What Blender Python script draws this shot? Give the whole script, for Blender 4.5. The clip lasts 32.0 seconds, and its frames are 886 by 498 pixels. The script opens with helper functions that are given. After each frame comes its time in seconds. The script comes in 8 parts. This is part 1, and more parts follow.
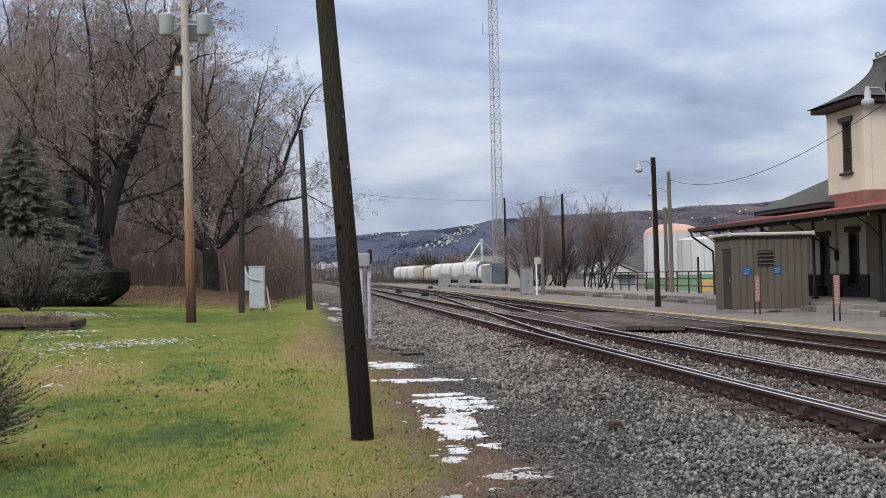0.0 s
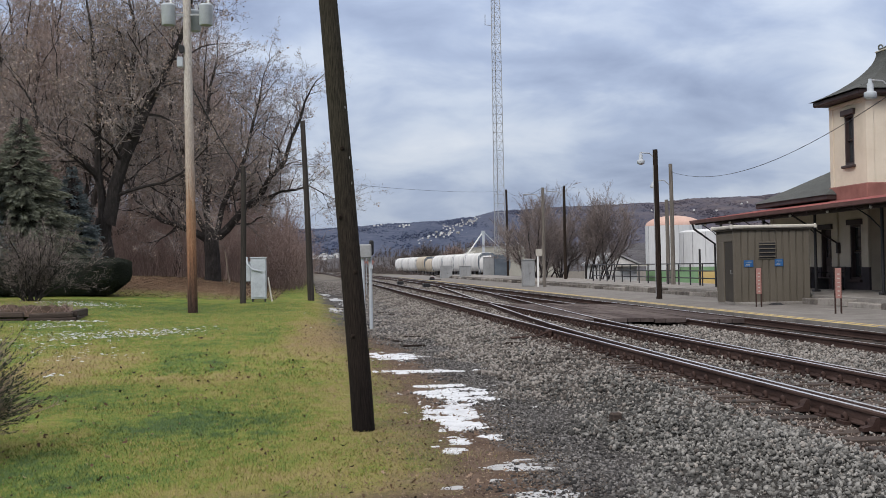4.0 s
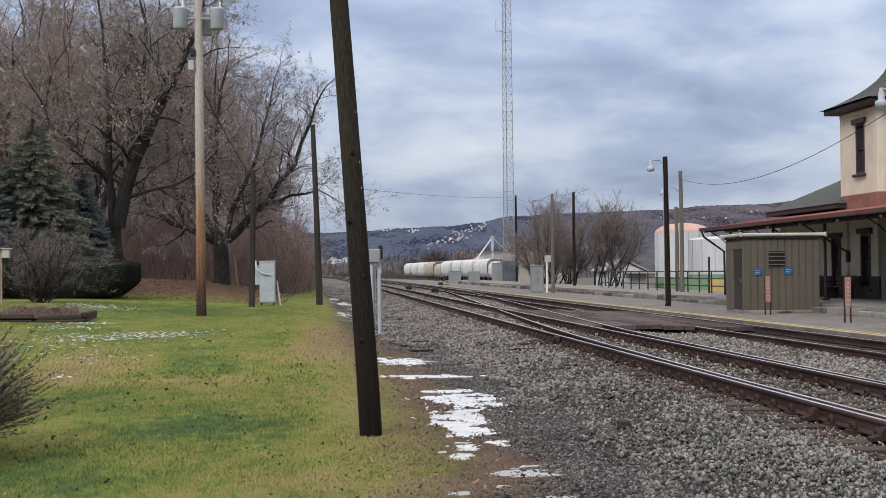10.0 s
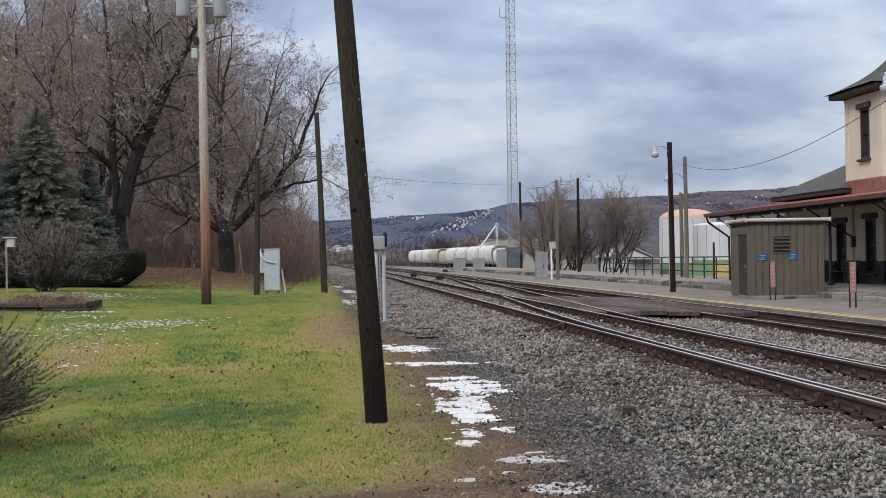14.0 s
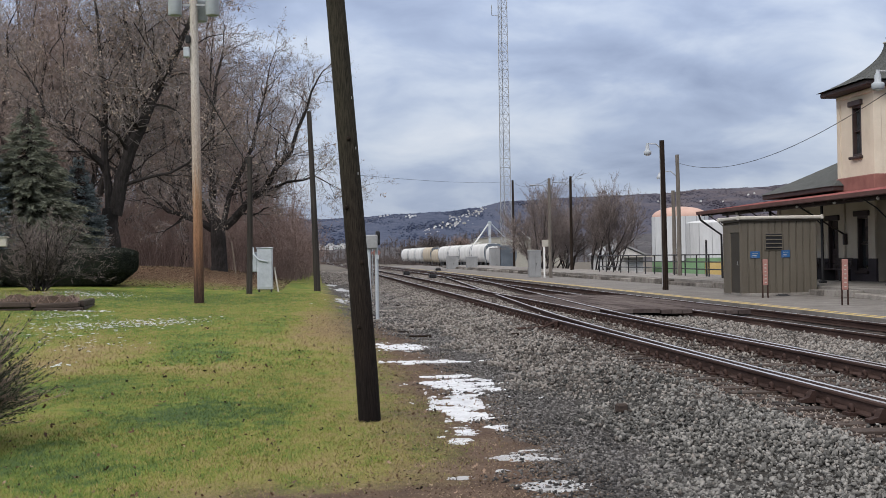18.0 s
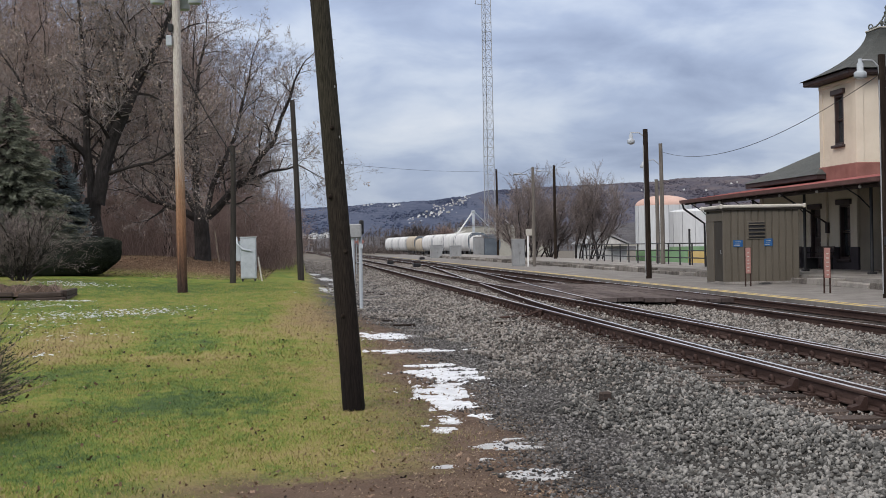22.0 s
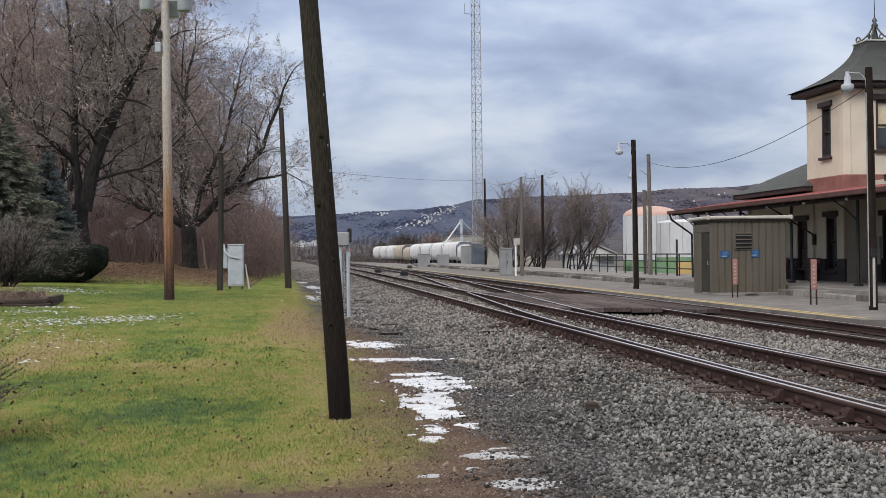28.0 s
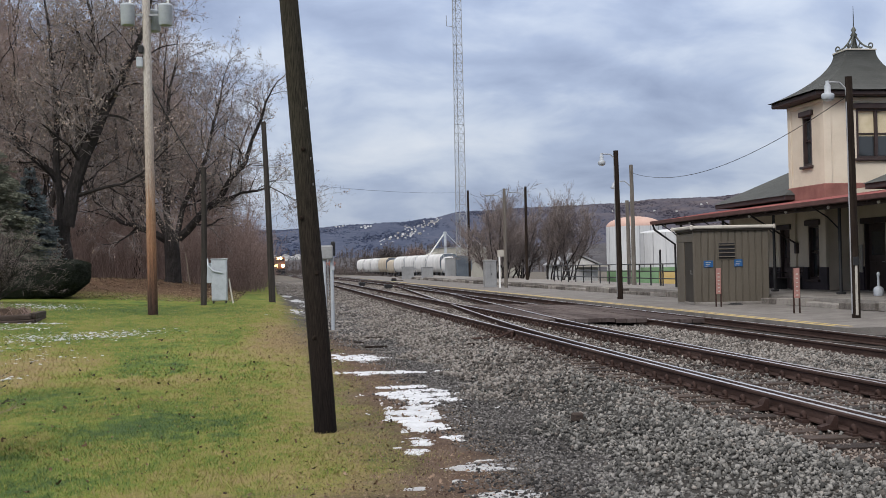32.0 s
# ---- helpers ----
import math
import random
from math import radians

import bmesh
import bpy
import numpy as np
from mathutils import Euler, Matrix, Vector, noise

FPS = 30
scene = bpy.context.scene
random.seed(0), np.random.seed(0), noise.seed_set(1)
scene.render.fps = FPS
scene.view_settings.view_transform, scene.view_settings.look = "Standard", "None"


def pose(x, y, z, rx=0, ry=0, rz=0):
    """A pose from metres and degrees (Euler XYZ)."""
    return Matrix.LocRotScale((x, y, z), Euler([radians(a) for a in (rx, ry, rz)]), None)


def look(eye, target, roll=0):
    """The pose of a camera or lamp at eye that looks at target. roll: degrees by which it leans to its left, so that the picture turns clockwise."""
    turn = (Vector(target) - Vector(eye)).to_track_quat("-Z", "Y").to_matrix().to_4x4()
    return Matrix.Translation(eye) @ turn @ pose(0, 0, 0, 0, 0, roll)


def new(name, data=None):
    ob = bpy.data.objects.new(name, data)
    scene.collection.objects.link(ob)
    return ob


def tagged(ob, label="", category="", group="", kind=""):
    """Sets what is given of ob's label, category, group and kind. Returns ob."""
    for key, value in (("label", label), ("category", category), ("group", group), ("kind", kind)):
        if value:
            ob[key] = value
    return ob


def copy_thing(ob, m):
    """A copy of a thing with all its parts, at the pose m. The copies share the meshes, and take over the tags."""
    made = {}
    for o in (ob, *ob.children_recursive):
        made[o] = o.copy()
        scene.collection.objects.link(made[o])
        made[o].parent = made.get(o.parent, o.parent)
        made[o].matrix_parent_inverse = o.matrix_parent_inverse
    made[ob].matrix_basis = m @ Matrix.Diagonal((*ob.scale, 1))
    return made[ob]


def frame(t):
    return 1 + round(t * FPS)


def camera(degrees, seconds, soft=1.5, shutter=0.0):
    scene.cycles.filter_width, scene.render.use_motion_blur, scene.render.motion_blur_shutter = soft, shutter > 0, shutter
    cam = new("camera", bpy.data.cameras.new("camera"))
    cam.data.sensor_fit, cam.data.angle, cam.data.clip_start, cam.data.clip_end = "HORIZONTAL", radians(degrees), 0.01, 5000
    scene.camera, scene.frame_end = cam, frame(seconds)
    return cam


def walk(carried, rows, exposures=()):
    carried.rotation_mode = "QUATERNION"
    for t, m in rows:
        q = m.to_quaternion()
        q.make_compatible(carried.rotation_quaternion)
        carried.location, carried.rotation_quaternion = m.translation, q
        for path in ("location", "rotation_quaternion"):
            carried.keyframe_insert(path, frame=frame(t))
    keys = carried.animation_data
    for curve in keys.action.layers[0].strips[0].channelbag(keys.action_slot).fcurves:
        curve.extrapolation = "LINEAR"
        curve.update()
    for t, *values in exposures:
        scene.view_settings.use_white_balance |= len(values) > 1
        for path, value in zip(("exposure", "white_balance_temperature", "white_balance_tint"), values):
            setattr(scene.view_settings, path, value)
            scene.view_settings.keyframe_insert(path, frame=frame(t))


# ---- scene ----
cam = camera(39.0, 32.0, 0.3)
EYE = (0.0, 0.0, 1.80)
# seconds, yaw, pitch, roll of a phone held by hand at one spot
TURNS = (
    (0, -6.189, 1.155, -1.254),
    (0.5, -5.846, 0.950, -0.748),
    (1, -5.585, 0.881, -0.789),
    (1.5, -5.315, 0.903, -0.872),
    (2, -5.757, 0.804, -0.915),
    (2.5, -5.957, 0.707, -1.028),
    (3, -5.702, 0.708, -1.084),
    (3.5, -6.106, 0.760, -0.995),
    (5.5, -5.890, 0.754, -1.359),
    (6, -5.922, 0.874, -1.500),
    (6.5, -6.068, 0.863, -1.330),
    (7, -5.923, 0.810, -1.575),
    (7.5, -5.762, 1.086, -0.838),
    (8, -5.588, 1.155, -0.779),
    (8.5, -5.536, 1.527, -1.464),
    (9, -5.674, 1.416, -1.022),
    (9.5, -5.634, 1.220, -0.747),
    (10, -5.703, 1.010, -0.542),
    (10.5, -5.610, 0.968, -0.511),
    (11, -5.396, 0.860, -0.682),
    (11.5, -5.220, 0.640, -0.765),
    (12, -5.087, 0.485, -1.023),
    (12.5, -5.010, 0.381, -0.903),
    (13, -5.235, 0.314, -0.840),
    (13.5, -5.396, 0.345, -0.866),
    (14, -5.489, 0.418, -0.839),
    (14.5, -5.608, 0.451, -0.839),
    (16.5, -5.877, 0.210, -1.121),
    (17, -5.866, 0.251, -1.353),
    (17.5, -5.947, 0.269, -1.022),
    (18, -5.816, 0.338, -0.965),
    (18.5, -5.794, 0.360, -0.927),
    (19, -5.914, 0.390, -0.974),
    (19.5, -6.138, 0.371, -1.136),
    (20, -6.361, 0.347, -0.957),
    (20.5, -6.482, 0.227, -0.961),
    (21, -6.523, 0.200, -0.765),
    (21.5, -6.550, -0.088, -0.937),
    (22, -6.546, -0.179, -1.048),
    (22.5, -6.600, -0.208, -0.936),
    (23, -6.594, -0.208, -1.107),
    (23.5, -6.633, -0.256, -1.188),
    (24, -6.682, -0.200, -1.288),
    (24.5, -6.887, -0.124, -1.314),
    (25, -6.987, -0.066, -1.164),
    (25.5, -6.992, 0.010, -0.923),
    (27.5, -7.019, 0.235, -0.766),
    (28, -7.113, 0.222, -0.626),
    (28.5, -7.181, 0.327, -0.751),
    (29, -7.254, 0.563, -1.258),
    (29.5, -7.162, 0.783, -1.432),
    (30, -7.119, 0.830, -1.262),
    (30.5, -7.213, 0.781, -0.825),
    (31, -7.404, 0.776, -0.583),
    (31.5, -7.718, 0.761, -0.567),
    (32, -7.860, 0.772, -1.200),
)
walk(cam, [(t, pose(*EYE, 90 + p, 0, yw) @ pose(0, 0, 0, 0, 0, r)) for t, yw, p, r in TURNS], ((0, 0.09), (0.8, 0.05), (32, 0.05)))

# ---- light ----
def node(tree, kind, **kw):
    n = tree.nodes.new(kind)
    for k, v in kw.items():
        n.inputs[k].default_value = v
    return n


def ramp(tree, stops):
    n = tree.nodes.new("ShaderNodeValToRGB")
    e = n.color_ramp.elements
    while len(e) < len(stops):
        e.new(0.5)
    for i, (p, c) in enumerate(stops):
        e[i].position = p
        e[i].color = (*c, 1)
    return n


SUN_EL, SUN_AZ = radians(38), radians(217)
world = bpy.data.worlds.new("sky")
scene.world = world
world.use_nodes = True
wt = world.node_tree
wt.nodes.clear()
sky = wt.nodes.new("ShaderNodeTexSky")
sky.sky_type, sky.sun_disc = "NISHITA", False
sky.sun_elevation, sky.sun_rotation = SUN_EL, SUN_AZ
coord = wt.nodes.new("ShaderNodeTexCoord")
sep = wt.nodes.new("ShaderNodeSeparateXYZ")
wt.links.new(coord.outputs["Generated"], sep.inputs[0])
# cloud deck: direction laid on a high flat layer
lift = wt.nodes.new("ShaderNodeMath")
lift.operation = "MAXIMUM"
lift.inputs[1].default_value = 0.0
wt.links.new(sep.outputs["Z"], lift.inputs[0])
lift2 = wt.nodes.new("ShaderNodeMath")
lift2.operation = "ADD"
lift2.inputs[1].default_value = 0.30
wt.links.new(lift.outputs[0], lift2.inputs[0])
dx = wt.nodes.new("ShaderNodeMath")
dx.operation = "DIVIDE"
dy = wt.nodes.new("ShaderNodeMath")
dy.operation = "DIVIDE"
wt.links.new(sep.outputs["X"], dx.inputs[0])
wt.links.new(lift2.outputs[0], dx.inputs[1])
wt.links.new(sep.outputs["Y"], dy.inputs[0])
wt.links.new(lift2.outputs[0], dy.inputs[1])
flat = wt.nodes.new("ShaderNodeCombineXYZ")
wt.links.new(dx.outputs[0], flat.inputs[0])
wt.links.new(dy.outputs[0], flat.inputs[1])
big = node(wt, "ShaderNodeTexNoise", Scale=1.15, Detail=4.0, Roughness=0.5, Distortion=0.25)
fine = node(wt, "ShaderNodeTexNoise", Scale=4.5, Detail=5.0, Roughness=0.55, Distortion=0.3)
wt.links.new(flat.outputs[0], big.inputs["Vector"])
wt.links.new(flat.outputs[0], fine.inputs["Vector"])
blend = wt.nodes.new("ShaderNodeMath")
blend.operation = "MULTIPLY_ADD"
blend.inputs[1].default_value = 0.42
wt.links.new(fine.outputs["Fac"], blend.inputs[0])
wt.links.new(big.outputs["Fac"], blend.inputs[2])
deck = ramp(wt, [(0.545, (0.285, 0.345, 0.50)), (0.665, (0.40, 0.475, 0.645)), (0.755, (0.55, 0.62, 0.755)), (0.885, (0.72, 0.765, 0.85))])
wt.links.new(blend.outputs[0], deck.inputs[0])
dim = wt.nodes.new("ShaderNodeMixRGB")
dim.blend_type = "MULTIPLY"
dim.inputs[0].default_value = 1.0
dim.inputs[2].default_value = (0.1, 0.1, 0.1, 1)
wt.links.new(sky.outputs[0], dim.inputs[1])
over = wt.nodes.new("ShaderNodeMixRGB")
over.inputs[0].default_value = 0.93
wt.links.new(dim.outputs[0], over.inputs[1])
wt.links.new(deck.outputs[0], over.inputs[2])
back = wt.nodes.new("ShaderNodeBackground")
# an overcast sky grows brighter towards the zenith
zen = wt.nodes.new("ShaderNodeMath")
zen.operation = "MULTIPLY_ADD"
zen.inputs[1].default_value, zen.inputs[2].default_value = 1.75, 0.80
wt.links.new(lift.outputs[0], zen.inputs[0])
wt.links.new(zen.outputs[0], back.inputs["Strength"])
# high overhead the cloud is plain grey
grey = wt.nodes.new("ShaderNodeMixRGB")
grey.inputs[2].default_value = (0.60, 0.585, 0.58, 1)
gk = wt.nodes.new("ShaderNodeMapRange")
gk.inputs["From Min"].default_value, gk.inputs["From Max"].default_value = 0.25, 0.75
wt.links.new(lift.outputs[0], gk.inputs["Value"])
wt.links.new(gk.outputs[0], grey.inputs[0])
wt.links.new(over.outputs[0], grey.inputs[1])
wt.links.new(grey.outputs[0], back.inputs["Color"])
wout = wt.nodes.new("ShaderNodeOutputWorld")
wt.links.new(back.outputs[0], wout.inputs["Surface"])

sun_data = bpy.data.lights.new("sun", "SUN")
sun_data.energy, sun_data.angle, sun_data.color = 2.0, radians(25), (1.0, 0.955, 0.91)
sun = new("sun", sun_data)
sun.matrix_world = look((0, 0, 50), (50 * math.cos(SUN_EL) * 0.60, 50 * math.cos(SUN_EL) * 0.80, 50 - 50 * math.sin(SUN_EL)))

# ---- materials ----
def paint(name, cols, scale=4.0, fine=40.0, rough=0.8, metal=0.0, bump=0.3, depth=0.01, rand=0.0, stretch=(1, 1, 1),
          coord="Object", spec=0.3, mixing=0.35, island=False):
    """A worn surface: coarse and fine noise through a row of base colours, with relief."""
    m = bpy.data.materials.new(name)
    m.use_nodes = True
    t = m.node_tree
    b = t.nodes["Principled BSDF"]
    b.inputs["Roughness"].default_value, b.inputs["Metallic"].default_value = rough, metal
    b.inputs["Specular IOR Level"].default_value = spec
    if coord == "World":
        src = t.nodes.new("ShaderNodeNewGeometry").outputs["Position"]
    else:
        src = t.nodes.new("ShaderNodeTexCoord").outputs["Object"]
    mp = t.nodes.new("ShaderNodeMapping")
    mp.inputs["Scale"].default_value = stretch
    t.links.new(src, mp.inputs["Vector"])
    n1 = node(t, "ShaderNodeTexNoise", Scale=scale, Detail=4.0, Roughness=0.6)
    n2 = node(t, "ShaderNodeTexNoise", Scale=fine, Detail=3.0, Roughness=0.6)
    t.links.new(mp.outputs[0], n1.inputs["Vector"])
    t.links.new(mp.outputs[0], n2.inputs["Vector"])
    mx = t.nodes.new("ShaderNodeMixRGB")
    mx.inputs[0].default_value = mixing
    t.links.new(n1.outputs["Fac"], mx.inputs[1])
    t.links.new(n2.outputs["Fac"], mx.inputs[2])
    fac = mx.outputs[0]
    if rand or island:
        if island:
            rnd = t.nodes.new("ShaderNodeNewGeometry").outputs["Random Per Island"]
        else:
            rnd = t.nodes.new("ShaderNodeObjectInfo").outputs["Random"]
        ad = t.nodes.new("ShaderNodeMath")
        ad.operation = "MULTIPLY_ADD"
        ad.inputs[1].default_value = rand
        t.links.new(rnd, ad.inputs[0])
        t.links.new(fac, ad.inputs[2])
        sb = t.nodes.new("ShaderNodeMath")
        sb.operation = "SUBTRACT"
        sb.inputs[1].default_value = rand / 2
        t.links.new(ad.outputs[0], sb.inputs[0])
        fac = sb.outputs[0]
    k = len(cols)
    rp = ramp(t, [(0.32 + 0.36 * i / max(1, k - 1), c) for i, c in enumerate(cols)])
    t.links.new(fac, rp.inputs[0])
    t.links.new(rp.outputs[0], b.inputs["Base Color"])
    if bump:
        bp = node(t, "ShaderNodeBump", Strength=bump, Distance=depth)
        t.links.new(n2.outputs["Fac"], bp.inputs["Height"])
        t.links.new(bp.outputs[0], b.inputs["Normal"])
    return m


def glowing(name, col, power):
    m = bpy.data.materials.new(name)
    m.use_nodes = True
    b = m.node_tree.nodes["Principled BSDF"]
    b.inputs["Emission Color"].default_value = (*col, 1)
    b.inputs["Emission Strength"].default_value = power
    return m


def glassy(name, col=(0.03, 0.035, 0.04)):
    m = bpy.data.materials.new(name)
    m.use_nodes = True
    b = m.node_tree.nodes["Principled BSDF"]
    b.inputs["Base Color"].default_value = (*col, 1)
    b.inputs["Roughness"].default_value = 0.06
    b.inputs["Specular IOR Level"].default_value = 0.6
    return m


OLD_POLE = paint("creosoted pole wood", [(0.011, 0.008, 0.007), (0.024, 0.017, 0.0135), (0.045, 0.035, 0.027)], 3, 30, 0.9, bump=0.9, depth=0.02, stretch=(6, 6, 0.35), spec=0.1)
CHIP = paint("brown mulch bits", [(0.05, 0.03, 0.02), (0.115, 0.072, 0.046), (0.19, 0.135, 0.088), (0.30, 0.235, 0.16)], 2, 20, 0.9, bump=0, coord="World", rand=0.7, island=True)
NEW_POLE = paint("weathered pole wood", [(0.15, 0.11, 0.08), (0.27, 0.215, 0.165), (0.37, 0.32, 0.27)], 3, 30, 0.9, bump=0.5, stretch=(6, 6, 0.4))
LAWN_POLE = paint("old dark grey pole wood", [(0.014, 0.0115, 0.010), (0.034, 0.029, 0.0255), (0.062, 0.054, 0.048)], 1.2, 30, 0.9, bump=0.5, stretch=(6, 6, 0.4))
GREY_POLE = paint("grey pole wood", [(0.07, 0.06, 0.05), (0.13, 0.115, 0.10), (0.2, 0.18, 0.16)], 3, 30, 0.9, bump=0.5, stretch=(6, 6, 0.4))
BARK = paint("tree bark", [(0.013, 0.011, 0.0105), (0.026, 0.022, 0.021), (0.055, 0.047, 0.044)], 3, 24, 0.95, bump=0.8, depth=0.03, stretch=(3, 3, 0.8), coord="World")
TWIG = paint("bare twigs", [(0.10, 0.083, 0.078), (0.20, 0.172, 0.162), (0.34, 0.30, 0.285)], 0.6, 3, 0.9, bump=0, coord="World", rand=0.45, island=True)
BRUSHWOOD = paint("brown brushwood", [(0.155, 0.11, 0.098), (0.24, 0.172, 0.152), (0.325, 0.245, 0.215)], 0.5, 3, 0.95, bump=0, coord="World", rand=0.3, island=True)
RED_TWIG = paint("red brown twigs", [(0.15, 0.115, 0.104), (0.235, 0.18, 0.16), (0.34, 0.27, 0.24)], 0.35, 3, 0.9, bump=0, coord="World", rand=0.3, island=True)
DRY_LEAF = paint("dry brown leaves", [(0.10, 0.058, 0.037), (0.18, 0.115, 0.077), (0.29, 0.205, 0.148)], 2, 20, 0.8, bump=0, coord="World", rand=0.5, island=True)
PALE_LEAF = paint("pale clinging dead leaves", [(0.16, 0.11, 0.085), (0.29, 0.22, 0.175), (0.44, 0.36, 0.30)], 2, 20, 0.8, bump=0, coord="World", rand=0.6, island=True)
SPRUCE = paint("spruce needles", [(0.105, 0.113, 0.088), (0.155, 0.166, 0.127), (0.205, 0.212, 0.165)], 0.35, 5, 0.9, bump=0, coord="World", rand=0.22, island=True)
BLUE_SPRUCE = paint("blue spruce needles", [(0.085, 0.108, 0.116), (0.13, 0.16, 0.172), (0.185, 0.222, 0.235)], 0.9, 9, 0.9, bump=0, coord="World", rand=0.22, island=True)
YEW = paint("clipped yew", [(0.008, 0.011, 0.008), (0.015, 0.0195, 0.014), (0.03, 0.036, 0.025)], 2.5, 15, 0.85, bump=0, coord="World", rand=0.5, island=True)
JUNIPER = paint("juniper sprays", [(0.02, 0.03, 0.018), (0.042, 0.055, 0.032), (0.09, 0.088, 0.058)], 3, 15, 0.85, bump=0, coord="World", rand=0.5, island=True)
RUST = paint("rusted rail steel", [(0.022, 0.0125, 0.0105), (0.042, 0.025, 0.021), (0.078, 0.05, 0.042)], 3, 60, 0.75, bump=0.3, depth=0.003, metal=0.0, stretch=(1, 0.2, 1), spec=0.12)
SHINE = paint("polished rail head", [(0.52, 0.50, 0.49), (0.68, 0.665, 0.66), (0.8, 0.79, 0.785)], 2, 30, 0.3, metal=0.9, bump=0.0, stretch=(1, 0.1, 1))
DULL = paint("dulled rail head", [(0.12, 0.09, 0.075), (0.2, 0.16, 0.14), (0.32, 0.28, 0.26)], 2, 30, 0.45, metal=0.6, bump=0.0, stretch=(1, 0.1, 1))
TIE = paint("weathered tie wood", [(0.02, 0.014, 0.012), (0.04, 0.029, 0.0245), (0.075, 0.056, 0.047)], 4, 40, 0.9, bump=0.6, rand=0.3, stretch=(0.4, 5, 5))
STONE = paint("crushed ballast stone", [(0.055, 0.054, 0.051), (0.105, 0.102, 0.096), (0.16, 0.155, 0.146), (0.26, 0.25, 0.235)], 0.5, 60, 0.95, bump=0.3, coord="World", rand=0.42, island=True)
DUSTY_STONE = paint("rust-dusted ballast stone", [(0.07, 0.061, 0.055), (0.14, 0.124, 0.112), (0.205, 0.185, 0.168), (0.285, 0.262, 0.24)], 0.4, 60, 0.95, bump=0.2, coord="World", rand=0.5, island=True)
FINES = paint("rust-stained fine gravel", [(0.04, 0.028, 0.023), (0.10, 0.074, 0.062), (0.17, 0.135, 0.115), (0.27, 0.23, 0.205)], 0.6, 60, 0.95, bump=0, coord="World", rand=0.6, island=True)
WET_STONE = paint("dark damp gravel", [(0.02, 0.019, 0.019), (0.054, 0.051, 0.05), (0.108, 0.102, 0.099), (0.20, 0.19, 0.184)], 0.8, 60, 0.8, bump=0.4, coord="World", rand=0.5, island=True)
ASPHALT = paint("worn platform asphalt", [(0.095, 0.086, 0.079), (0.15, 0.138, 0.128), (0.225, 0.21, 0.196)], 1.6, 45, 0.92, bump=0.3, depth=0.004, coord="World")
EARTH = paint("dark mulch", [(0.025, 0.016, 0.011), (0.06, 0.04, 0.028), (0.13, 0.09, 0.065)], 6, 40, 0.95, bump=0.9, depth=0.03)
EDGE = paint("crumbled dark concrete", [(0.06, 0.052, 0.046), (0.14, 0.125, 0.112), (0.26, 0.24, 0.218)], 2.2, 24, 0.95, bump=0.9, depth=0.02, coord="World", rand=0.35)
CONCRETE = paint("stained old concrete", [(0.11, 0.10, 0.09), (0.195, 0.18, 0.165), (0.29, 0.275, 0.255)], 1.2, 30, 0.92, bump=0.4, depth=0.006, coord="World")
YELLOW = paint("worn yellow paint", [(0.3, 0.23, 0.11), (0.5, 0.37, 0.14), (0.6, 0.47, 0.22)], 5, 60, 0.85, bump=0.1, coord="World")
CROSSING = paint("worn brown crossing timber", [(0.055, 0.043, 0.041), (0.088, 0.071, 0.067), (0.128, 0.107, 0.10)], 2, 40, 0.95, bump=0.4, rand=0.3, stretch=(4, 0.5, 4), spec=0.06)
SNOW = paint("old granular snow", [(0.42, 0.43, 0.455), (0.55, 0.565, 0.595), (0.66, 0.675, 0.70)], 6, 70, 0.7, bump=0.5, depth=0.01, coord="World")
ICE = paint("grey slush ice", [(0.24, 0.24, 0.243), (0.35, 0.352, 0.356), (0.48, 0.483, 0.488)], 6, 50, 0.45, bump=0.3, depth=0.01, coord="World")
SHED = paint("olive brown painted steel", [(0.08, 0.069, 0.054), (0.097, 0.084, 0.066), (0.115, 0.10, 0.079)], 1.2, 25, 0.62, bump=0.08, rand=0.08, stretch=(1, 1, 0.4))
SHED_DARK = paint("dark brown painted steel door", [(0.026, 0.022, 0.018), (0.034, 0.029, 0.023), (0.045, 0.039, 0.031)], 1.2, 25, 0.6, bump=0.08)
PALE_TRIM = paint("pale grey roof trim", [(0.33, 0.31, 0.275), (0.42, 0.395, 0.35), (0.5, 0.475, 0.43)], 2, 25, 0.6, bump=0.1)
CREAM = paint("cream painted stucco", [(0.475, 0.415, 0.33), (0.56, 0.495, 0.40), (0.625, 0.56, 0.46)], 0.9, 45, 0.85, bump=0.12, depth=0.004, coord="World")
WAINSCOT = paint("dark plum painted wainscot", [(0.028, 0.022, 0.027), (0.042, 0.034, 0.04), (0.06, 0.05, 0.056)], 1.5, 40, 0.7, bump=0.15, coord="World")
BRICK_RED = paint("dull red painted base", [(0.165, 0.066, 0.055), (0.215, 0.092, 0.078), (0.26, 0.12, 0.1)], 2, 50, 0.8, bump=0.2, coord="World")
RED_ROOF = paint("faded red canopy roofing", [(0.24, 0.085, 0.08), (0.33, 0.13, 0.122), (0.42, 0.19, 0.175)], 0.7, 30, 0.7, bump=0.15, coord="World")
GUTTER = paint("dark maroon gutter paint", [(0.075, 0.035, 0.032), (0.105, 0.052, 0.047), (0.14, 0.075, 0.068)], 2, 40, 0.6, bump=0.1, coord="World")
DARK_TRIM = paint("dark brown painted trim", [(0.026, 0.017, 0.017), (0.041, 0.028, 0.027), (0.06, 0.043, 0.04)], 3, 40, 0.55, bump=0.1)
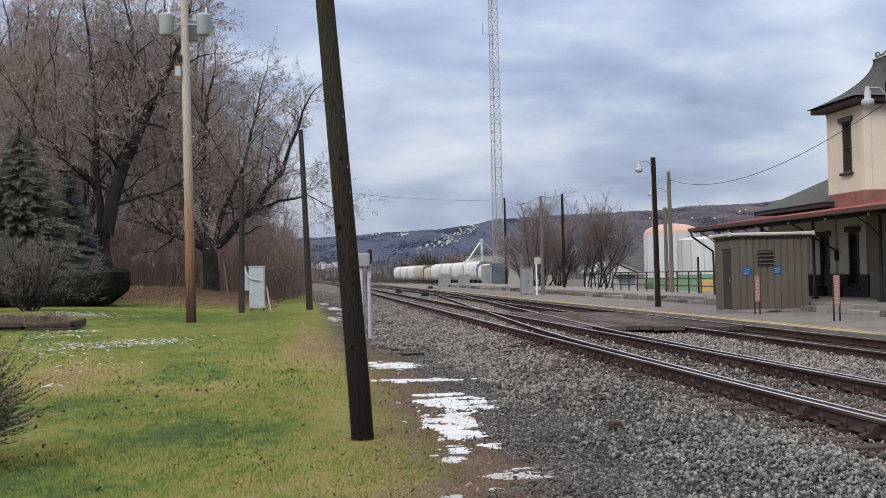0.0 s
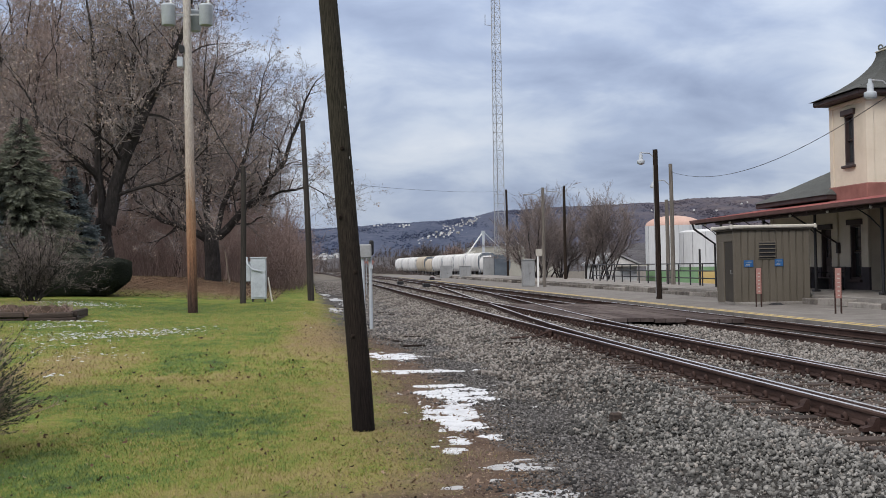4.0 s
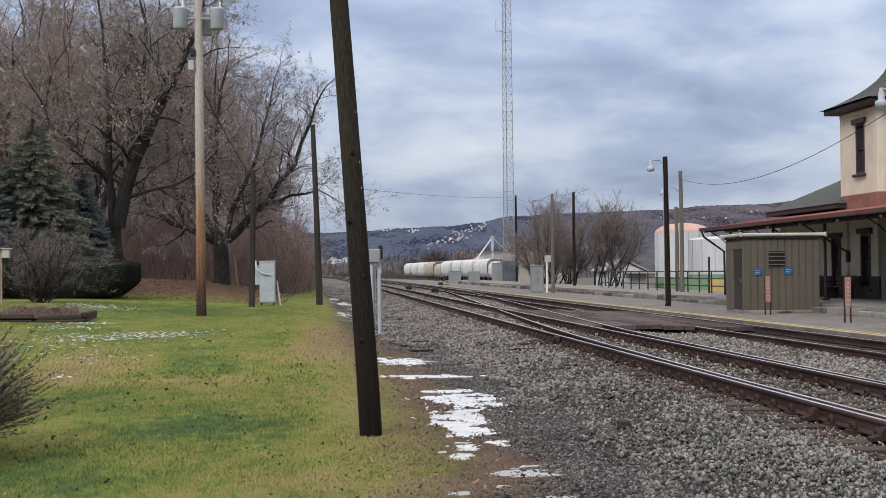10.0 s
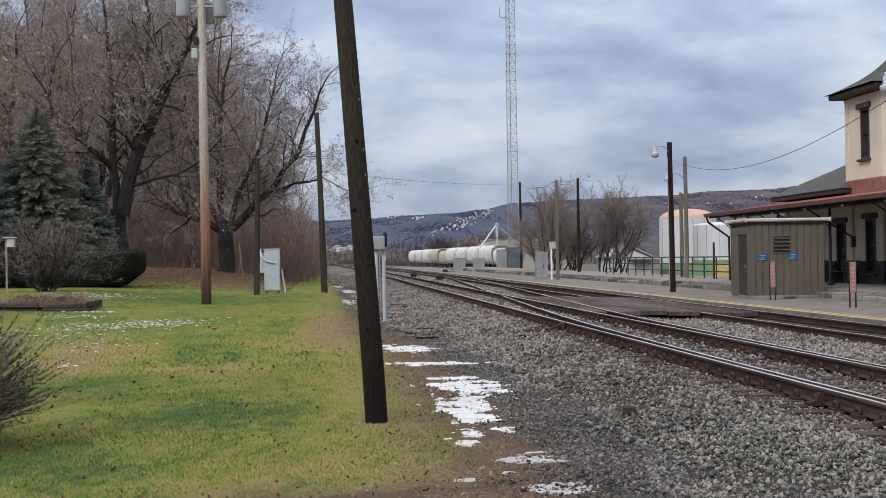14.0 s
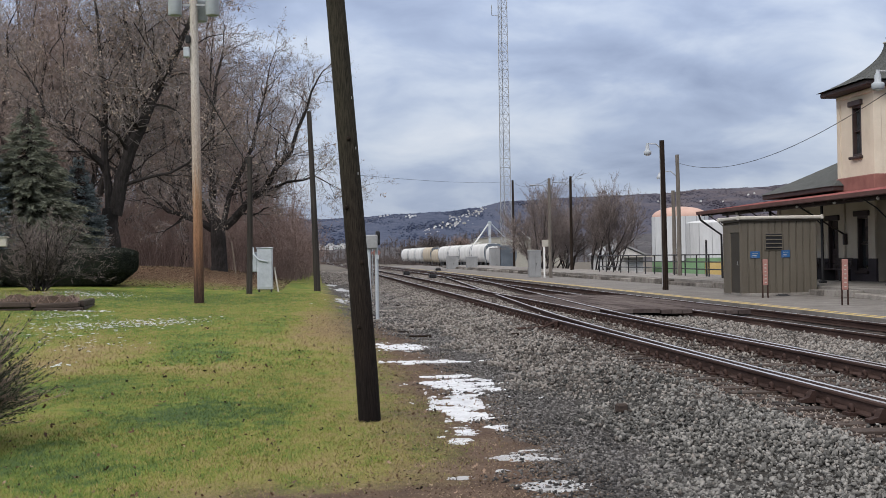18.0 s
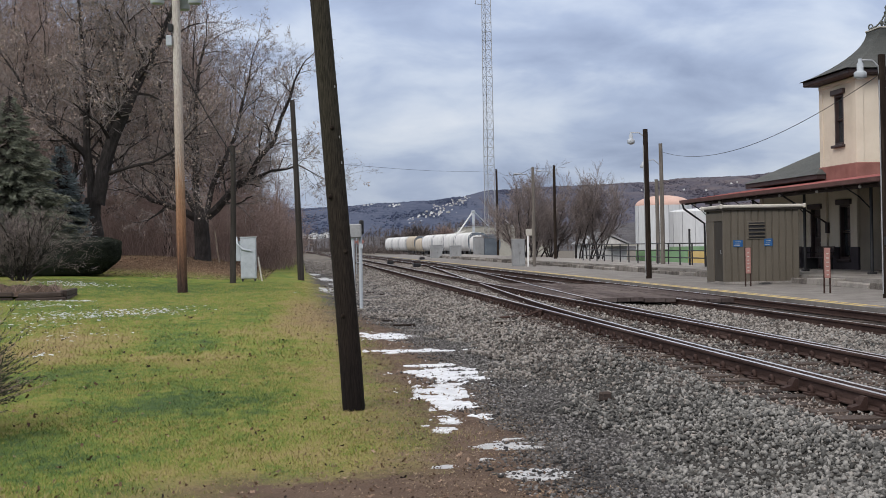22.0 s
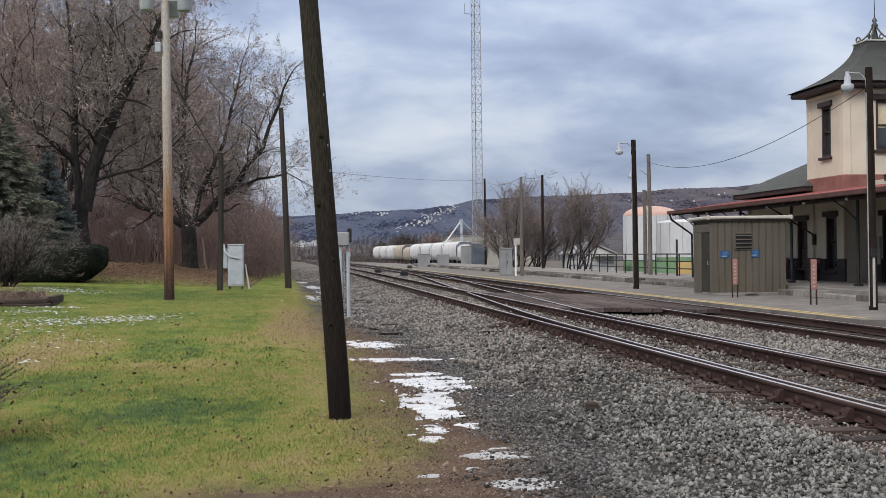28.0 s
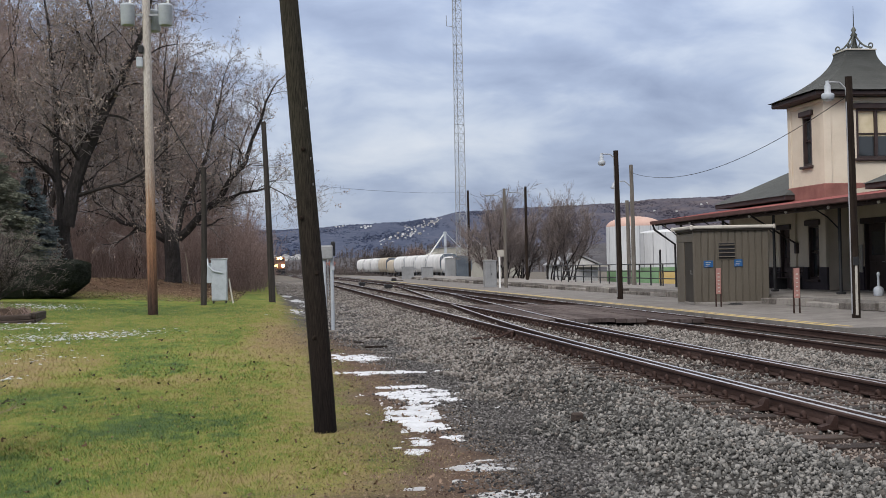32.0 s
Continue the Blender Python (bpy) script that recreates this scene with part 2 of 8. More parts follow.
SLATE = paint("grey green roof shingle", [(0.042, 0.044, 0.042), (0.06, 0.063, 0.06), (0.088, 0.092, 0.088)], 1.5, 26, 0.88, bump=0.5, depth=0.012, rand=0.06, island=True, stretch=(1, 1, 3), mixing=0.6)
SOFFIT = paint("grey brown soffit boards", [(0.045, 0.04, 0.036), (0.065, 0.058, 0.052), (0.09, 0.082, 0.073)], 1.5, 40, 0.85, bump=0.2, stretch=(6, 0.5, 1))
PANE = glassy("dark window glass")
BLIND = paint("cream window blind", [(0.52, 0.44, 0.28), (0.6, 0.52, 0.36), (0.66, 0.58, 0.42)], 3, 30, 0.8, bump=0.0)
BLUE = paint("blue sign enamel", [(0.012, 0.06, 0.17), (0.017, 0.085, 0.225), (0.03, 0.11, 0.27)], 3, 30, 0.5, bump=0.0)
WHITE = paint("white paint", [(0.62, 0.62, 0.61), (0.72, 0.72, 0.71), (0.8, 0.8, 0.79)], 2, 25, 0.7, bump=0.1)
DIRTY_WHITE = paint("streaked off-white paint", [(0.42, 0.415, 0.405), (0.55, 0.545, 0.535), (0.65, 0.645, 0.635)], 0.5, 8, 0.7, bump=0.1, stretch=(1, 1, 0.25))
TANK_WHITE = paint("white tank cladding", [(0.44, 0.45, 0.46), (0.53, 0.54, 0.55), (0.6, 0.61, 0.62)], 0.3, 6, 0.65, bump=0.1, stretch=(1, 1, 0.2))
TAN_CAR = paint("faded tan hopper paint", [(0.32, 0.27, 0.20), (0.40, 0.345, 0.27), (0.47, 0.42, 0.34)], 0.5, 8, 0.75, bump=0.1, stretch=(1, 1, 0.25))
DOME_RED = paint("faded orange dome", [(0.42, 0.27, 0.22), (0.49, 0.33, 0.275), (0.54, 0.39, 0.33)], 0.6, 10, 0.8, bump=0.1)
DRUM = paint("grey transformer enamel", [(0.29, 0.315, 0.345), (0.37, 0.40, 0.435), (0.44, 0.47, 0.505)], 2, 25, 0.6, bump=0.05)
SCRUB_TWIG = paint("dark scrub twigs", [(0.10, 0.081, 0.076), (0.185, 0.152, 0.142), (0.29, 0.243, 0.225)], 0.3, 2, 0.95, bump=0, coord="World", rand=0.4, island=True)
FAR_TWIG = paint("distant bare twigs", [(0.055, 0.046, 0.044), (0.085, 0.07, 0.066), (0.125, 0.102, 0.094)], 0.3, 2, 0.95, bump=0, coord="World", rand=0.4, island=True)
DARK_LEAF = paint("dark wet leaves", [(0.02, 0.012, 0.009), (0.045, 0.026, 0.018), (0.10, 0.055, 0.035)], 2, 20, 0.8, bump=0, coord="World", rand=0.6, island=True)
IVY = paint("dark ground ivy", [(0.012, 0.022, 0.012), (0.025, 0.042, 0.022), (0.05, 0.072, 0.04)], 3, 15, 0.6, bump=0, coord="World", rand=0.5, island=True)
MILL = paint("faded cream mill cladding", [(0.25, 0.24, 0.21), (0.32, 0.31, 0.27), (0.38, 0.37, 0.33)], 0.5, 8, 0.75, bump=0.1, stretch=(1, 1, 0.25))
GREEN = paint("pale green paint", [(0.12, 0.21, 0.11), (0.16, 0.27, 0.145), (0.2, 0.32, 0.18)], 0.8, 15, 0.8, bump=0.1)
OCHRE = paint("ochre paint", [(0.42, 0.29, 0.10), (0.5, 0.36, 0.14), (0.55, 0.41, 0.18)], 0.8, 15, 0.8, bump=0.1)
STEEL_GREY = paint("grey painted cabinet steel", [(0.19, 0.195, 0.2), (0.25, 0.255, 0.26), (0.31, 0.315, 0.32)], 1, 20, 0.6, bump=0.1)
PALE_STEEL = paint("pale galvanised cabinet", [(0.31, 0.335, 0.365), (0.40, 0.43, 0.465), (0.48, 0.505, 0.54)], 2, 25, 0.5, bump=0.1, metal=0.1)
BLUE_GREY = paint("blue grey container steel", [(0.075, 0.09, 0.11), (0.10, 0.12, 0.145), (0.135, 0.155, 0.18)], 0.8, 15, 0.7, bump=0.1)
GALV = paint("galvanised steel", [(0.24, 0.25, 0.26), (0.33, 0.34, 0.35), (0.43, 0.44, 0.45)], 4, 40, 0.5, metal=0.35, bump=0.05)
BLACK = paint("black painted steel", [(0.012, 0.012, 0.013), (0.02, 0.02, 0.022), (0.032, 0.032, 0.034)], 3, 30, 0.5, bump=0.05)
CABLE = paint("black cable jacket", [(0.012, 0.012, 0.013), (0.02, 0.02, 0.022), (0.03, 0.03, 0.032)], 3, 30, 0.6, bump=0.0)
RED_SIGN = paint("faded red marker paint", [(0.24, 0.12, 0.105), (0.31, 0.16, 0.14), (0.37, 0.21, 0.185)], 4, 30, 0.75, bump=0.05)
DARK_IRON = paint("verdigris cast iron", [(0.06, 0.065, 0.058), (0.10, 0.105, 0.095), (0.15, 0.155, 0.14)], 8, 40, 0.6, metal=0.3, bump=0.1)
# the orange glow of the lit headlamps is put into the body colour
ORANGE_RED = paint("loco paint with headlamp glow", [(0.15, 0.06, 0.03), (0.23, 0.09, 0.04), (0.30, 0.13, 0.06)], 2, 20, 0.6, bump=0.05)
BEAM = glowing("lit headlamp lens", (1.0, 0.58, 0.22), 12.0)


def footed_pole_wood(name, rise, stops, grain):
    """Pole wood whose colour runs up the pole from a dark foot; rise: share of the row of colours passed in a metre."""
    m = bpy.data.materials.new(name)
    m.use_nodes = True
    t = m.node_tree
    b = t.nodes["Principled BSDF"]
    b.inputs["Roughness"].default_value = 0.92
    b.inputs["Specular IOR Level"].default_value = 0.15
    co = t.nodes.new("ShaderNodeTexCoord").outputs["Object"]
    mp = t.nodes.new("ShaderNodeMapping")
    mp.inputs["Scale"].default_value = (6, 6, 0.3)
    t.links.new(co, mp.inputs["Vector"])
    n1 = node(t, "ShaderNodeTexNoise", Scale=2.5, Detail=4.0, Roughness=0.6)
    n2 = node(t, "ShaderNodeTexNoise", Scale=26.0, Detail=3.0, Roughness=0.6)
    t.links.new(mp.outputs[0], n1.inputs["Vector"])
    t.links.new(mp.outputs[0], n2.inputs["Vector"])
    sp = t.nodes.new("ShaderNodeSeparateXYZ")
    t.links.new(co, sp.inputs[0])
    h = t.nodes.new("ShaderNodeMath")
    h.operation = "MULTIPLY_ADD"
    h.inputs[1].default_value = rise
    t.links.new(sp.outputs["Z"], h.inputs[0])
    k = t.nodes.new("ShaderNodeMath")
    k.operation = "MULTIPLY_ADD"
    k.inputs[1].default_value, k.inputs[2].default_value = 0.34, -0.17
    t.links.new(n1.outputs["Fac"], k.inputs[0])
    t.links.new(k.outputs[0], h.inputs[2])
    r = ramp(t, stops)
    t.links.new(h.outputs[0], r.inputs[0])
    g = ramp(t, [(0.35, (1 - grain,) * 3), (0.5, (1, 1, 1)), (0.66, (1 + grain,) * 3)])
    t.links.new(n2.outputs["Fac"], g.inputs[0])
    mul = t.nodes.new("ShaderNodeMixRGB")
    mul.blend_type = "MULTIPLY"
    mul.inputs[0].default_value = 1.0
    t.links.new(r.outputs[0], mul.inputs[1])
    t.links.new(g.outputs[0], mul.inputs[2])
    t.links.new(mul.outputs[0], b.inputs["Base Color"])
    bp = node(t, "ShaderNodeBump", Strength=0.6, Distance=0.01)
    t.links.new(n2.outputs["Fac"], bp.inputs["Height"])
    t.links.new(bp.outputs[0], b.inputs["Normal"])
    return m


TALL_POLE = footed_pole_wood("tall pole wood", 0.1, [(0.02, (0.04, 0.026, 0.021)), (0.13, (0.11, 0.062, 0.042)), (0.22, (0.22, 0.115, 0.068)), (0.34, (0.27, 0.165, 0.105)), (0.45, (0.33, 0.265, 0.22)), (0.75, (0.42, 0.385, 0.35))], 0.4)
LEAN_POLE = footed_pole_wood("weathered creosoted pole wood", 0.3, [(0.0, (0.008, 0.006, 0.0055)), (0.13, (0.012, 0.009, 0.008)), (0.24, (0.015, 0.011, 0.009)), (0.6, (0.021, 0.0165, 0.013)), (1.0, (0.033, 0.029, 0.021))], 0.6)

# ---- mesh building ----
class Mb:
    """Collects vertices and faces of one mesh; smooth faces are remembered."""

    def __init__(self):
        self.v, self.f, self.s, self.mi = [], [], [], []
        self.slot = 0

    def add(self, verts, faces, smooth=False):
        n = len(self.v)
        self.v.extend([tuple(p) for p in verts])
        for fc in faces:
            self.f.append(tuple(i + n for i in fc))
            self.s.append(smooth)
            self.mi.append(self.slot)
        return self

    def box(self, c, size, bevel=0.0, rz=0.0, m=None):
        hx, hy, hz = size[0] / 2, size[1] / 2, size[2] / 2
        b = min(bevel, hx * 0.8, hy * 0.8, hz * 0.8)
        pts, fs = [], []
        if b <= 0:
            pts = [(x, y, z) for x in (-hx, hx) for y in (-hy, hy) for z in (-hz, hz)]
            fs = [(0, 1, 3, 2), (4, 6, 7, 5), (0, 4, 5, 1), (2, 3, 7, 6), (0, 2, 6, 4), (1, 5, 7, 3)]
        else:
            idx = {}
            for sx in (-1, 1):
                for sy in (-1, 1):
                    for sz in (-1, 1):
                        for ax in range(3):
                            p = [sx * (hx - b), sy * (hy - b), sz * (hz - b)]
                            p[ax] = (sx * hx, sy * hy, sz * hz)[ax]
                            idx[sx, sy, sz, ax] = len(pts)
                            pts.append(tuple(p))
            S2 = (-1, 1)
            for s in S2:
                q = [(s, -1, -1, 0), (s, 1, -1, 0), (s, 1, 1, 0), (s, -1, 1, 0)]
                fs.append([idx[k] for k in (q if s > 0 else q[::-1])])
                q = [(-1, s, -1, 1), (-1, s, 1, 1), (1, s, 1, 1), (1, s, -1, 1)]
                fs.append([idx[k] for k in (q if s > 0 else q[::-1])])
                q = [(-1, -1, s, 2), (1, -1, s, 2), (1, 1, s, 2), (-1, 1, s, 2)]
                fs.append([idx[k] for k in (q if s > 0 else q[::-1])])
            for a in S2:
                for c2 in S2:
                    fs.append([idx[a, c2, -1, 0], idx[a, c2, 1, 0], idx[a, c2, 1, 1], idx[a, c2, -1, 1]][:: a * c2])
                    fs.append([idx[a, -1, c2, 2], idx[a, 1, c2, 2], idx[a, 1, c2, 0], idx[a, -1, c2, 0]][:: a * c2])
                    fs.append([idx[-1, a, c2, 1], idx[1, a, c2, 1], idx[1, a, c2, 2], idx[-1, a, c2, 2]][:: a * c2])
                    for d in S2:
                        fs.append([idx[a, c2, d, 0], idx[a, c2, d, 1], idx[a, c2, d, 2]][:: a * c2 * d])
        if m is None:
            m = pose(*c, 0, 0, rz)
        else:
            m = m @ Matrix.Translation(c)
        return self.add([m @ Vector(p) for p in pts], fs)

    def tube(self, pts, radii, n=8, caps=True, smooth=True):
        pts = [Vector(p) for p in pts]
        if not isinstance(radii, (list, tuple)):
            radii = [radii] * len(pts)
        rings = []
        side = None
        for i, p in enumerate(pts):
            d = (pts[min(i + 1, len(pts) - 1)] - pts[max(i - 1, 0)])
            d = d.normalized() if d.length > 1e-9 else Vector((0, 0, 1))
            if side is None:
                side = d.orthogonal().normalized()
            else:
                side = side - d * side.dot(d)
                side = side.normalized() if side.length > 1e-6 else d.orthogonal().normalized()
            up = d.cross(side)
            rings.append([p + (side * math.cos(6.28319 * k / n) + up * math.sin(6.28319 * k / n)) * radii[i] for k in range(n)])
        vs = [q for r in rings for q in r]
        fs = []
        for i in range(len(pts) - 1):
            for k in range(n):
                k2 = (k + 1) % n
                fs.append((i * n + k, i * n + k2, (i + 1) * n + k2, (i + 1) * n + k))
        self.add(vs, fs, smooth)
        if caps:
            self.add(rings[0], [tuple(range(n))[::-1]])
            self.add(rings[-1], [tuple(range(n))])
        return self

    def lathe(self, c, profile, n=16, smooth=True):
        vs, fs = [], []
        for r, z in profile:
            vs += [(c[0] + r * math.cos(6.28319 * k / n), c[1] + r * math.sin(6.28319 * k / n), c[2] + z) for k in range(n)]
        for i in range(len(profile) - 1):
            for k in range(n):
                k2 = (k + 1) % n
                fs.append((i * n + k, i * n + k2, (i + 1) * n + k2, (i + 1) * n + k))
        self.add(vs, fs, smooth)
        last = len(profile) - 1
        self.add(vs[:n], [tuple(range(n))[::-1]])
        self.add(vs[last * n:], [tuple(range(n))])
        return self

    def prism(self, outline, axis, a, b):
        """An outline in the two other axes, drawn out along one axis from a to b."""
        def put(u, w, s):
            return {0: (s, u, w), 1: (u, s, w), 2: (u, w, s)}[axis]
        n = len(outline)
        vs = [put(u, w, a) for u, w in outline] + [put(u, w, b) for u, w in outline]
        fs = [tuple(range(n)), tuple(range(n, 2 * n))[::-1]] + [(k, k + n, (k + 1) % n + n, (k + 1) % n) for k in range(n)]
        return self.add(vs, fs)

    def mesh(self, name, *mats, fix=True):
        me = bpy.data.meshes.new(name)
        me.from_pydata(self.v, [], self.f)
        for m in mats:
            me.materials.append(m)
        me.polygons.foreach_set("use_smooth", self.s)
        if len(mats) > 1:
            me.polygons.foreach_set("material_index", self.mi)
        if fix and len(self.f) < 4000:
            bm = bmesh.new()
            bm.from_mesh(me)
            bmesh.ops.recalc_face_normals(bm, faces=bm.faces)
            bm.to_mesh(me)
            bm.free()
        me.update()
        return me


def thing(name, label, category, group="", m=None, kind=""):
    ob = new(name)
    ob.empty_display_size = 0.2
    if m is not None:
        ob.matrix_world = m
    return tagged(ob, label, category, group, kind)


def part(name, mb, mat, parent, label="", m=None, fix=True):
    me = mb if isinstance(mb, bpy.types.Mesh) else mb.mesh(name, *(mat if isinstance(mat, (list, tuple)) else (mat,)), fix=fix)
    ob = new(name, me)
    ob.parent = parent
    if m is not None:
        ob.matrix_basis = m
    return tagged(ob, label)


def solo(name, mb, mat, label, category, group="", kind="", m=None, fix=True):
    ob = new(name, mb.mesh(name, *(mat if isinstance(mat, (list, tuple)) else (mat,)), fix=fix))
    if m is not None:
        ob.matrix_world = m
    return tagged(ob, label, category, group, kind)


def S(t):
    t = max(0.0, min(1.0, t))
    return t * t * (3 - 2 * t)


def land(x, y):
    """Height of the lawn, the lane beside the line and the track bed."""
    lawn = 0.40 * S((y - 13) / 30) + 0.35 * S((-x - 3) / 8) * S((y - 25) / 25)
    lawn += 0.75 * S((y - 52) / 25) * S((-x - 1.0) / 5)
    lane = 0.02 + 0.13 * S((y - 20) / 40)
    k = S((x + 0.6) / 2.6)
    z = lawn * (1 - k) + lane * k
    z += (0.262 - lane) * S((x - 2.7) / 1.6)
    z -= 0.075 * S((x - 7.2) / 1.2)
    return z - max(1.4 * S((x - 18.5) / 3.5) * S((y - 95) / 30), 2.6 * S((x - 26) / 14) * S((210 - y) / 40))


def n3(x, y, z=0.0, s=1.0):
    return noise.noise(Vector((x * s, y * s, z)))

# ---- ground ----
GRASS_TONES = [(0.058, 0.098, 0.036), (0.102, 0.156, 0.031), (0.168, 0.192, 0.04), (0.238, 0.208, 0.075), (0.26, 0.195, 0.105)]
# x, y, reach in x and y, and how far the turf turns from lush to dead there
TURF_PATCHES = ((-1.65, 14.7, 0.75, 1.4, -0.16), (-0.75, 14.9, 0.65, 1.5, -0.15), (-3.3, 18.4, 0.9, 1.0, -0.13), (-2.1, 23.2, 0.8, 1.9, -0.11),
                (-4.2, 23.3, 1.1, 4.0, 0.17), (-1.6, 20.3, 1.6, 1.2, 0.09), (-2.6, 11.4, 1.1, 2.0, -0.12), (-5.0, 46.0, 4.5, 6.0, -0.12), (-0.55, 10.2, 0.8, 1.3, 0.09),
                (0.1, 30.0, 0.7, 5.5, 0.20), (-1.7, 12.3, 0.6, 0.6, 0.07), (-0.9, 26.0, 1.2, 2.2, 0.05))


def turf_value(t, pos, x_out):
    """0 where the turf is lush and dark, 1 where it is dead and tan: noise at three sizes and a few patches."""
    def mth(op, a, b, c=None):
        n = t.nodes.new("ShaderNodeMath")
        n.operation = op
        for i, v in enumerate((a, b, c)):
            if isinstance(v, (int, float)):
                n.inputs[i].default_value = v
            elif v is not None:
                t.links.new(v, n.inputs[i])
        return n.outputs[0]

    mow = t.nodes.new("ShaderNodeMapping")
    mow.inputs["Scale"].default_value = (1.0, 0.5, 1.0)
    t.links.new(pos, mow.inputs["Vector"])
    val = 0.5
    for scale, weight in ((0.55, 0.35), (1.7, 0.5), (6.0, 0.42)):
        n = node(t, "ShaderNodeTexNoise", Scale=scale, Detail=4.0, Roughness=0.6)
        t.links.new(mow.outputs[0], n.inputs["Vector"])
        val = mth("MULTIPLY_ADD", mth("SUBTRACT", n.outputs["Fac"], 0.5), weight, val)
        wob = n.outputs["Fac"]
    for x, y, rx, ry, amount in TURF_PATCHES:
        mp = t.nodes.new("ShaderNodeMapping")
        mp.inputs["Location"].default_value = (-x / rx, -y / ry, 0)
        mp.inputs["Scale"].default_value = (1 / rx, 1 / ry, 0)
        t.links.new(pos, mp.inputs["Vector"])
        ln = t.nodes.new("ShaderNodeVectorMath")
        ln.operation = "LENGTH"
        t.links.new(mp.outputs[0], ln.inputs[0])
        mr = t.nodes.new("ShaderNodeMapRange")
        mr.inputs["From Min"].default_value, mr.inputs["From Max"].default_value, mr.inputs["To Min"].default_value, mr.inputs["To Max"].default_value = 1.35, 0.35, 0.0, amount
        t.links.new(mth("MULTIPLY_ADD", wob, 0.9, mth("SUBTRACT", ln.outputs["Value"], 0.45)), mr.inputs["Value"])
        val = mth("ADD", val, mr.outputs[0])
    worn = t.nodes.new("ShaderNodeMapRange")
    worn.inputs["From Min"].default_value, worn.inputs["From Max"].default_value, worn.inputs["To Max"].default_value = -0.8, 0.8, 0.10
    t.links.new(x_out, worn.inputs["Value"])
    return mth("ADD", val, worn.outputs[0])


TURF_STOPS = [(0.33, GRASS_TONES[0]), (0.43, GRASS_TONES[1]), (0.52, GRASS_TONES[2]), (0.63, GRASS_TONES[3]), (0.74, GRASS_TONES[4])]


def ground_material():
    m = bpy.data.materials.new("lawn, litter and gravel")
    m.use_nodes = True
    t = m.node_tree
    b = t.nodes["Principled BSDF"]
    b.inputs["Roughness"].default_value = 0.95
    b.inputs["Specular IOR Level"].default_value = 0.15
    pos = t.nodes.new("ShaderNodeNewGeometry").outputs["Position"]
    sp = t.nodes.new("ShaderNodeSeparateXYZ")
    t.links.new(pos, sp.inputs[0])

    def noisy(scale, detail=4.0, rough=0.6):
        n = node(t, "ShaderNodeTexNoise", Scale=scale, Detail=detail, Roughness=rough)
        t.links.new(pos, n.inputs["Vector"])
        return n.outputs["Fac"]

    def mth(op, a, bb, c=None):
        n = t.nodes.new("ShaderNodeMath")
        n.operation = op
        for i, v in enumerate((a, bb, c)):
            if v is None:
                continue
            if isinstance(v, (int, float)):
                n.inputs[i].default_value = v
            else:
                t.links.new(v, n.inputs[i])
        return n.outputs[0]

    def step(v, lo, hi):
        n = t.nodes.new("ShaderNodeMapRange")
        n.inputs["From Min"].default_value, n.inputs["From Max"].default_value = lo, hi
        t.links.new(v, n.inputs["Value"])
        return n.outputs[0]

    def mix(f, a, c):
        n = t.nodes.new("ShaderNodeMixRGB")
        t.links.new(f, n.inputs[0])
        t.links.new(a, n.inputs[1])
        t.links.new(c, n.inputs[2])
        return n.outputs[0]

    def tone(f, cols, lo=0.3, hi=0.7):
        r = ramp(t, [(lo + (hi - lo) * i / (len(cols) - 1), c) for i, c in enumerate(cols)])
        t.links.new(f, r.inputs[0])
        return r.outputs[0]

    mid, small, tiny = noisy(1.1), noisy(7), noisy(80, 3)
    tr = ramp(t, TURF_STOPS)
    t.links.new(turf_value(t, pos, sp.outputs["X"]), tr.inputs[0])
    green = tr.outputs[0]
    tuft = noisy(28, 3)
    blade = tone(mth("MULTIPLY_ADD", tiny, 0.5, mth("MULTIPLY", tuft, 0.5)), [(0.3, 0.33, 0.28), (0.85, 0.86, 0.82), (1.45, 1.4, 1.25)])
    mul = t.nodes.new("ShaderNodeMixRGB")
    mul.blend_type = "MULTIPLY"
    mul.inputs[0].default_value = 1.0
    t.links.new(green, mul.inputs[1])
    t.links.new(blade, mul.inputs[2])
    lawn = mul.outputs[0]
    dirt = tone(mth("MULTIPLY_ADD", tiny, 0.5, mth("MULTIPLY", mid, 0.5)), [(0.032, 0.021, 0.016), (0.095, 0.063, 0.046), (0.20, 0.145, 0.105)])
    litter = tone(mth("MULTIPLY_ADD", small, 0.5, mth("MULTIPLY", tiny, 0.5)), [(0.055, 0.03, 0.018), (0.12, 0.07, 0.04), (0.2, 0.13, 0.085)])
    damp = tone(mth("MULTIPLY_ADD", tiny, 0.6, mth("MULTIPLY", small, 0.4)), [(0.022, 0.020, 0.019), (0.058, 0.053, 0.05), (0.12, 0.111, 0.105)])
    # track bed kept near black: shade in the gaps between stones is painted in
    shaded_grit = tone(mth("MULTIPLY_ADD", tiny, 0.6, mth("MULTIPLY", small, 0.4)), [(0.012, 0.011, 0.010), (0.03, 0.0275, 0.025), (0.08, 0.073, 0.067)])
    rusty = tone(mth("MULTIPLY_ADD", tiny, 0.5, mth("MULTIPLY", small, 0.5)), [(0.042, 0.029, 0.024), (0.09, 0.066, 0.055), (0.165, 0.126, 0.105)])
    far = tone(mid, [(0.08, 0.07, 0.06), (0.12, 0.106, 0.09), (0.155, 0.138, 0.115)])
    wob = mth("MULTIPLY_ADD", mth("SUBTRACT", mid, 0.5), 1.6, mth("MULTIPLY", mth("SUBTRACT", small, 0.5), 0.9))
    xx = mth("ADD", sp.outputs["X"], wob)
    yy = mth("ADD", sp.outputs["Y"], mth("MULTIPLY", wob, 3.0))
    col = mix(step(xx, 0.45, 1.35), lawn, dirt)
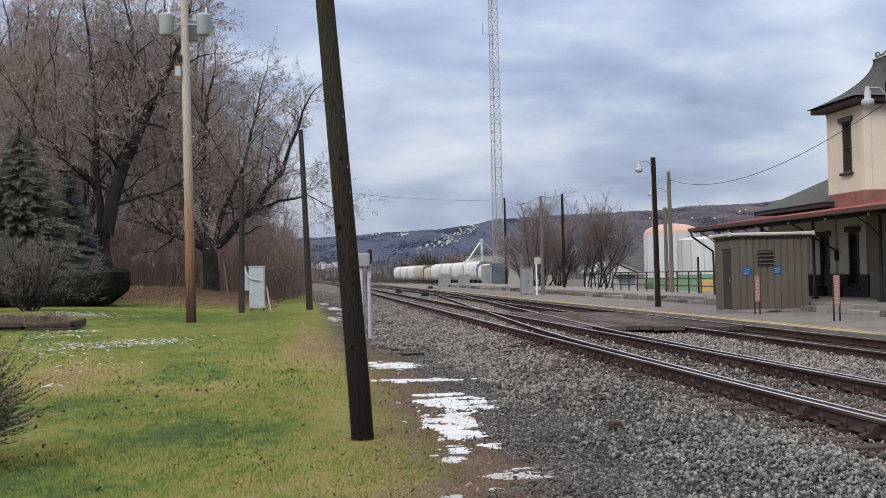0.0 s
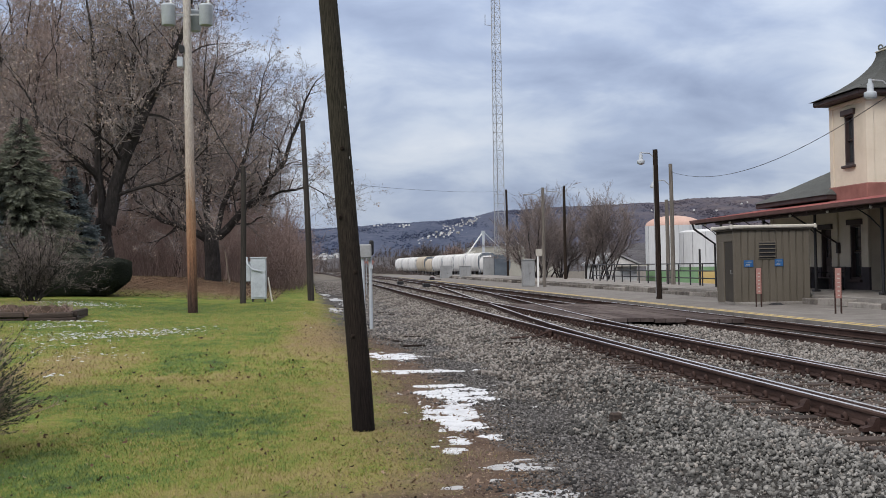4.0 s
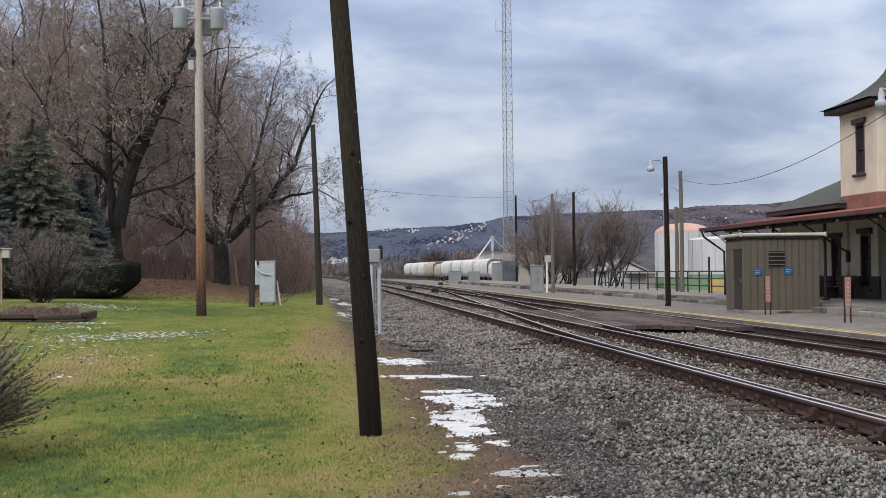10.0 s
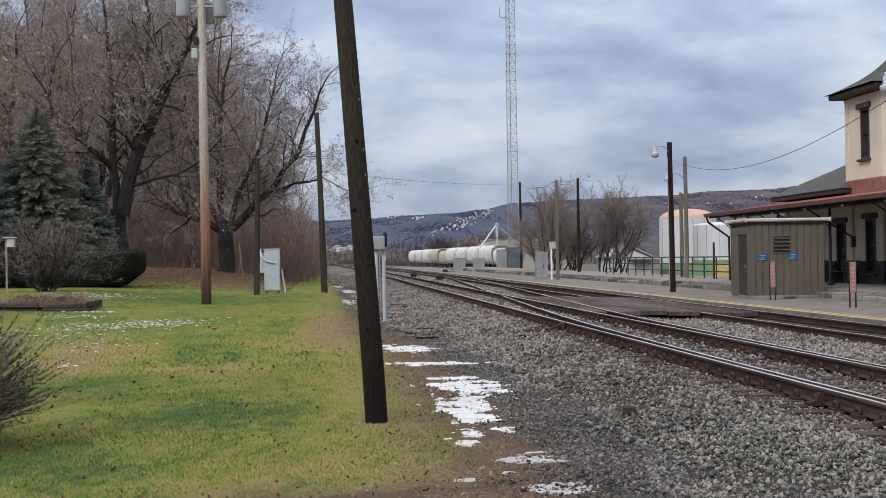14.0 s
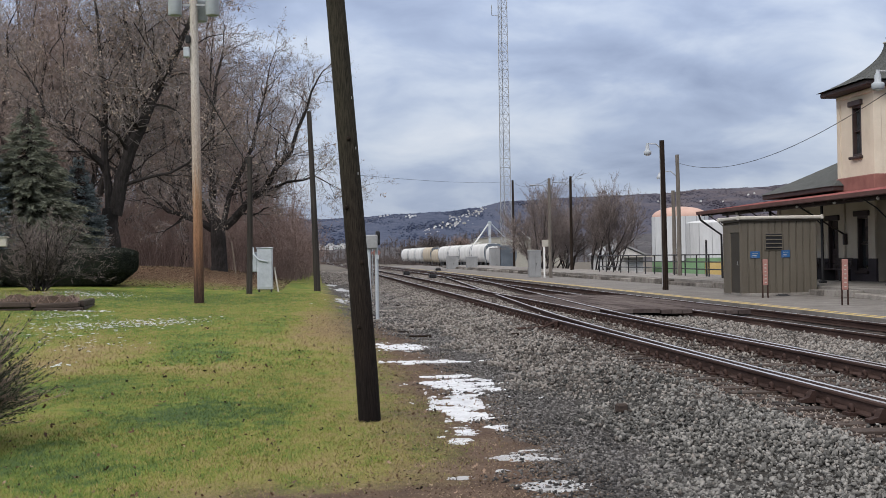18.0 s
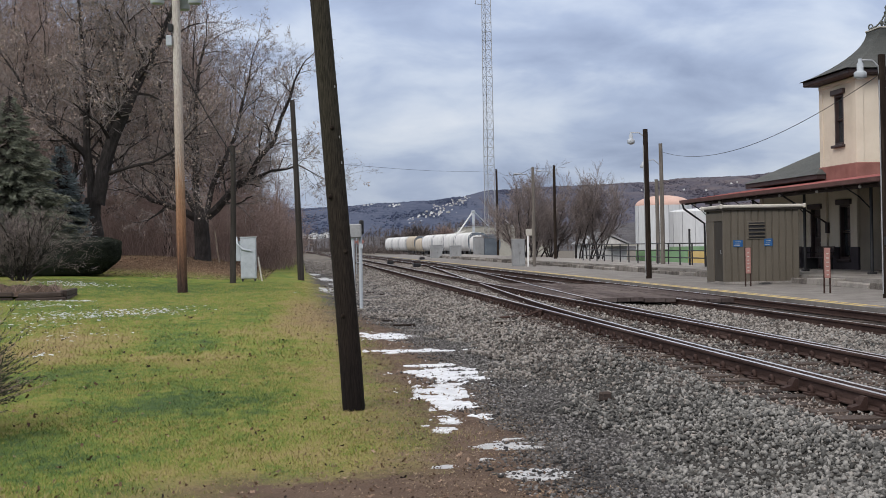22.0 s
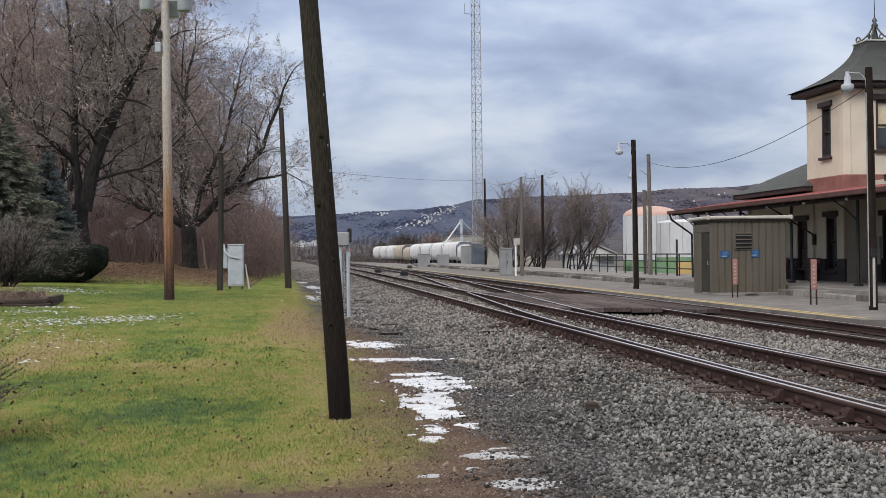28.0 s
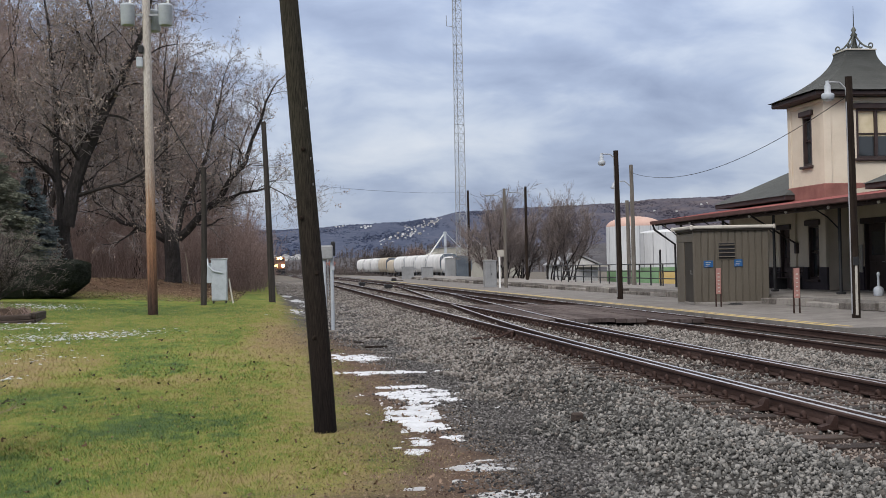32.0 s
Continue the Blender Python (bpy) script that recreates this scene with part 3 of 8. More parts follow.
    col = mix(mth("MULTIPLY", step(mth("ADD", sp.outputs["Y"], wob), 10.3, 9.5), step(xx, -1.9, -0.4)), col, dirt)
    col = mix(step(xx, 1.7, 2.3), col, damp)
    col = mix(step(xx, 2.5, 3.3), col, shaded_grit)
    col = mix(mth("MULTIPLY", step(xx, 4.1, 4.5), mth("MULTIPLY", step(xx, 7.4, 6.8), 0.92)), col, rusty)
    # further on the lane is bare grey gravel up to the lawn
    col = mix(mth("MULTIPLY", step(yy, 24, 36), step(xx, 0.25, 0.8)), col, damp)
    bank = mth("MULTIPLY", step(yy, 57, 63), step(xx, -1.2, -2.6))
    col = mix(bank, col, litter)
    col = mix(step(yy, 130, 190), col, far)
    t.links.new(col, b.inputs["Base Color"])
    bp = node(t, "ShaderNodeBump", Strength=0.7, Distance=0.03)
    t.links.new(mth("MULTIPLY_ADD", tiny, 0.5, small), bp.inputs["Height"])
    t.links.new(bp.outputs[0], b.inputs["Normal"])
    return m


def axis_steps(spans):
    out = []
    for a, b, s in spans:
        n = max(1, round((b - a) / s))
        out += [a + (b - a) * i / n for i in range(n)]
    return out + [spans[-1][1]]


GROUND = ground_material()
gx = axis_steps([(-3000, -300, 300), (-300, -60, 24), (-60, -14, 2), (-14, -3, 0.6), (-3, 12, 0.22), (12, 30, 1.0), (30, 60, 3), (60, 300, 24), (300, 3000, 300)])
gy = axis_steps([(-400, -30, 60), (-30, 4, 2), (4, 30, 0.22), (30, 80, 0.6), (80, 200, 5), (200, 600, 40), (600, 4000, 300)])
gb = Mb()
gv = []
for y in gy:
    for x in gx:
        z = land(x, y)
        if -14 < x < 12 and 4 < y < 80:
            z += (0.02 * n3(x, y, 0, 0.8) + 0.012 * n3(x, y, 3, 3.0)) * (0.6 if x < 0.8 else 0.15)
        gv.append((x, y, z))
nx = len(gx)
gb.add(gv, [(j * nx + i, j * nx + i + 1, (j + 1) * nx + i + 1, (j + 1) * nx + i) for j in range(len(gy) - 1) for i in range(nx - 1)], True)
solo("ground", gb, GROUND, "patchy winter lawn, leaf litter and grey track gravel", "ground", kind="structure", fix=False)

# ---- railway ----
RAIL_NEAR, RAIL_FAR = 0.45, 0.36
NEAR_X, FAR_X = 5.705, 10.12
HALF = 0.753


def bend(y):
    return 1.4e-4 * max(0.0, y - 180) ** 2


RAIL_SHAPE = ((-0.07, -0.15), (0.07, -0.15), (0.07, -0.137), (0.012, -0.12), (0.010, -0.046), (0.034, -0.036), (0.036, -0.014), (0.025, 0.0), (-0.025, 0.0), (-0.036, -0.014), (-0.034, -0.036), (-0.010, -0.046), (-0.012, -0.12), (-0.07, -0.137))


def rail_mesh(path):
    """path: places of the rail's running surface; head faces take the second material."""
    mb = Mb()
    k = len(RAIL_SHAPE)
    vs = []
    for i, p in enumerate(path):
        a, c = path[max(i - 1, 0)], path[min(i + 1, len(path) - 1)]
        d = Vector((c[0] - a[0], c[1] - a[1], 0)).normalized()
        for u, w in RAIL_SHAPE:
            vs.append((p[0] + u * d.y, p[1] - u * d.x, p[2] + w))
    fs = [(i * k + j, i * k + (j + 1) % k, (i + 1) * k + (j + 1) % k, (i + 1) * k + j) for i in range(len(path) - 1) for j in range(k)]
    mb.add(vs, fs)
    mb.mi = [1 if j % k == 7 else 0 for j in range(len(fs))]
    return mb


def along(y0, y1, fn, z):
    ys = axis_steps([(y0, min(y1, 60), 3.0)] if y1 <= 60 else [(y0, 60, 3.0), (60, y1, 12.0)])
    return [(fn(y), y, z) for y in ys]


def track(name, label, x0, z, y0, y1, head, shift=bend):
    ob = thing(name, label, "railway track", kind="structure")
    for s in (-1, 1):
        part("rail", rail_mesh(along(y0, y1, lambda y: x0 + s * HALF - shift(y), z)), [RUST, head], ob, "rust-brown rail with a bright worn head")
    return ob


track_near = track("track_1", "straight main line with bright worn rails on ballast", NEAR_X, RAIL_NEAR, -20, 1000, SHINE)
track_far = track("track_2", "platform line with bright worn rails on ballast", FAR_X, RAIL_FAR, -20, 1000, SHINE)
track("track_3", "rusty storage siding under parked hopper cars", 38.7, -1.0, 244, 560, DULL, lambda y: 0.0574 * (y - 250))

lead = track("track_5", "dull yard lead curving away to the storage siding", 0.0, 0.20, 112, 250, DULL, lambda y: -(FAR_X + (38.7 - FAR_X) * S((y - 95) / 175) * 0.98))


def cross_x(y):
    """Sideways shift of the crossover's centre line."""
    a, b = 13.0, 100.0
    k = max(0.0, min(1.0, (y - a) / (b - a)))
    e = 0.18
    if k < e:
        w = k * k / (2 * e)
    elif k > 1 - e:
        w = (1 - e) - (1 - k) ** 2 / (2 * e)
    else:
        w = k - e / 2
    return NEAR_X + (FAR_X - NEAR_X) * w / (1 - e)


def cross_z(y):
    return RAIL_NEAR + (RAIL_FAR - RAIL_NEAR) * max(0.0, min(1.0, (y - 20) / 70))


crossover = thing("track_4", "crossover rails curving from the main line to the platform line", "railway track", kind="structure")
for s in (-1, 1):
    ys = axis_steps([(4, 98, 2.0)])
    # blade tips lie against the stock rails at both ends
    off = [(cross_x(y) + s * HALF + 0.15 * S((34 - y) / 18) - 0.09 * S((y - 84) / 14), y, cross_z(y) - 0.004) for y in ys]
    part("rail", rail_mesh(off), [RUST, SHINE], crossover, "switch rail with a bright worn head")

# ---- platform ----
pb = Mb()
pb.prism([(11.62, 24.2), (17.5, 24.2), (17.5, 210.0), (11.62, 210.0)], 2, -0.2, 0.36)
solo("platform", pb, ASPHALT, "worn grey asphalt platform level with the rails", "platform", kind="structure")
yl = Mb()
yl.box((11.72, 95, 0.364), (0.09, 140, 0.008))
yl2 = Mb()
yl2.box((11.97, 74.7, 0.364), (0.06, 100, 0.008))
stripe = thing("platform_stripe", "worn yellow safety lines along the platform edge", "painted line", kind="structure")
part("wide_line", yl, YELLOW, stripe)
part("narrow_line", yl2, YELLOW, stripe)

# raised concrete strip that carries the station and the fence
rb = Mb()
rb.prism([(16.15, 18.0), (20.6, 18.0), (20.6, 160.0), (16.15, 160.0)], 2, -0.1, 0.62)
raised = solo("raised_platform", rb, CONCRETE, "cracked raised concrete platform in front of the station", "platform", kind="structure")

# ---- station ----
WX = 20.3


def hole_wall(mb, x, th, y0, y1, z0, z1, holes):
    """One solid wall along y at x with openings (ya, yb, za, zb) right through it."""
    ys = sorted({y0, y1, *[v for h in holes for v in h[:2]]})
    zs = sorted({z0, z1, *[min(max(v, z0), z1) for h in holes for v in h[2:]]})
    ny, nz = len(ys), len(zs)

    def full(j, k):
        if not (0 <= j < ny - 1 and 0 <= k < nz - 1):
            return False
        cy, cz = (ys[j] + ys[j + 1]) / 2, (zs[k] + zs[k + 1]) / 2
        return not any(h[0] < cy < h[1] and h[2] < cz < h[3] for h in holes)

    def at(j, k, s):
        return (j * nz + k) * 2 + s
    vs = [(x + th * s, y, z) for y in ys for z in zs for s in (0, 1)]
    fs = []
    for j in range(ny - 1):
        for k in range(nz - 1):
            if not full(j, k):
                continue
            for s in (0, 1):
                fs.append((at(j, k, s), at(j + 1, k, s), at(j + 1, k + 1, s), at(j, k + 1, s)))
            for dj, dk, p, q in ((-1, 0, (j, k), (j, k + 1)), (1, 0, (j + 1, k), (j + 1, k + 1)), (0, -1, (j, k), (j + 1, k)), (0, 1, (j, k + 1), (j + 1, k + 1))):
                if not full(j + dj, k + dk):
                    fs.append((at(*p, 0), at(*q, 0), at(*q, 1), at(*p, 1)))
    used = sorted({i for fc in fs for i in fc})
    re = {k: n for n, k in enumerate(used)}
    mb.add([vs[i] for i in used], [tuple(re[i] for i in fc) for fc in fs])


def sash_window(parent, m, w, h, blinds=False, cols=1):
    """Window with frame, lintel and sill in its own space: x across, y into the wall, z up from the opening's foot."""
    t = 0.09
    ring = [(-w / 2, 0), (w / 2, 0), (w / 2, h), (-w / 2, h), (-w / 2 + t, t), (w / 2 - t, t), (w / 2 - t, h - t), (-w / 2 + t, h - t)]
    fr = Mb()
    fv = [(x, -0.06, z) for x, z in ring] + [(x, 0.10, z) for x, z in ring]
    ff = []
    for k in range(4):
        k2 = (k + 1) % 4
        ff += [(k, k2, 4 + k2, 4 + k), (8 + k, 12 + k, 12 + k2, 8 + k2), (k, 8 + k, 8 + k2, k2), (4 + k, 4 + k2, 12 + k2, 12 + k)]
    fr.add(fv, ff)
    win = part("window", fr, DARK_TRIM, parent, "tall sash window with dark brown frame", m)
    part("meeting_rail", Mb().box((0, 0.05, h * 0.5), (w - 2 * t, 0.08, 0.06), 0.008), DARK_TRIM, win)
    for i in range(1, cols):
        part("mullion", Mb().box((-w / 2 + w * i / cols, 0.03, h / 2), (0.11, 0.14, h - 2 * t), 0.008), DARK_TRIM, win)
    li = Mb().box((0, -0.06, h + 0.09), (w + 0.3, 0.24, 0.2), 0.02)
    part("lintel", li, DARK_TRIM, win)
    si = Mb().box((0, -0.07, -0.05), (w + 0.2, 0.26, 0.1), 0.02)
    part("sill", si, DARK_TRIM, win)
    pw = (w - 2 * t) / cols
    for i in range(cols):
        xc = -w / 2 + t + pw * (i + 0.5)
        for j in range(2):
            part("pane", Mb().box((xc, 0.08, h * (0.27 + 0.47 * j)), (pw - 0.02, 0.012, h * 0.42)), PANE, win)
        if blinds:
            part("blind", Mb().box((xc, 0.068, h * 0.70), (pw - 0.05, 0.008, h * 0.5)), BLIND, win, "half-drawn cream blind")
    return win


station = thing("station", "cream stucco railway station with plum wainscot and corner tower", "station building", m=pose(0, 0, 0))
FACE_W = pose(0, 0, 0, 0, 0, -90)
lower = [(47.0, 48.0, 0.62, 2.95), (44.35, 45.3, 1.0, 3.05), (50.3, 51.2, 1.2, 3.05)]
wb, pl = Mb(), Mb()
hole_wall(wb, WX, 0.35, 43.66, 53.4, 1.46, 3.94, lower)
hole_wall(pl, WX - 0.03, 0.38, 43.66, 53.4, 0.5, 1.46, lower)
part("wall", wb, CREAM, station, "cream stucco wall")
part("wainscot", pl, WAINSCOT, station, "dark plum wainscot")
back_wall = Mb()
back_wall.box((25.3, 53.2, 2.3), (9.3, 0.35, 3.9))
part("wall", back_wall, CREAM, station)
sw, sp2 = Mb(), Mb()
south_holes = [(41.0, 42.6, 0.62, 3.0), (37.6, 39.0, 1.1, 3.0), (33.0, 34.5, 1.1, 3.0), (29.0, 30.5, 0.62, 3.0)]
hole_wall(sw, WX + 0.9, 0.35, 20.0, 43.6, 1.46, 4.3, south_holes)
hole_wall(sp2, WX + 0.87, 0.38, 20.0, 43.6, 0.5, 1.46, south_holes)
part("wall", sw, CREAM, station)
part("wainscot", sp2, WAINSCOT, station)
ret = Mb()
ret.box((20.8, 43.74, 2.25), (0.9, 0.2, 3.5))
part("wall", ret, CREAM, station)
part("wall", Mb().box((25.3, 20.0, 2.3), (8.5, 0.35, 3.9)), CREAM, station)
part("wall", Mb().box((29.5, 36.6, 2.3), (0.35, 33, 3.9)), CREAM, station)
part("floor", Mb().box((25.2, 36.6, 0.55), (9.6, 33, 0.1)), CONCRETE, station)
for y, z, w, h in ((44.82, 1.0, 0.95, 2.05), (50.75, 1.2, 0.9, 1.85)):
    sash_window(station, pose(WX + 0.08, y, z) @ FACE_W, w, h)
for y, z, w, h in ((38.3, 1.1, 1.4, 1.9), (33.75, 1.1, 1.5, 1.9)):
    sash_window(station, pose(WX + 0.98, y, z) @ FACE_W, w, h, cols=2)


def panel_door(parent, m, w, h):
    d = Mb()
    d.box((0, 0.1, h / 2), (w - 0.16, 0.05, h), 0.005)
    for x in (-w / 4, w / 4):
        d.box((x, 0.07, h * 0.25), (w * 0.32, 0.03, h * 0.36), 0.01)
    door = part("door", d, DARK_TRIM, parent, "dark brown panelled door", m)
    fr = Mb()
    for x in (-w / 2 + 0.04, w / 2 - 0.04):
        fr.box((x, 0.04, h / 2), (0.08, 0.2, h), 0.01)
    fr.box((0, -0.05, h + 0.1), (w + 0.3, 0.22, 0.2), 0.02)
    part("door_frame", fr, DARK_TRIM, door)
    part("pane", Mb().box((0, 0.068, h * 0.7), (w * 0.6, 0.01, h * 0.36)), PANE, door)
    part("door_handle", Mb().tube([(w * 0.33, 0.06, 1.0), (w * 0.33, 0.02, 1.0), (w * 0.22, 0.02, 1.0)], 0.012, 6), GALV, door)


panel_door(station, pose(WX + 0.08, 47.5, 0.62) @ FACE_W, 1.0, 2.33)
panel_door(station, pose(WX + 0.98, 41.8, 0.62) @ FACE_W, 1.6, 2.38)
panel_door(station, pose(WX + 0.98, 29.75, 0.62) @ FACE_W, 1.5, 2.38)
# pilasters beside the tower front
for y in (43.72, 46.4, 48.6, 53.1):
    part("pilaster", Mb().box((WX - 0.05, y, 2.68), (0.09, 0.28, 2.44), 0.01), CREAM, station)

# tower over the platform front
TW, TD, TY = 4.05, 3.16, 43.68
tw = Mb()
hole_wall(tw, WX, 0.3, TY, TY + TD, 4.5, 7.72, [(44.75, 45.55, 5.3, 7.2)])
part("tower_wall", tw, CREAM, station, "cream stucco tower wall")
for x0, x1, z0, z1 in ((WX + 0.3, 21.55, 4.5, 7.72), (23.15, WX + TW, 4.5, 7.72), (21.55, 23.15, 4.5, 5.45), (21.55, 23.15, 7.3, 7.72)):
    part("tower_wall", Mb().box(((x0 + x1) / 2, TY + 0.15, (z0 + z1) / 2), (x1 - x0, 0.3, z1 - z0)), CREAM, station)
part("tower_wall", Mb().box((WX + TW - 0.15, TY + TD / 2 + 0.1, 6.15), (0.3, TD - 0.5, 3.1)), CREAM, station)
part("tower_wall", Mb().box((WX + TW / 2, TY + TD - 0.15, 6.15), (TW - 0.62, 0.3, 3.1)), CREAM, station)
for x, y in ((WX - 0.02, TY - 0.02), (WX - 0.02, TY + TD - 0.25), (WX + TW - 0.25, TY - 0.02)):
    part("corner_board", Mb().box((x + 0.13, y + 0.13, 6.11), (0.3, 0.3, 3.16), 0.01), CREAM, station)
sash_window(station, pose(WX + 0.06, 45.15, 5.3) @ FACE_W, 0.8, 1.9)
sash_window(station, pose(22.35, TY + 0.06, 5.45), 1.6, 1.85, True, 2)
part("tower_base", Mb().box((WX + TW / 2, TY + TD / 2, 4.25), (TW + 0.16, TD + 0.16, 0.6), 0.03), BRICK_RED, station, "dull red painted tower base")
part("frieze", Mb().box((WX + TW / 2, TY + TD / 2, 7.62), (TW + 0.1, TD + 0.1, 0.16), 0.02), CREAM, station)
part("eave_board", Mb().box((WX + TW / 2, TY + TD / 2, 7.83), (TW + 1.0, TD + 1.0, 0.2), 0.04), DARK_TRIM, station, "dark boxed eave")
# flared roof in rows of shingles
tr = Mb()
cx, cy = WX + TW / 2, TY + TD / 2
rows = 22
prof = []
for i in range(rows + 1):
    k = i / rows
    prof.append((TW / 2 + 0.62 - (TW / 2 + 0.62 - 0.58) * (1 - (1 - k) ** 1.75), 7.93 + 1.72 * k ** 1.12))
for i in range(rows):
    (r0, z0), (r1, z1) = prof[i], prof[i + 1]
    for a in range(4):
        g0, g1 = (TD - TW) / 2 * (1 - i / rows), (TD - TW) / 2 * (1 - (i + 1) / rows)
        if a % 2 == 0:
            q = ((-r0, -r0 - g0, z0), (r0, -r0 - g0, z0), (r1, -r1 - g1 + 0.005, z1), (-r1, -r1 - g1 + 0.005, z1))
        else:
            q = ((-r0 - g0, -r0, z0), (r0 + g0, -r0, z0), (r1 + g1, -r1 + 0.005, z1), (-r1 - g1, -r1 + 0.005, z1))
        q = [pose(cx, cy, 0, 0, 0, 90 * a) @ Vector(p) for p in q]
        tr.add(q, [(0, 1, 2, 3)])
part("tower_roof", tr, SLATE, station, "flared grey green shingle roof", fix=False)
part("roof_cap", Mb().box((cx, cy, 9.67), (1.22, 1.22, 0.06), 0.01), PALE_TRIM, station)
# iron cresting with scrolls and a lightning spike
cr = Mb()
for a in range(4):
    m = pose(cx, cy, 9.70, 0, 0, 90 * a + 45) @ Matrix.Diagonal((0.72, 0.72, 0.9, 1))
    arm = [(0.85 * (1 - k) + 0.05, 0, 0.10 + 0.62 * k ** 2.2) for k in [i / 8 for i in range(9)]]
    cr.tube([m @ Vector(p) for p in arm], [0.035] * 8 + [0.05], 6)
    curl = [(0.88 + 0.11 * math.cos(b), 0, 0.16 + 0.11 * math.sin(b)) for b in [4.0 + 0.6 * i for i in range(10)]]
    cr.tube([m @ Vector(p) for p in curl], 0.03, 6)
    curl = [(0.36 + 0.1 * math.cos(b), 0, 0.2 + 0.1 * math.sin(b)) for b in [1.0 + 0.6 * i for i in range(9)]]
    cr.tube([m @ Vector(p) for p in curl], 0.026, 6)
cr.lathe((cx, cy, 9.70), [(0.05, 0.0), (0.05, 0.55), (0.14, 0.62), (0.06, 0.72), (0.1, 0.82), (0.02, 0.95)], 10)
part("cresting", cr, DARK_IRON, station, "scrolled iron roof cresting")
part("spike", Mb().tube([(cx, cy, 10.6), (cx, cy, 11.45)], [0.022, 0.008], 6), BLACK, station)


def hip_roof(x0, x1, y0, y1, z, pitch, n=20):
    mb = Mb()
    r = min(x1 - x0, y1 - y0) / 2
    for i in range(n):
        a, b = r * i / n, r * (i + 1) / n
        za, zb = z + pitch * a, z + pitch * b
        A = [(x0 + a, y0 + a), (x1 - a, y0 + a), (x1 - a, y1 - a), (x0 + a, y1 - a)]
        B = [(x0 + b, y0 + b), (x1 - b, y0 + b), (x1 - b, y1 - b), (x0 + b, y1 - b)]
        for k in range(4):
            k2 = (k + 1) % 4
            mb.add([(*A[k], za), (*A[k2], za), (*B[k2], zb), (*B[k], zb)], [(0, 1, 2, 3)])
    return mb


for y0, y1 in ((46.2, 54.0), (18.0, 39.7)):
    part("roof", hip_roof(19.75, 30.2, y0, y1, 4.26, 0.5), SLATE, station, "grey green hipped shingle roof", fix=False)
    part("fascia", Mb().box((24.97, (y0 + y1) / 2, 4.17), (10.3, y1 - y0 - 0.1, 0.2), 0.02), DARK_TRIM, station)
part("roof", Mb().box((26.2, 43, 4.5), (7.0, 6.5, 0.3)), SLATE, station)

# canopy over the platform
CE, CY0, CY1 = 17.0, 18.0, 54.3
cn = Mb()
ys = axis_steps([(CY0, CY1, 0.62)])
for a, b in zip(ys, ys[1:]):
    cn.add([(CE, a, 3.58), (CE, b, 3.58), (WX - 0.005, b, 4.02), (WX - 0.005, a, 4.02)], [(3, 2, 1, 0)])
    cn.prism([(CE, 3.57), (CE, 3.594), (WX - 0.005, 4.034), (WX - 0.005, 4.01)], 1, b - 0.012, b + 0.012)
part("canopy_roof", cn, RED_ROOF, station, "faded red seamed canopy roof", fix=False)
part("canopy_roof", Mb().prism([(CE, 3.57), (WX + 0.9, 4.13), (WX + 0.9, 4.05), (CE, 3.49)], 1, CY0, 43.6), SOFFIT, station)
part("canopy_soffit", Mb().prism([(CE + 0.1, 3.57), (WX, 3.99), (WX, 3.91), (CE + 0.1, 3.49)], 1, 43.6, CY1 - 0.05), SOFFIT, station, "grey brown boarded soffit")
part("gutter", Mb().prism([(CE - 0.1, 3.46), (CE, 3.44), (CE, 3.60), (CE - 0.12, 3.59)], 1, CY0, CY1), GUTTER, station, "dark maroon gutter")
part("canopy_beam", Mb().box((18.1, (CY0 + CY1) / 2, 3.52), (0.2, CY1 - CY0 - 0.4, 0.26), 0.02), DARK_TRIM, station)
for y in axis_steps([(19.0, 54.0, 1.25)]):
    part("rafter", Mb().prism([(CE + 0.05, 3.38), (CE + 0.05, 3.48), (WX, 3.91), (WX, 3.76)], 1, y - 0.05, y + 0.05), DARK_TRIM, station)
for y in (53.6, 48.4, 43.3, 38.0, 32.7, 27.4, 22.1):
    po = Mb().tube([(18.1, y, 0.62), (18.1, y, 3.42)], 0.055, 8)
    po.box((18.1, y, 0.66), (0.24, 0.24, 0.08), 0.02)
    post = part("canopy_post", po, BLACK, station, "slim black iron post")
    part("bracket", Mb().tube([(18.1, y, 2.7), (17.7, y, 3.1), (17.2, y, 3.42)], 0.022, 6), BLACK, post)
for y in (46.2, 49.6, 53.3):
    part("knee_brace", Mb().tube([(WX - 0.05, y, 2.35), (18.2, y, 3.6)], 0.035, 6), DARK_TRIM, station, "long diagonal brace")
    part("brace_foot", Mb().box((WX - 0.08, y, 2.2), (0.14, 0.16, 0.42), 0.02), DARK_TRIM, station)
part("downpipe", Mb().tube([(CE - 0.02, 54.2, 3.48), (17.06, 54.2, 3.22), (18.0, 54.2, 2.55), (18.02, 54.2, 0.62)], 0.05, 8), BLACK, station, "black downpipe")
for y in axis_steps([(21, 54, 3.3)]):
    part("canopy_bulb", Mb().lathe((17.5, y, 3.34), [(0.015, 0), (0.05, 0.02), (0.055, 0.06), (0.03, 0.11)], 8), WHITE, station)
part("notice_board", Mb().box((WX + 0.83, 43.0, 1.75), (0.06, 0.8, 1.0), 0.01), PALE_TRIM, station, "pale notice board")

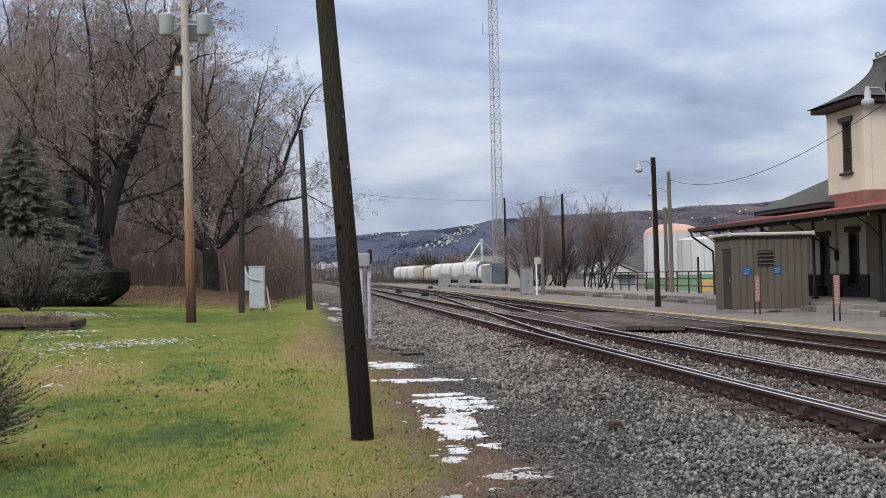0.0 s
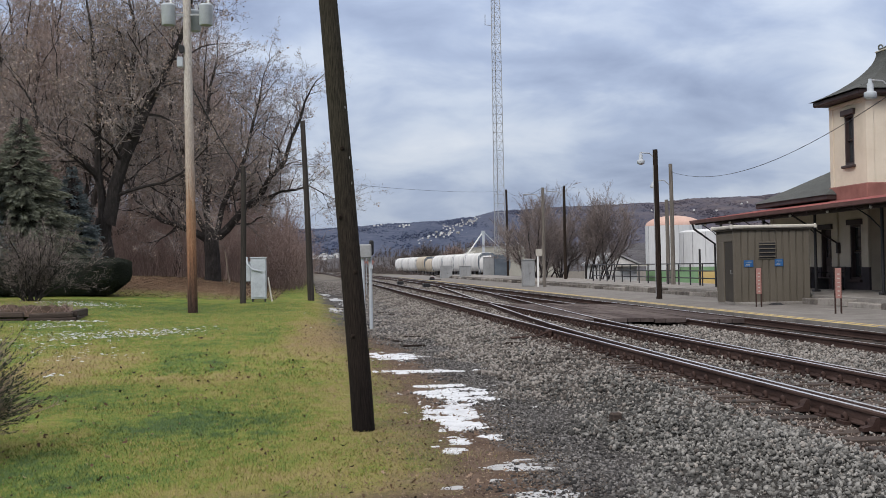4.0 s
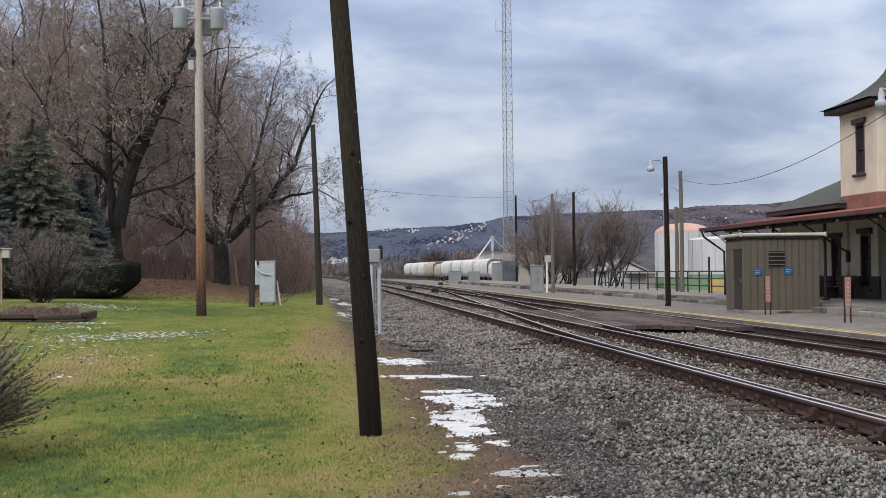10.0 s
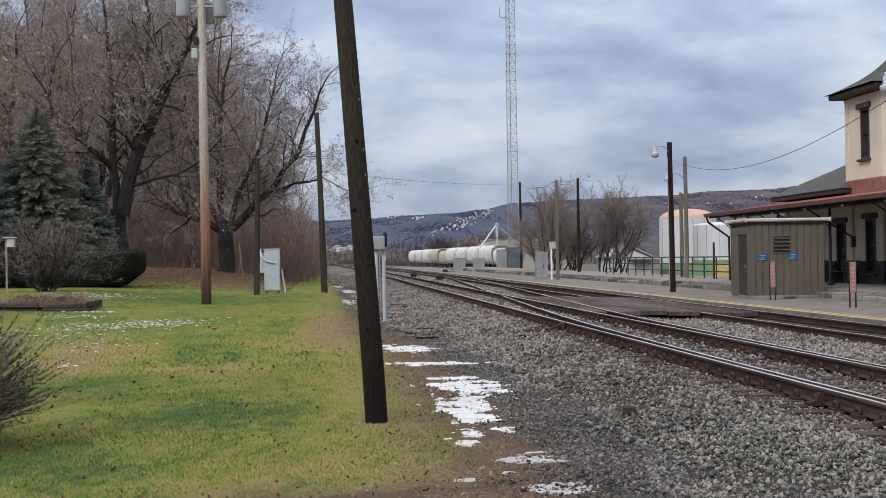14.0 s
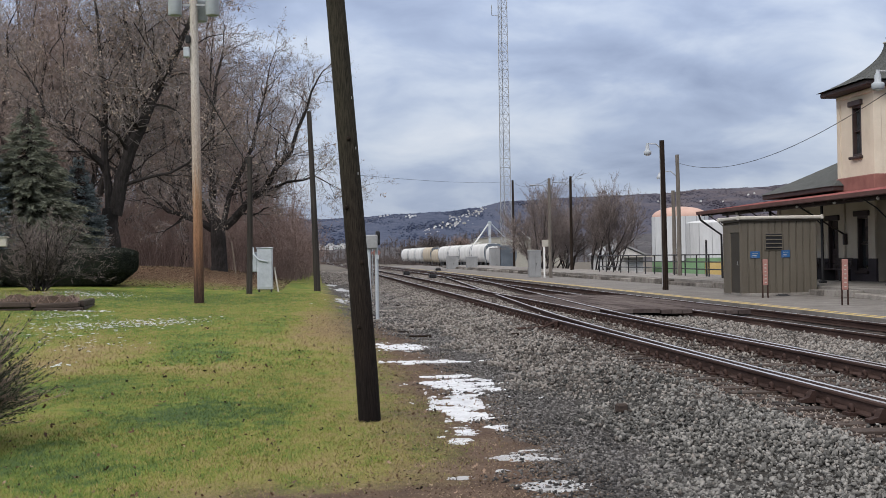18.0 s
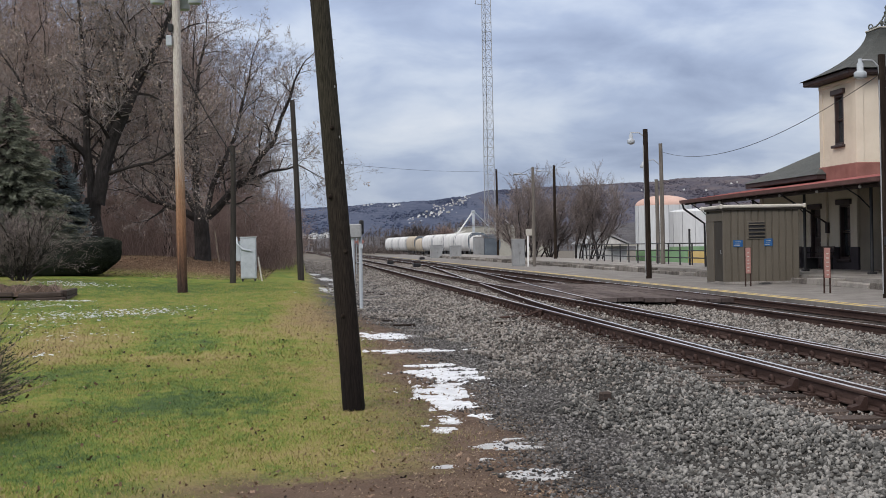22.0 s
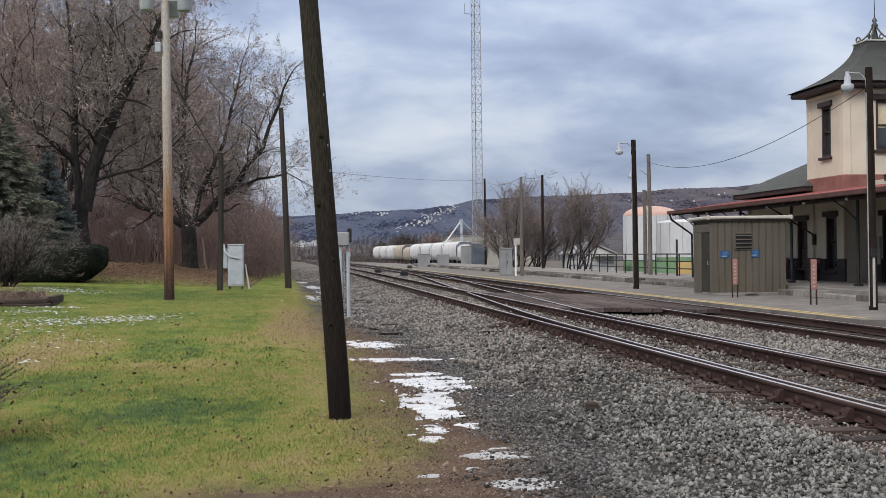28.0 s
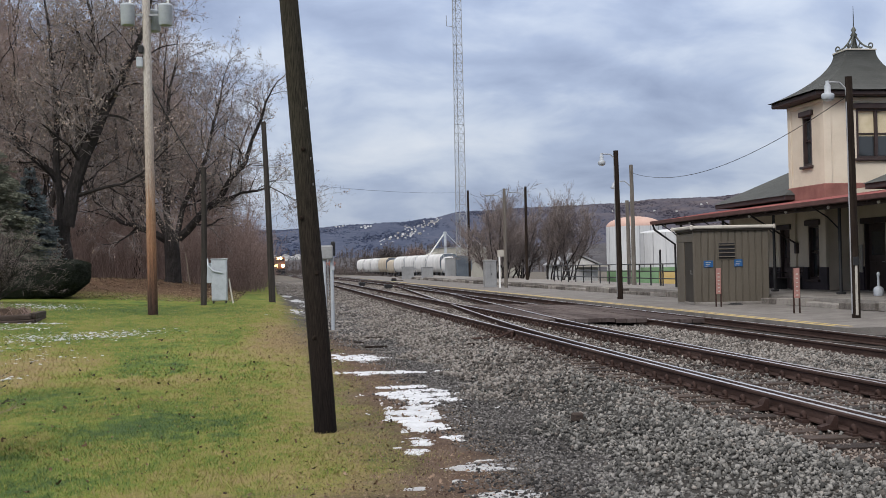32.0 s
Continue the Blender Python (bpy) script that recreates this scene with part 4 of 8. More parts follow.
# ---- bungalow shed on the platform ----
SW, SD, SH = 2.46, 2.15, 2.45
shed = thing("equipment_shed", "olive brown ribbed steel equipment shed with louvre", "shed", m=pose(13.62, 39.05, 0.36, 0, 0, -4.0))
part("plinth", Mb().box((SW / 2, SD / 2, 0.04), (SW + 0.06, SD + 0.06, 0.09), 0.01), CONCRETE, shed)
part("body", Mb().box((SW / 2, SD / 2, SH / 2 + 0.05), (SW - 0.06, SD - 0.06, SH - 0.05)), SHED, shed)
for i in range(11):
    x0 = SW * i / 11
    pn = Mb().prism([(x0 + 0.012, 0.03), (x0 + 0.03, 0.0), (x0 + SW / 11 - 0.03, 0.0), (x0 + SW / 11 - 0.012, 0.03)], 2, 0.08, SH)
    part("siding_panel", pn, SHED, shed)
for i in range(2):
    part("siding_panel", Mb().box((-0.005, 0.06 + 2.03 * i, SH / 2 + 0.05), (0.07, 0.11 if i == 0 else 0.12, SH - 0.06), 0.01), SHED, shed)
part("siding_panel", Mb().box((-0.005, 1.07, 2.18), (0.07, 1.9, 0.26), 0.01), SHED, shed)
part("siding_panel", Mb().box((-0.005, 1.6, 1.05), (0.07, 0.78, 2.0), 0.01), SHED, shed)
sdoor = part("door", Mb().box((0.01, 0.66, 1.06), (0.05, 1.06, 1.96), 0.008), SHED_DARK, shed, "dark brown steel door")
part("door_handle", Mb().tube([(-0.02, 0.25, 1.0), (-0.07, 0.25, 1.0), (-0.07, 0.25, 1.12)], 0.012, 6), GALV, sdoor)
rf = Mb()
rf.box((SW / 2 + 0.0, SD / 2, SH + 0.06), (SW + 0.28, SD + 0.30, 0.11), 0.03)
part("fascia", Mb().box((SW / 2, SD / 2, SH - 0.02), (SW + 0.16, SD + 0.16, 0.07), 0.01), SHED_DARK, shed)
part("roof", rf, PALE_TRIM, shed, "flat roof with pale grey trim")
for x, y in ((-0.13, -0.14), (SW + 0.13, -0.14), (-0.13, SD + 0.14)):
    part("trim_corner", Mb().box((x, y, SH + 0.06), (0.09, 0.09, 0.145), 0.02), PALE_TRIM, shed)
lv = part("louvre", Mb().box((1.05, 0.0, 1.735), (0.6, 0.05, 0.58), 0.01), SHED, shed, "louvred vent with dark gaps")
part("vent_opening", Mb().box((1.05, -0.025, 1.735), (0.52, 0.02, 0.5)), BLACK, lv)
for i in range(4):
    sl = Mb().box((0, 0, 0), (0.52, 0.06, 0.012), 0.0, m=pose(1.05, -0.05, 1.55 + 0.125 * i, 30))
    part("slat", sl, SHED, lv)
for u, z, w, h in ((0.44, 1.32, 0.31, 0.22), (1.43, 1.34, 0.28, 0.24)):
    sg = part("sign", Mb().box((u, -0.012, z), (w, 0.02, h), 0.006), BLUE, shed, "small blue sign with white lines")
    for k, (ww, zz) in enumerate(((0.6, 0.05), (0.45, -0.02), (0.55, -0.07))):
        part("sign_line", Mb().box((u - 0.02 * k, -0.025, z + zz), (w * ww, 0.004, 0.012)), PALE_TRIM, sg)

# broken concrete edging of the raised strip
rc = random.Random(14)
for i in range(62):
    y = 19.0 + 2.2 * i
    h = 0.585 + rc.uniform(-0.09, 0.035)
    eb = Mb().box((0, 0, 0), (0.36, 2.16 - rc.uniform(0, 0.12), h - 0.36), 0.02)
    part("edging_block", eb, EDGE, raised, m=pose(15.97 + rc.uniform(-0.06, 0.04), y, 0.34 + (h - 0.36) / 2, rc.uniform(-1.0, 1.0), rc.uniform(-4, 4), rc.uniform(-1.2, 1.2)))

# ---- poles, lamps and line-side gear ----
def wood_pole(name, label, foot, top, r0, r1, mat, n=14, group="", rings=8):
    """A tapered pole with slight bow and checks; foot and top are places."""
    ob = thing(name, label, "utility pole", group, m=Matrix.Translation(foot))
    d = Vector(top) - Vector(foot)
    pts = [d * (i / rings) + Vector((0.02 * math.sin(3 * i / rings), 0.015 * math.sin(5 * i / rings), 0)) for i in range(rings + 1)]
    pts[0] = Vector((0, 0, -0.15))
    part("shaft", Mb().tube(pts, [r0 + (r1 - r0) * i / rings for i in range(rings + 1)], n), mat, ob)
    return ob


lean = wood_pole("leaning_pole", "dark creosoted wooden pole leaning over the lawn edge", (0.57, 13.75, 0.0), (-0.03, 13.75, 8.4), 0.125, 0.085, LEAN_POLE, 20, rings=14)
for z, a in ((1.05, 250), (2.35, 235), (3.1, 285), (1.75, 300)):
    part("knot", Mb().lathe((0, 0, 0), [(0.028, -0.006), (0.022, 0.012), (0.006, 0.016)], 8), OLD_POLE, lean, m=pose(-0.0714 * z, 0, z) @ pose(0, 0, 0, 0, 0, a) @ pose(0.112, 0, 0, 0, 90, 0))
for z in (3.55, 3.0, 2.72):
    part("tag", Mb().box((-0.0714 * z + 0.10, -0.06, z), (0.010, 0.02, 0.03), 0.003), STEEL_GREY, lean, "small dull metal tag")

# big pole that carries the transformers
tp = thing("transformer_pole", "tall weathered wooden pole with three grey transformers", "utility pole", m=pose(-3.80, 41.4, 0.38))
part("shaft", Mb().tube([(-0.004 * z, 0.01 * math.sin(z), z) for z in (-0.15, 1.25, 3, 5, 7, 9, 12.2)], [0.166, 0.161, 0.154, 0.146, 0.138, 0.130, 0.118], 16), TALL_POLE, tp)
for i, (dx, dy, z, s) in enumerate(((-0.58, -0.1, 9.4, 1.0), (0.62, -0.1, 9.4, 1.0), (0.2, 0.42, 9.3, 1.0))):
    cxx = -0.04 + dx
    tr2 = part("transformer", Mb().lathe((cxx, dy, z), [(0.2, 0.0), (0.225, 0.03), (0.225, 0.6), (0.235, 0.62), (0.235, 0.66), (0.19, 0.7), (0.05, 0.72)], 18), DRUM, tp, "grey drum transformer")
    part("bushing", Mb().lathe((cxx + 0.08, dy, z + 0.7), [(0.03, 0), (0.045, 0.05), (0.025, 0.08), (0.045, 0.11), (0.02, 0.2)], 8), WHITE, tr2)
    part("bracket", Mb().box(((cxx - 0.04) / 2, dy / 2, z + 0.35), (max(0.1, abs(dx) - 0.2), 0.1, 0.06)), GALV, tr2)
part("fuse_box", Mb().box((-0.27, -0.12, 8.2), (0.2, 0.16, 0.34), 0.03), DRUM, tp, "small grey box")
part("fuse_box", Mb().box((-0.22, -0.12, 8.62), (0.16, 0.14, 0.26), 0.03), BLACK, tp)
part("crossarm", Mb().box((-0.05, 0, 10.98), (2.3, 0.10, 0.11), 0.01), GREY_POLE, tp)
for x in (-1.0, -0.4, 0.4, 0.95):
    part("insulator", Mb().lathe((x, 0, 11.03), [(0.02, 0), (0.02, 0.06), (0.06, 0.08), (0.03, 0.12), (0.055, 0.15), (0.02, 0.2)], 8), GALV, tp)

wood_pole("utility_pole", "thin grey wooden pole beside a cabinet on the lawn", (-2.72, 51.6, 0.4), (-2.62, 51.6, 6.0), 0.125, 0.10, LAWN_POLE)
p4 = wood_pole("utility_pole", "dark wooden pole with a small lamp arm", (0.05, 55.5, 0.36), (-0.20, 55.5, 8.3), 0.15, 0.105, LAWN_POLE)
part("lamp_arm", Mb().tube([(-0.15, 0, 5.9), (0.35, -0.1, 5.95), (0.85, -0.2, 5.75)], 0.02, 6), GALV, p4)
part("lamp_head", Mb().lathe((0.85, -0.2, 5.56), [(0.07, 0), (0.09, 0.07), (0.04, 0.17)], 10), STEEL_GREY, p4)
part("cross_strut", Mb().tube([(-0.75, 0, 6.0), (-0.1, 0, 6.02)], 0.02, 6), BLACK, p4)
for x, y, z, top, r in ((18.5, 62.4, 0.62, 6.8, 0.12), (19.3, 66.0, 0.62, 5.15, 0.12), (23.45, 147.0, -1.3, 10.7, 0.15)):
    up = wood_pole("utility_pole", "plain brown wooden pole beyond the platform", (x, y, z), (x - 0.04, y, top), r, r * 0.8, OLD_POLE if y > 140 else GREY_POLE)
    if y < 64:
        part("lamp_arm", Mb().tube([(0, 0, 5.0), (-0.4, 0, 5.35), (-0.9, 0, 5.3)], 0.025, 6), GALV, up)
        part("lamp_head", Mb().lathe((-0.95, 0, 4.95), [(0.14, 0), (0.19, 0.08), (0.09, 0.2), (0.07, 0.32)], 12), PALE_STEEL, up, "pale bell-shaped lamp head")


def bell_lamp(x, y, z, h, r, arm, label, mat, scale=1.0):
    """Platform lamp: wooden post, bent arm towards the track and a bell-shaped head."""
    ob = thing("platform_lamp", label, "street lamp", "platform lamps", m=pose(x, y, z))
    part("post", Mb().tube([(0, 0, -0.1), (-0.02, 0, h * 0.5), (-0.05, 0, h)], [r, r * 0.92, r * 0.82], 12), mat, ob)
    k = [(-0.1, 0, h - 0.55), (-0.13, 0, h - 0.28), (-0.28, 0, h - 0.14), (-arm + 0.05, 0, h - 0.13), (-arm, 0, h - 0.16)]
    part("arm", Mb().tube(k, 0.022, 8), GALV, ob, "bent grey steel arm")
    hd = part("lamp_head", Mb().lathe((-arm, 0, h - 0.62), [(0.11, 0.06), (0.145, 0.08), (0.15, 0.18), (0.135, 0.21), (0.075, 0.24), (0.075, 0.40), (0.045, 0.45), (0.045, 0.52)], 14), DRUM, ob, "grey bell-shaped lamp head")
    part("globe", Mb().lathe((-arm, 0, h - 0.60), [(0.04, 0.01), (0.085, 0.02), (0.108, 0.045), (0.108, 0.07)], 14), WHITE, hd)
    part("conduit", Mb().tube([(-r - 0.01, -0.03, 0.1), (-r * 0.8 - 0.05, -0.03, h - 0.6)], 0.016, 6), GALV, ob)
    return ob


bell_lamp(13.45, 47.3, 0.36, 5.79, 0.115, 0.62, "dark wooden platform lamp post with grey bell lamp", OLD_POLE)
l2 = bell_lamp(13.75, 28.1, 0.36, 5.74, 0.105, 0.58, "dark wooden platform lamp post with white conduit at its foot", OLD_POLE)
part("conduit_cover", Mb().box((-0.03, -0.11, 0.72), (0.055, 0.05, 1.3), 0.01), PALE_TRIM, l2)
part("meter_box", Mb().box((-0.04, -0.12, 1.35), (0.13, 0.08, 0.2), 0.01), BLACK, l2)


def cobra_lamp(x, y, z, h, r, arm, label, mat):
    ob = thing("street_lamp", label, "street lamp", "yard lamps", m=pose(x, y, z))
    part("post", Mb().tube([(0, 0, -0.1), (0, 0, h)], [r, r * 0.75], 10), mat, ob)
    part("arm", Mb().tube([(0, 0, h - 0.9), (-arm * 0.5, 0, h - 0.45), (-arm, 0, h - 0.4)], 0.03, 6), GALV, ob)
    part("lamp_head", Mb().box((-arm - 0.22, 0, h - 0.42), (0.42, 0.2, 0.08), 0.03), GALV, ob, "flat grey lamp head")
    return ob


cobra_lamp(14.57, 77.0, 0.36, 6.2, 0.12, 0.8, "grey wooden yard lamp post with curved arm", GREY_POLE)
cobra_lamp(19.15, 92.6, 0.5, 7.15, 0.13, 0.95, "dark wooden yard lamp post with curved arm", OLD_POLE)

# cabinet beside the lawn pole
cb = thing("signal_cabinet", "pale galvanised line-side cabinet on short legs", "cabinet", m=pose(-2.17, 54.2, 0.40))
part("body", Mb().box((0, 0, 0.99), (0.66, 0.55, 1.74), 0.02), PALE_STEEL, cb)
part("door", Mb().box((0.0, -0.285, 1.0), (0.58, 0.025, 1.62), 0.008), PALE_STEEL, cb)
part("roof", Mb().box((0, 0, 1.885), (0.72, 0.62, 0.05), 0.015), PALE_STEEL, cb)
for x in (-0.26, 0.26):
    for y in (-0.2, 0.2):
        part("leg", Mb().box((x, y, 0.05), (0.06, 0.06, 0.16)), BLACK, cb)
part("conduit", Mb().tube([(-0.5, -0.1, 1.9), (-0.46, -0.25, 1.62), (-0.25, -0.33, 1.38), (0.12, -0.33, 1.3)], 0.045, 8), PALE_STEEL, cb, "bent pale conduit elbow")
part("side_box", Mb().box((-0.47, 0.05, 1.3), (0.26, 0.3, 0.85), 0.02), PALE_STEEL, cb)
part("prop", Mb().tube([(0.4, -0.1, 1.05), (0.56, -0.25, 0.0)], 0.035, 6), PALE_TRIM, cb, "pale leaning board")
for y in (1.3, 0.8):
    part("hinge", Mb().box((0.3, -0.3, y), (0.03, 0.03, 0.1)), GALV, cb)

# signal posts beside the lane
sg1 = thing("signal_post", "white steel signal post with grey back box", "railway signal", "line-side signals", m=pose(1.45, 34.2, 0.05))
part("post", Mb().tube([(0, 0, -0.05), (0, 0, 2.1)], 0.05, 10), DRUM, sg1)
part("foot", Mb().box((0, 0, 0.03), (0.26, 0.26, 0.06), 0.01), CONCRETE, sg1)
part("back_box", Mb().box((0.06, 0, 2.18), (0.36, 0.26, 0.38), 0.03), STEEL_GREY, sg1)
sg2 = thing("signal_post", "white steel signal post with dark lamp unit", "railway signal", "line-side signals", m=pose(1.66, 34.3, 0.05))
part("post", Mb().tube([(0, 0, -0.05), (0, 0, 2.12)], 0.05, 10), DRUM, sg2)
part("foot", Mb().box((0, 0, 0.03), (0.26, 0.26, 0.06), 0.01), CONCRETE, sg2)
part("lamp_unit", Mb().box((0.04, 0, 2.28), (0.12, 0.14, 0.40), 0.03), BLACK, sg2)
for z in (2.2, 2.4):
    part("hood", Mb().tube([(0.04, -0.06, z), (0.04, -0.2, z)], 0.05, 10), BLACK, sg2)
part("plate", Mb().box((0.02, -0.07, 1.75), (0.09, 0.02, 0.12), 0.01), DRUM, sg2)

stake = thing("marker_stake", "thin pale stake leaning in the leaf litter", "stake", m=pose(-4.6, 73.0, 1.1))
part("shaft", Mb().tube([(0, 0, -0.1), (-0.22, 0, 1.75)], 0.04, 6), NEW_POLE, stake)

# marker boards on the platform
for x, y, h in ((13.66, 37.07, 1.2), (13.69, 31.35, 1.2)):
    mk = thing("marker_board", "narrow red and white marker board on two thin posts", "sign", "marker boards", m=pose(x, y, 0.36))
    for dx in (-0.08, 0.08):
        part("post", Mb().box((dx, 0, h / 2), (0.035, 0.035, h)), RUST, mk)
    bd = part("board", Mb().box((0, -0.03, h * 0.66), (0.16, 0.025, h * 0.66), 0.008), RED_SIGN, mk, "faded red board with white strokes")
    for k in range(6):
        part("stroke", Mb().box((0.0, -0.045, h * 0.4 + 0.11 * k), (0.06, 0.004, 0.03)), PALE_TRIM, bd)

# grey cabinets and container across the line
def case(x, y, z, w, d, h, mat, label, name="equipment_case"):
    ob = thing(name, label, "cabinet", m=pose(x, y, z))
    part("body", Mb().box((0, 0, h / 2), (w, d, h), 0.02), mat, ob)
    part("roof", Mb().box((0, 0, h + 0.03), (w + 0.08, d + 0.08, 0.06), 0.02), mat, ob)
    for s in (-1, 1):
        part("door", Mb().box((s * w * 0.24, -d / 2 - 0.012, h / 2), (w * 0.45, 0.025, h * 0.9), 0.008), mat, ob)
    part("handle", Mb().box((0.06, -d / 2 - 0.04, h * 0.5), (0.03, 0.03, 0.16), 0.005), BLACK, ob)
    return ob


case(14.08, 80.0, 0.36, 0.78, 0.6, 1.68, STEEL_GREY, "grey steel case standing on the platform")
case(15.5, 142.0, 0.13, 1.3, 1.2, 1.62, STEEL_GREY, "large grey steel case on gravel by the junction")
case(16.6, 133.0, 0.13, 1.1, 1.6, 1.55, STEEL_GREY, "plain grey steel case beside a larger one")
bluec = thing("container", "blue grey corrugated steel container beside the siding", "container", m=pose(22.9, 150.2, -1.3))
part("body", Mb().box((0, 0, 2.15), (1.5, 3.0, 4.3), 0.03), BLUE_GREY, bluec)
case(21.55, 150.0, -1.3, 1.15, 1.4, 4.0, STEEL_GREY, "tall pale grey steel case beside a container")
for i in range(6):
    part("rib", Mb().box((-0.6 + 0.24 * i, -1.52, 2.15), (0.1, 0.05, 4.0)), BLUE_GREY, bluec)
case(17.05, 49.0, 0.62, 0.42, 0.42, 0.95, STEEL_GREY, "small weathered grey case by the fence")

# sign post by the far case
ms = thing("track_sign", "white post with small pale square sign", "sign", m=pose(14.25, 77.4, 0.36))
part("post", Mb().box((0, 0, 1.1), (0.1, 0.08, 2.2)), WHITE, ms)
part("plate", Mb().box((0.12, -0.05, 2.15), (0.5, 0.03, 0.42), 0.01), PALE_TRIM, ms)

# low switch machines between the rails far ahead
for x, y in ((8.2, 88.0), (12.4, 127.0), (7.5, 104.0)):
    sm = thing("switch_machine", "low dark switch machine between the rails", "switch machine", "switch machines", m=pose(x, y, 0.28))
    part("body", Mb().box((0, 0, 0.16), (0.5, 1.0, 0.3), 0.05), BLACK, sm)
    part("cover", Mb().box((0, 0.1, 0.34), (0.4, 0.5, 0.08), 0.03), RUST, sm)
    part("rod", Mb().tube([(0.2, 0.3, 0.12), (1.0, 0.3, 0.12)], 0.025, 6), RUST, sm)

# radio mast: three legs with lattice, in bays
mast = thing("radio_mast", "tall grey three-legged lattice radio mast", "radio mast", m=pose(27.25, 178.0, -1.35))
MH, MR0, MR1 = 62.0, 0.92, 0.62


def leg_at(k, z):
    r = MR0 + (MR1 - MR0) * z / MH
    a = radians(90 + 120 * k)
    return Vector((r * math.cos(a), r * math.sin(a), z))


for k in range(3):
    part("leg", Mb().tube([leg_at(k, 0), leg_at(k, MH)], 0.055, 6), GALV, mast)
for i in range(48):
    z0, z1 = 0.4 + 1.28 * i, 0.4 + 1.28 * (i + 1)
    bay = Mb()
    for k in range(3):
        bay.tube([leg_at(k, z0), leg_at((k + 1) % 3, z0)], 0.026, 4, False)
        bay.tube([leg_at(k, z0), leg_at((k + 1) % 3, z1)], 0.022, 4, False)
        bay.tube([leg_at((k + 1) % 3, z0), leg_at(k, z1)], 0.022, 4, False)
    part("lattice_bay", bay, GALV, mast, fix=False)
part("aerial", Mb().tube([(-0.5, 0, 37.6), (-1.5, 0, 37.7), (-1.5, 0, 39.2)], 0.05, 6), GALV, mast)
part("mast_foot", Mb().box((0, 0, 0.1), (2.6, 2.6, 0.5), 0.05), CONCRETE, mast)

# cables
def wire(a, b, sag, label, r=0.012, name="cable"):
    a, b = Vector(a), Vector(b)
    pts = [a.lerp(b, i / 24) - Vector((0, 0, sag * 4 * (i / 24) * (1 - i / 24))) for i in range(25)]
    return solo(name, Mb().tube(pts, r, 5), CABLE, label, "cable", "overhead cables", fix=False)


wire((-3.9, 41.4, 8.2), (-2.63, 51.6, 5.6), 0.15, "black cable sloping from transformer pole to thin pole", 0.02)
wire((-2.63, 51.6, 5.6), (-0.2, 55.5, 7.0), 0.1, "black cable between two lawn poles", 0.012)
wire((18.46, 62.4, 6.4), (13.6, 28.1, 5.6), 0.9, "slack black cable from yard pole to platform lamp", 0.010)
wire((-0.16, 55.5, 5.7), (23.4, 147.0, 10.55), 0.3, "thin black cable spanning the tracks", 0.009)
wire((23.4, 147.0, 10.6), (14.57, 77.0, 6.55), 0.6, "thin black cable between yard poles", 0.014)
wire((14.57, 77.0, 6.55), (19.15, 92.6, 7.6), 0.15, "short black cable between yard lamps", 0.013)

# fence along the raised platform
fence = thing("fence", "dark steel pipe fence along the raised platform", "fence", m=pose(18.6, 0, 0.62))
fy = axis_steps([(56.0, 81.0, 1.92)])
for y in fy:
    part("post", Mb().tube([(0, y, 0), (0, y, 1.08)], 0.035, 6), BLACK, fence)
for z in (0.35, 0.7, 1.05):
    part("rail", Mb().tube([(0, fy[0], z), (0, fy[-1], z)], 0.03, 6), BLACK, fence)
part("tall_post", Mb().tube([(0.1, 58.6, 0), (0.1, 58.6, 1.75)], 0.05, 6), BLACK, fence)

# things by the station wall
ash = thing("ash_urn", "pale grey plastic smoking urn on the platform", "ash urn", m=pose(18.2, 35.7, 0.62) @ Matrix.Scale(0.74, 4))
part("base", Mb().lathe((0, 0, 0), [(0.17, 0), (0.2, 0.05), (0.2, 0.28), (0.14, 0.36), (0.06, 0.4)], 14), PALE_STEEL, ash)
part("neck", Mb().lathe((0, 0, 0.38), [(0.05, 0), (0.045, 0.42), (0.06, 0.46)], 12), PALE_STEEL, ash)
part("cap", Mb().lathe((0, 0, 0.84), [(0.06, 0), (0.075, 0.05), (0.05, 0.12), (0.01, 0.14)], 12), PALE_STEEL, ash)
for y in (49.0, 45.9):
    bn = thing("platform_bench", "dark slatted bench against the station wall", "bench", "platform benches", m=pose(19.75, y, 0.62, 0, 0, -90))
    for x in (-0.7, 0.7):
        part("leg", Mb().box((x, 0, 0.21), (0.06, 0.45, 0.42), 0.01), BLACK, bn)
        part("arm", Mb().box((x, 0, 0.64), (0.05, 0.42, 0.04), 0.01), BLACK, bn)
    for i in range(4):
        part("seat_slat", Mb().box((0, -0.17 + 0.11 * i, 0.44), (1.6, 0.09, 0.03), 0.008), DARK_TRIM, bn)
    for i in range(3):
        part("back_slat", Mb().box((0, 0.22 + 0.02 * i, 0.58 + 0.12 * i), (1.6, 0.03, 0.09), 0.008), DARK_TRIM, bn)

# yellow junk: a rusty rag heap and a tie plate by the shed
hp = thing("debris", "flattened dark rag lying before the shed", "debris", m=pose(14.75, 38.45, 0.36))
hb = Mb()
hv = [(0.38 * math.cos(a) * (0.6 + 0.4 * n3(a, 1)), 0.16 * math.sin(a), 0.0) for a in [0.5236 * i for i in range(12)]]
hb.add(hv + [(p[0] * 0.55, p[1] * 0.5, 0.06 + 0.03 * n3(p[0] * 9, 4)) for p in hv], [(i, (i + 1) % 12, 12 + (i + 1) % 12, 12 + i) for i in range(12)] + [tuple(range(12, 24))])
part("cloth", hb, BLACK, hp)

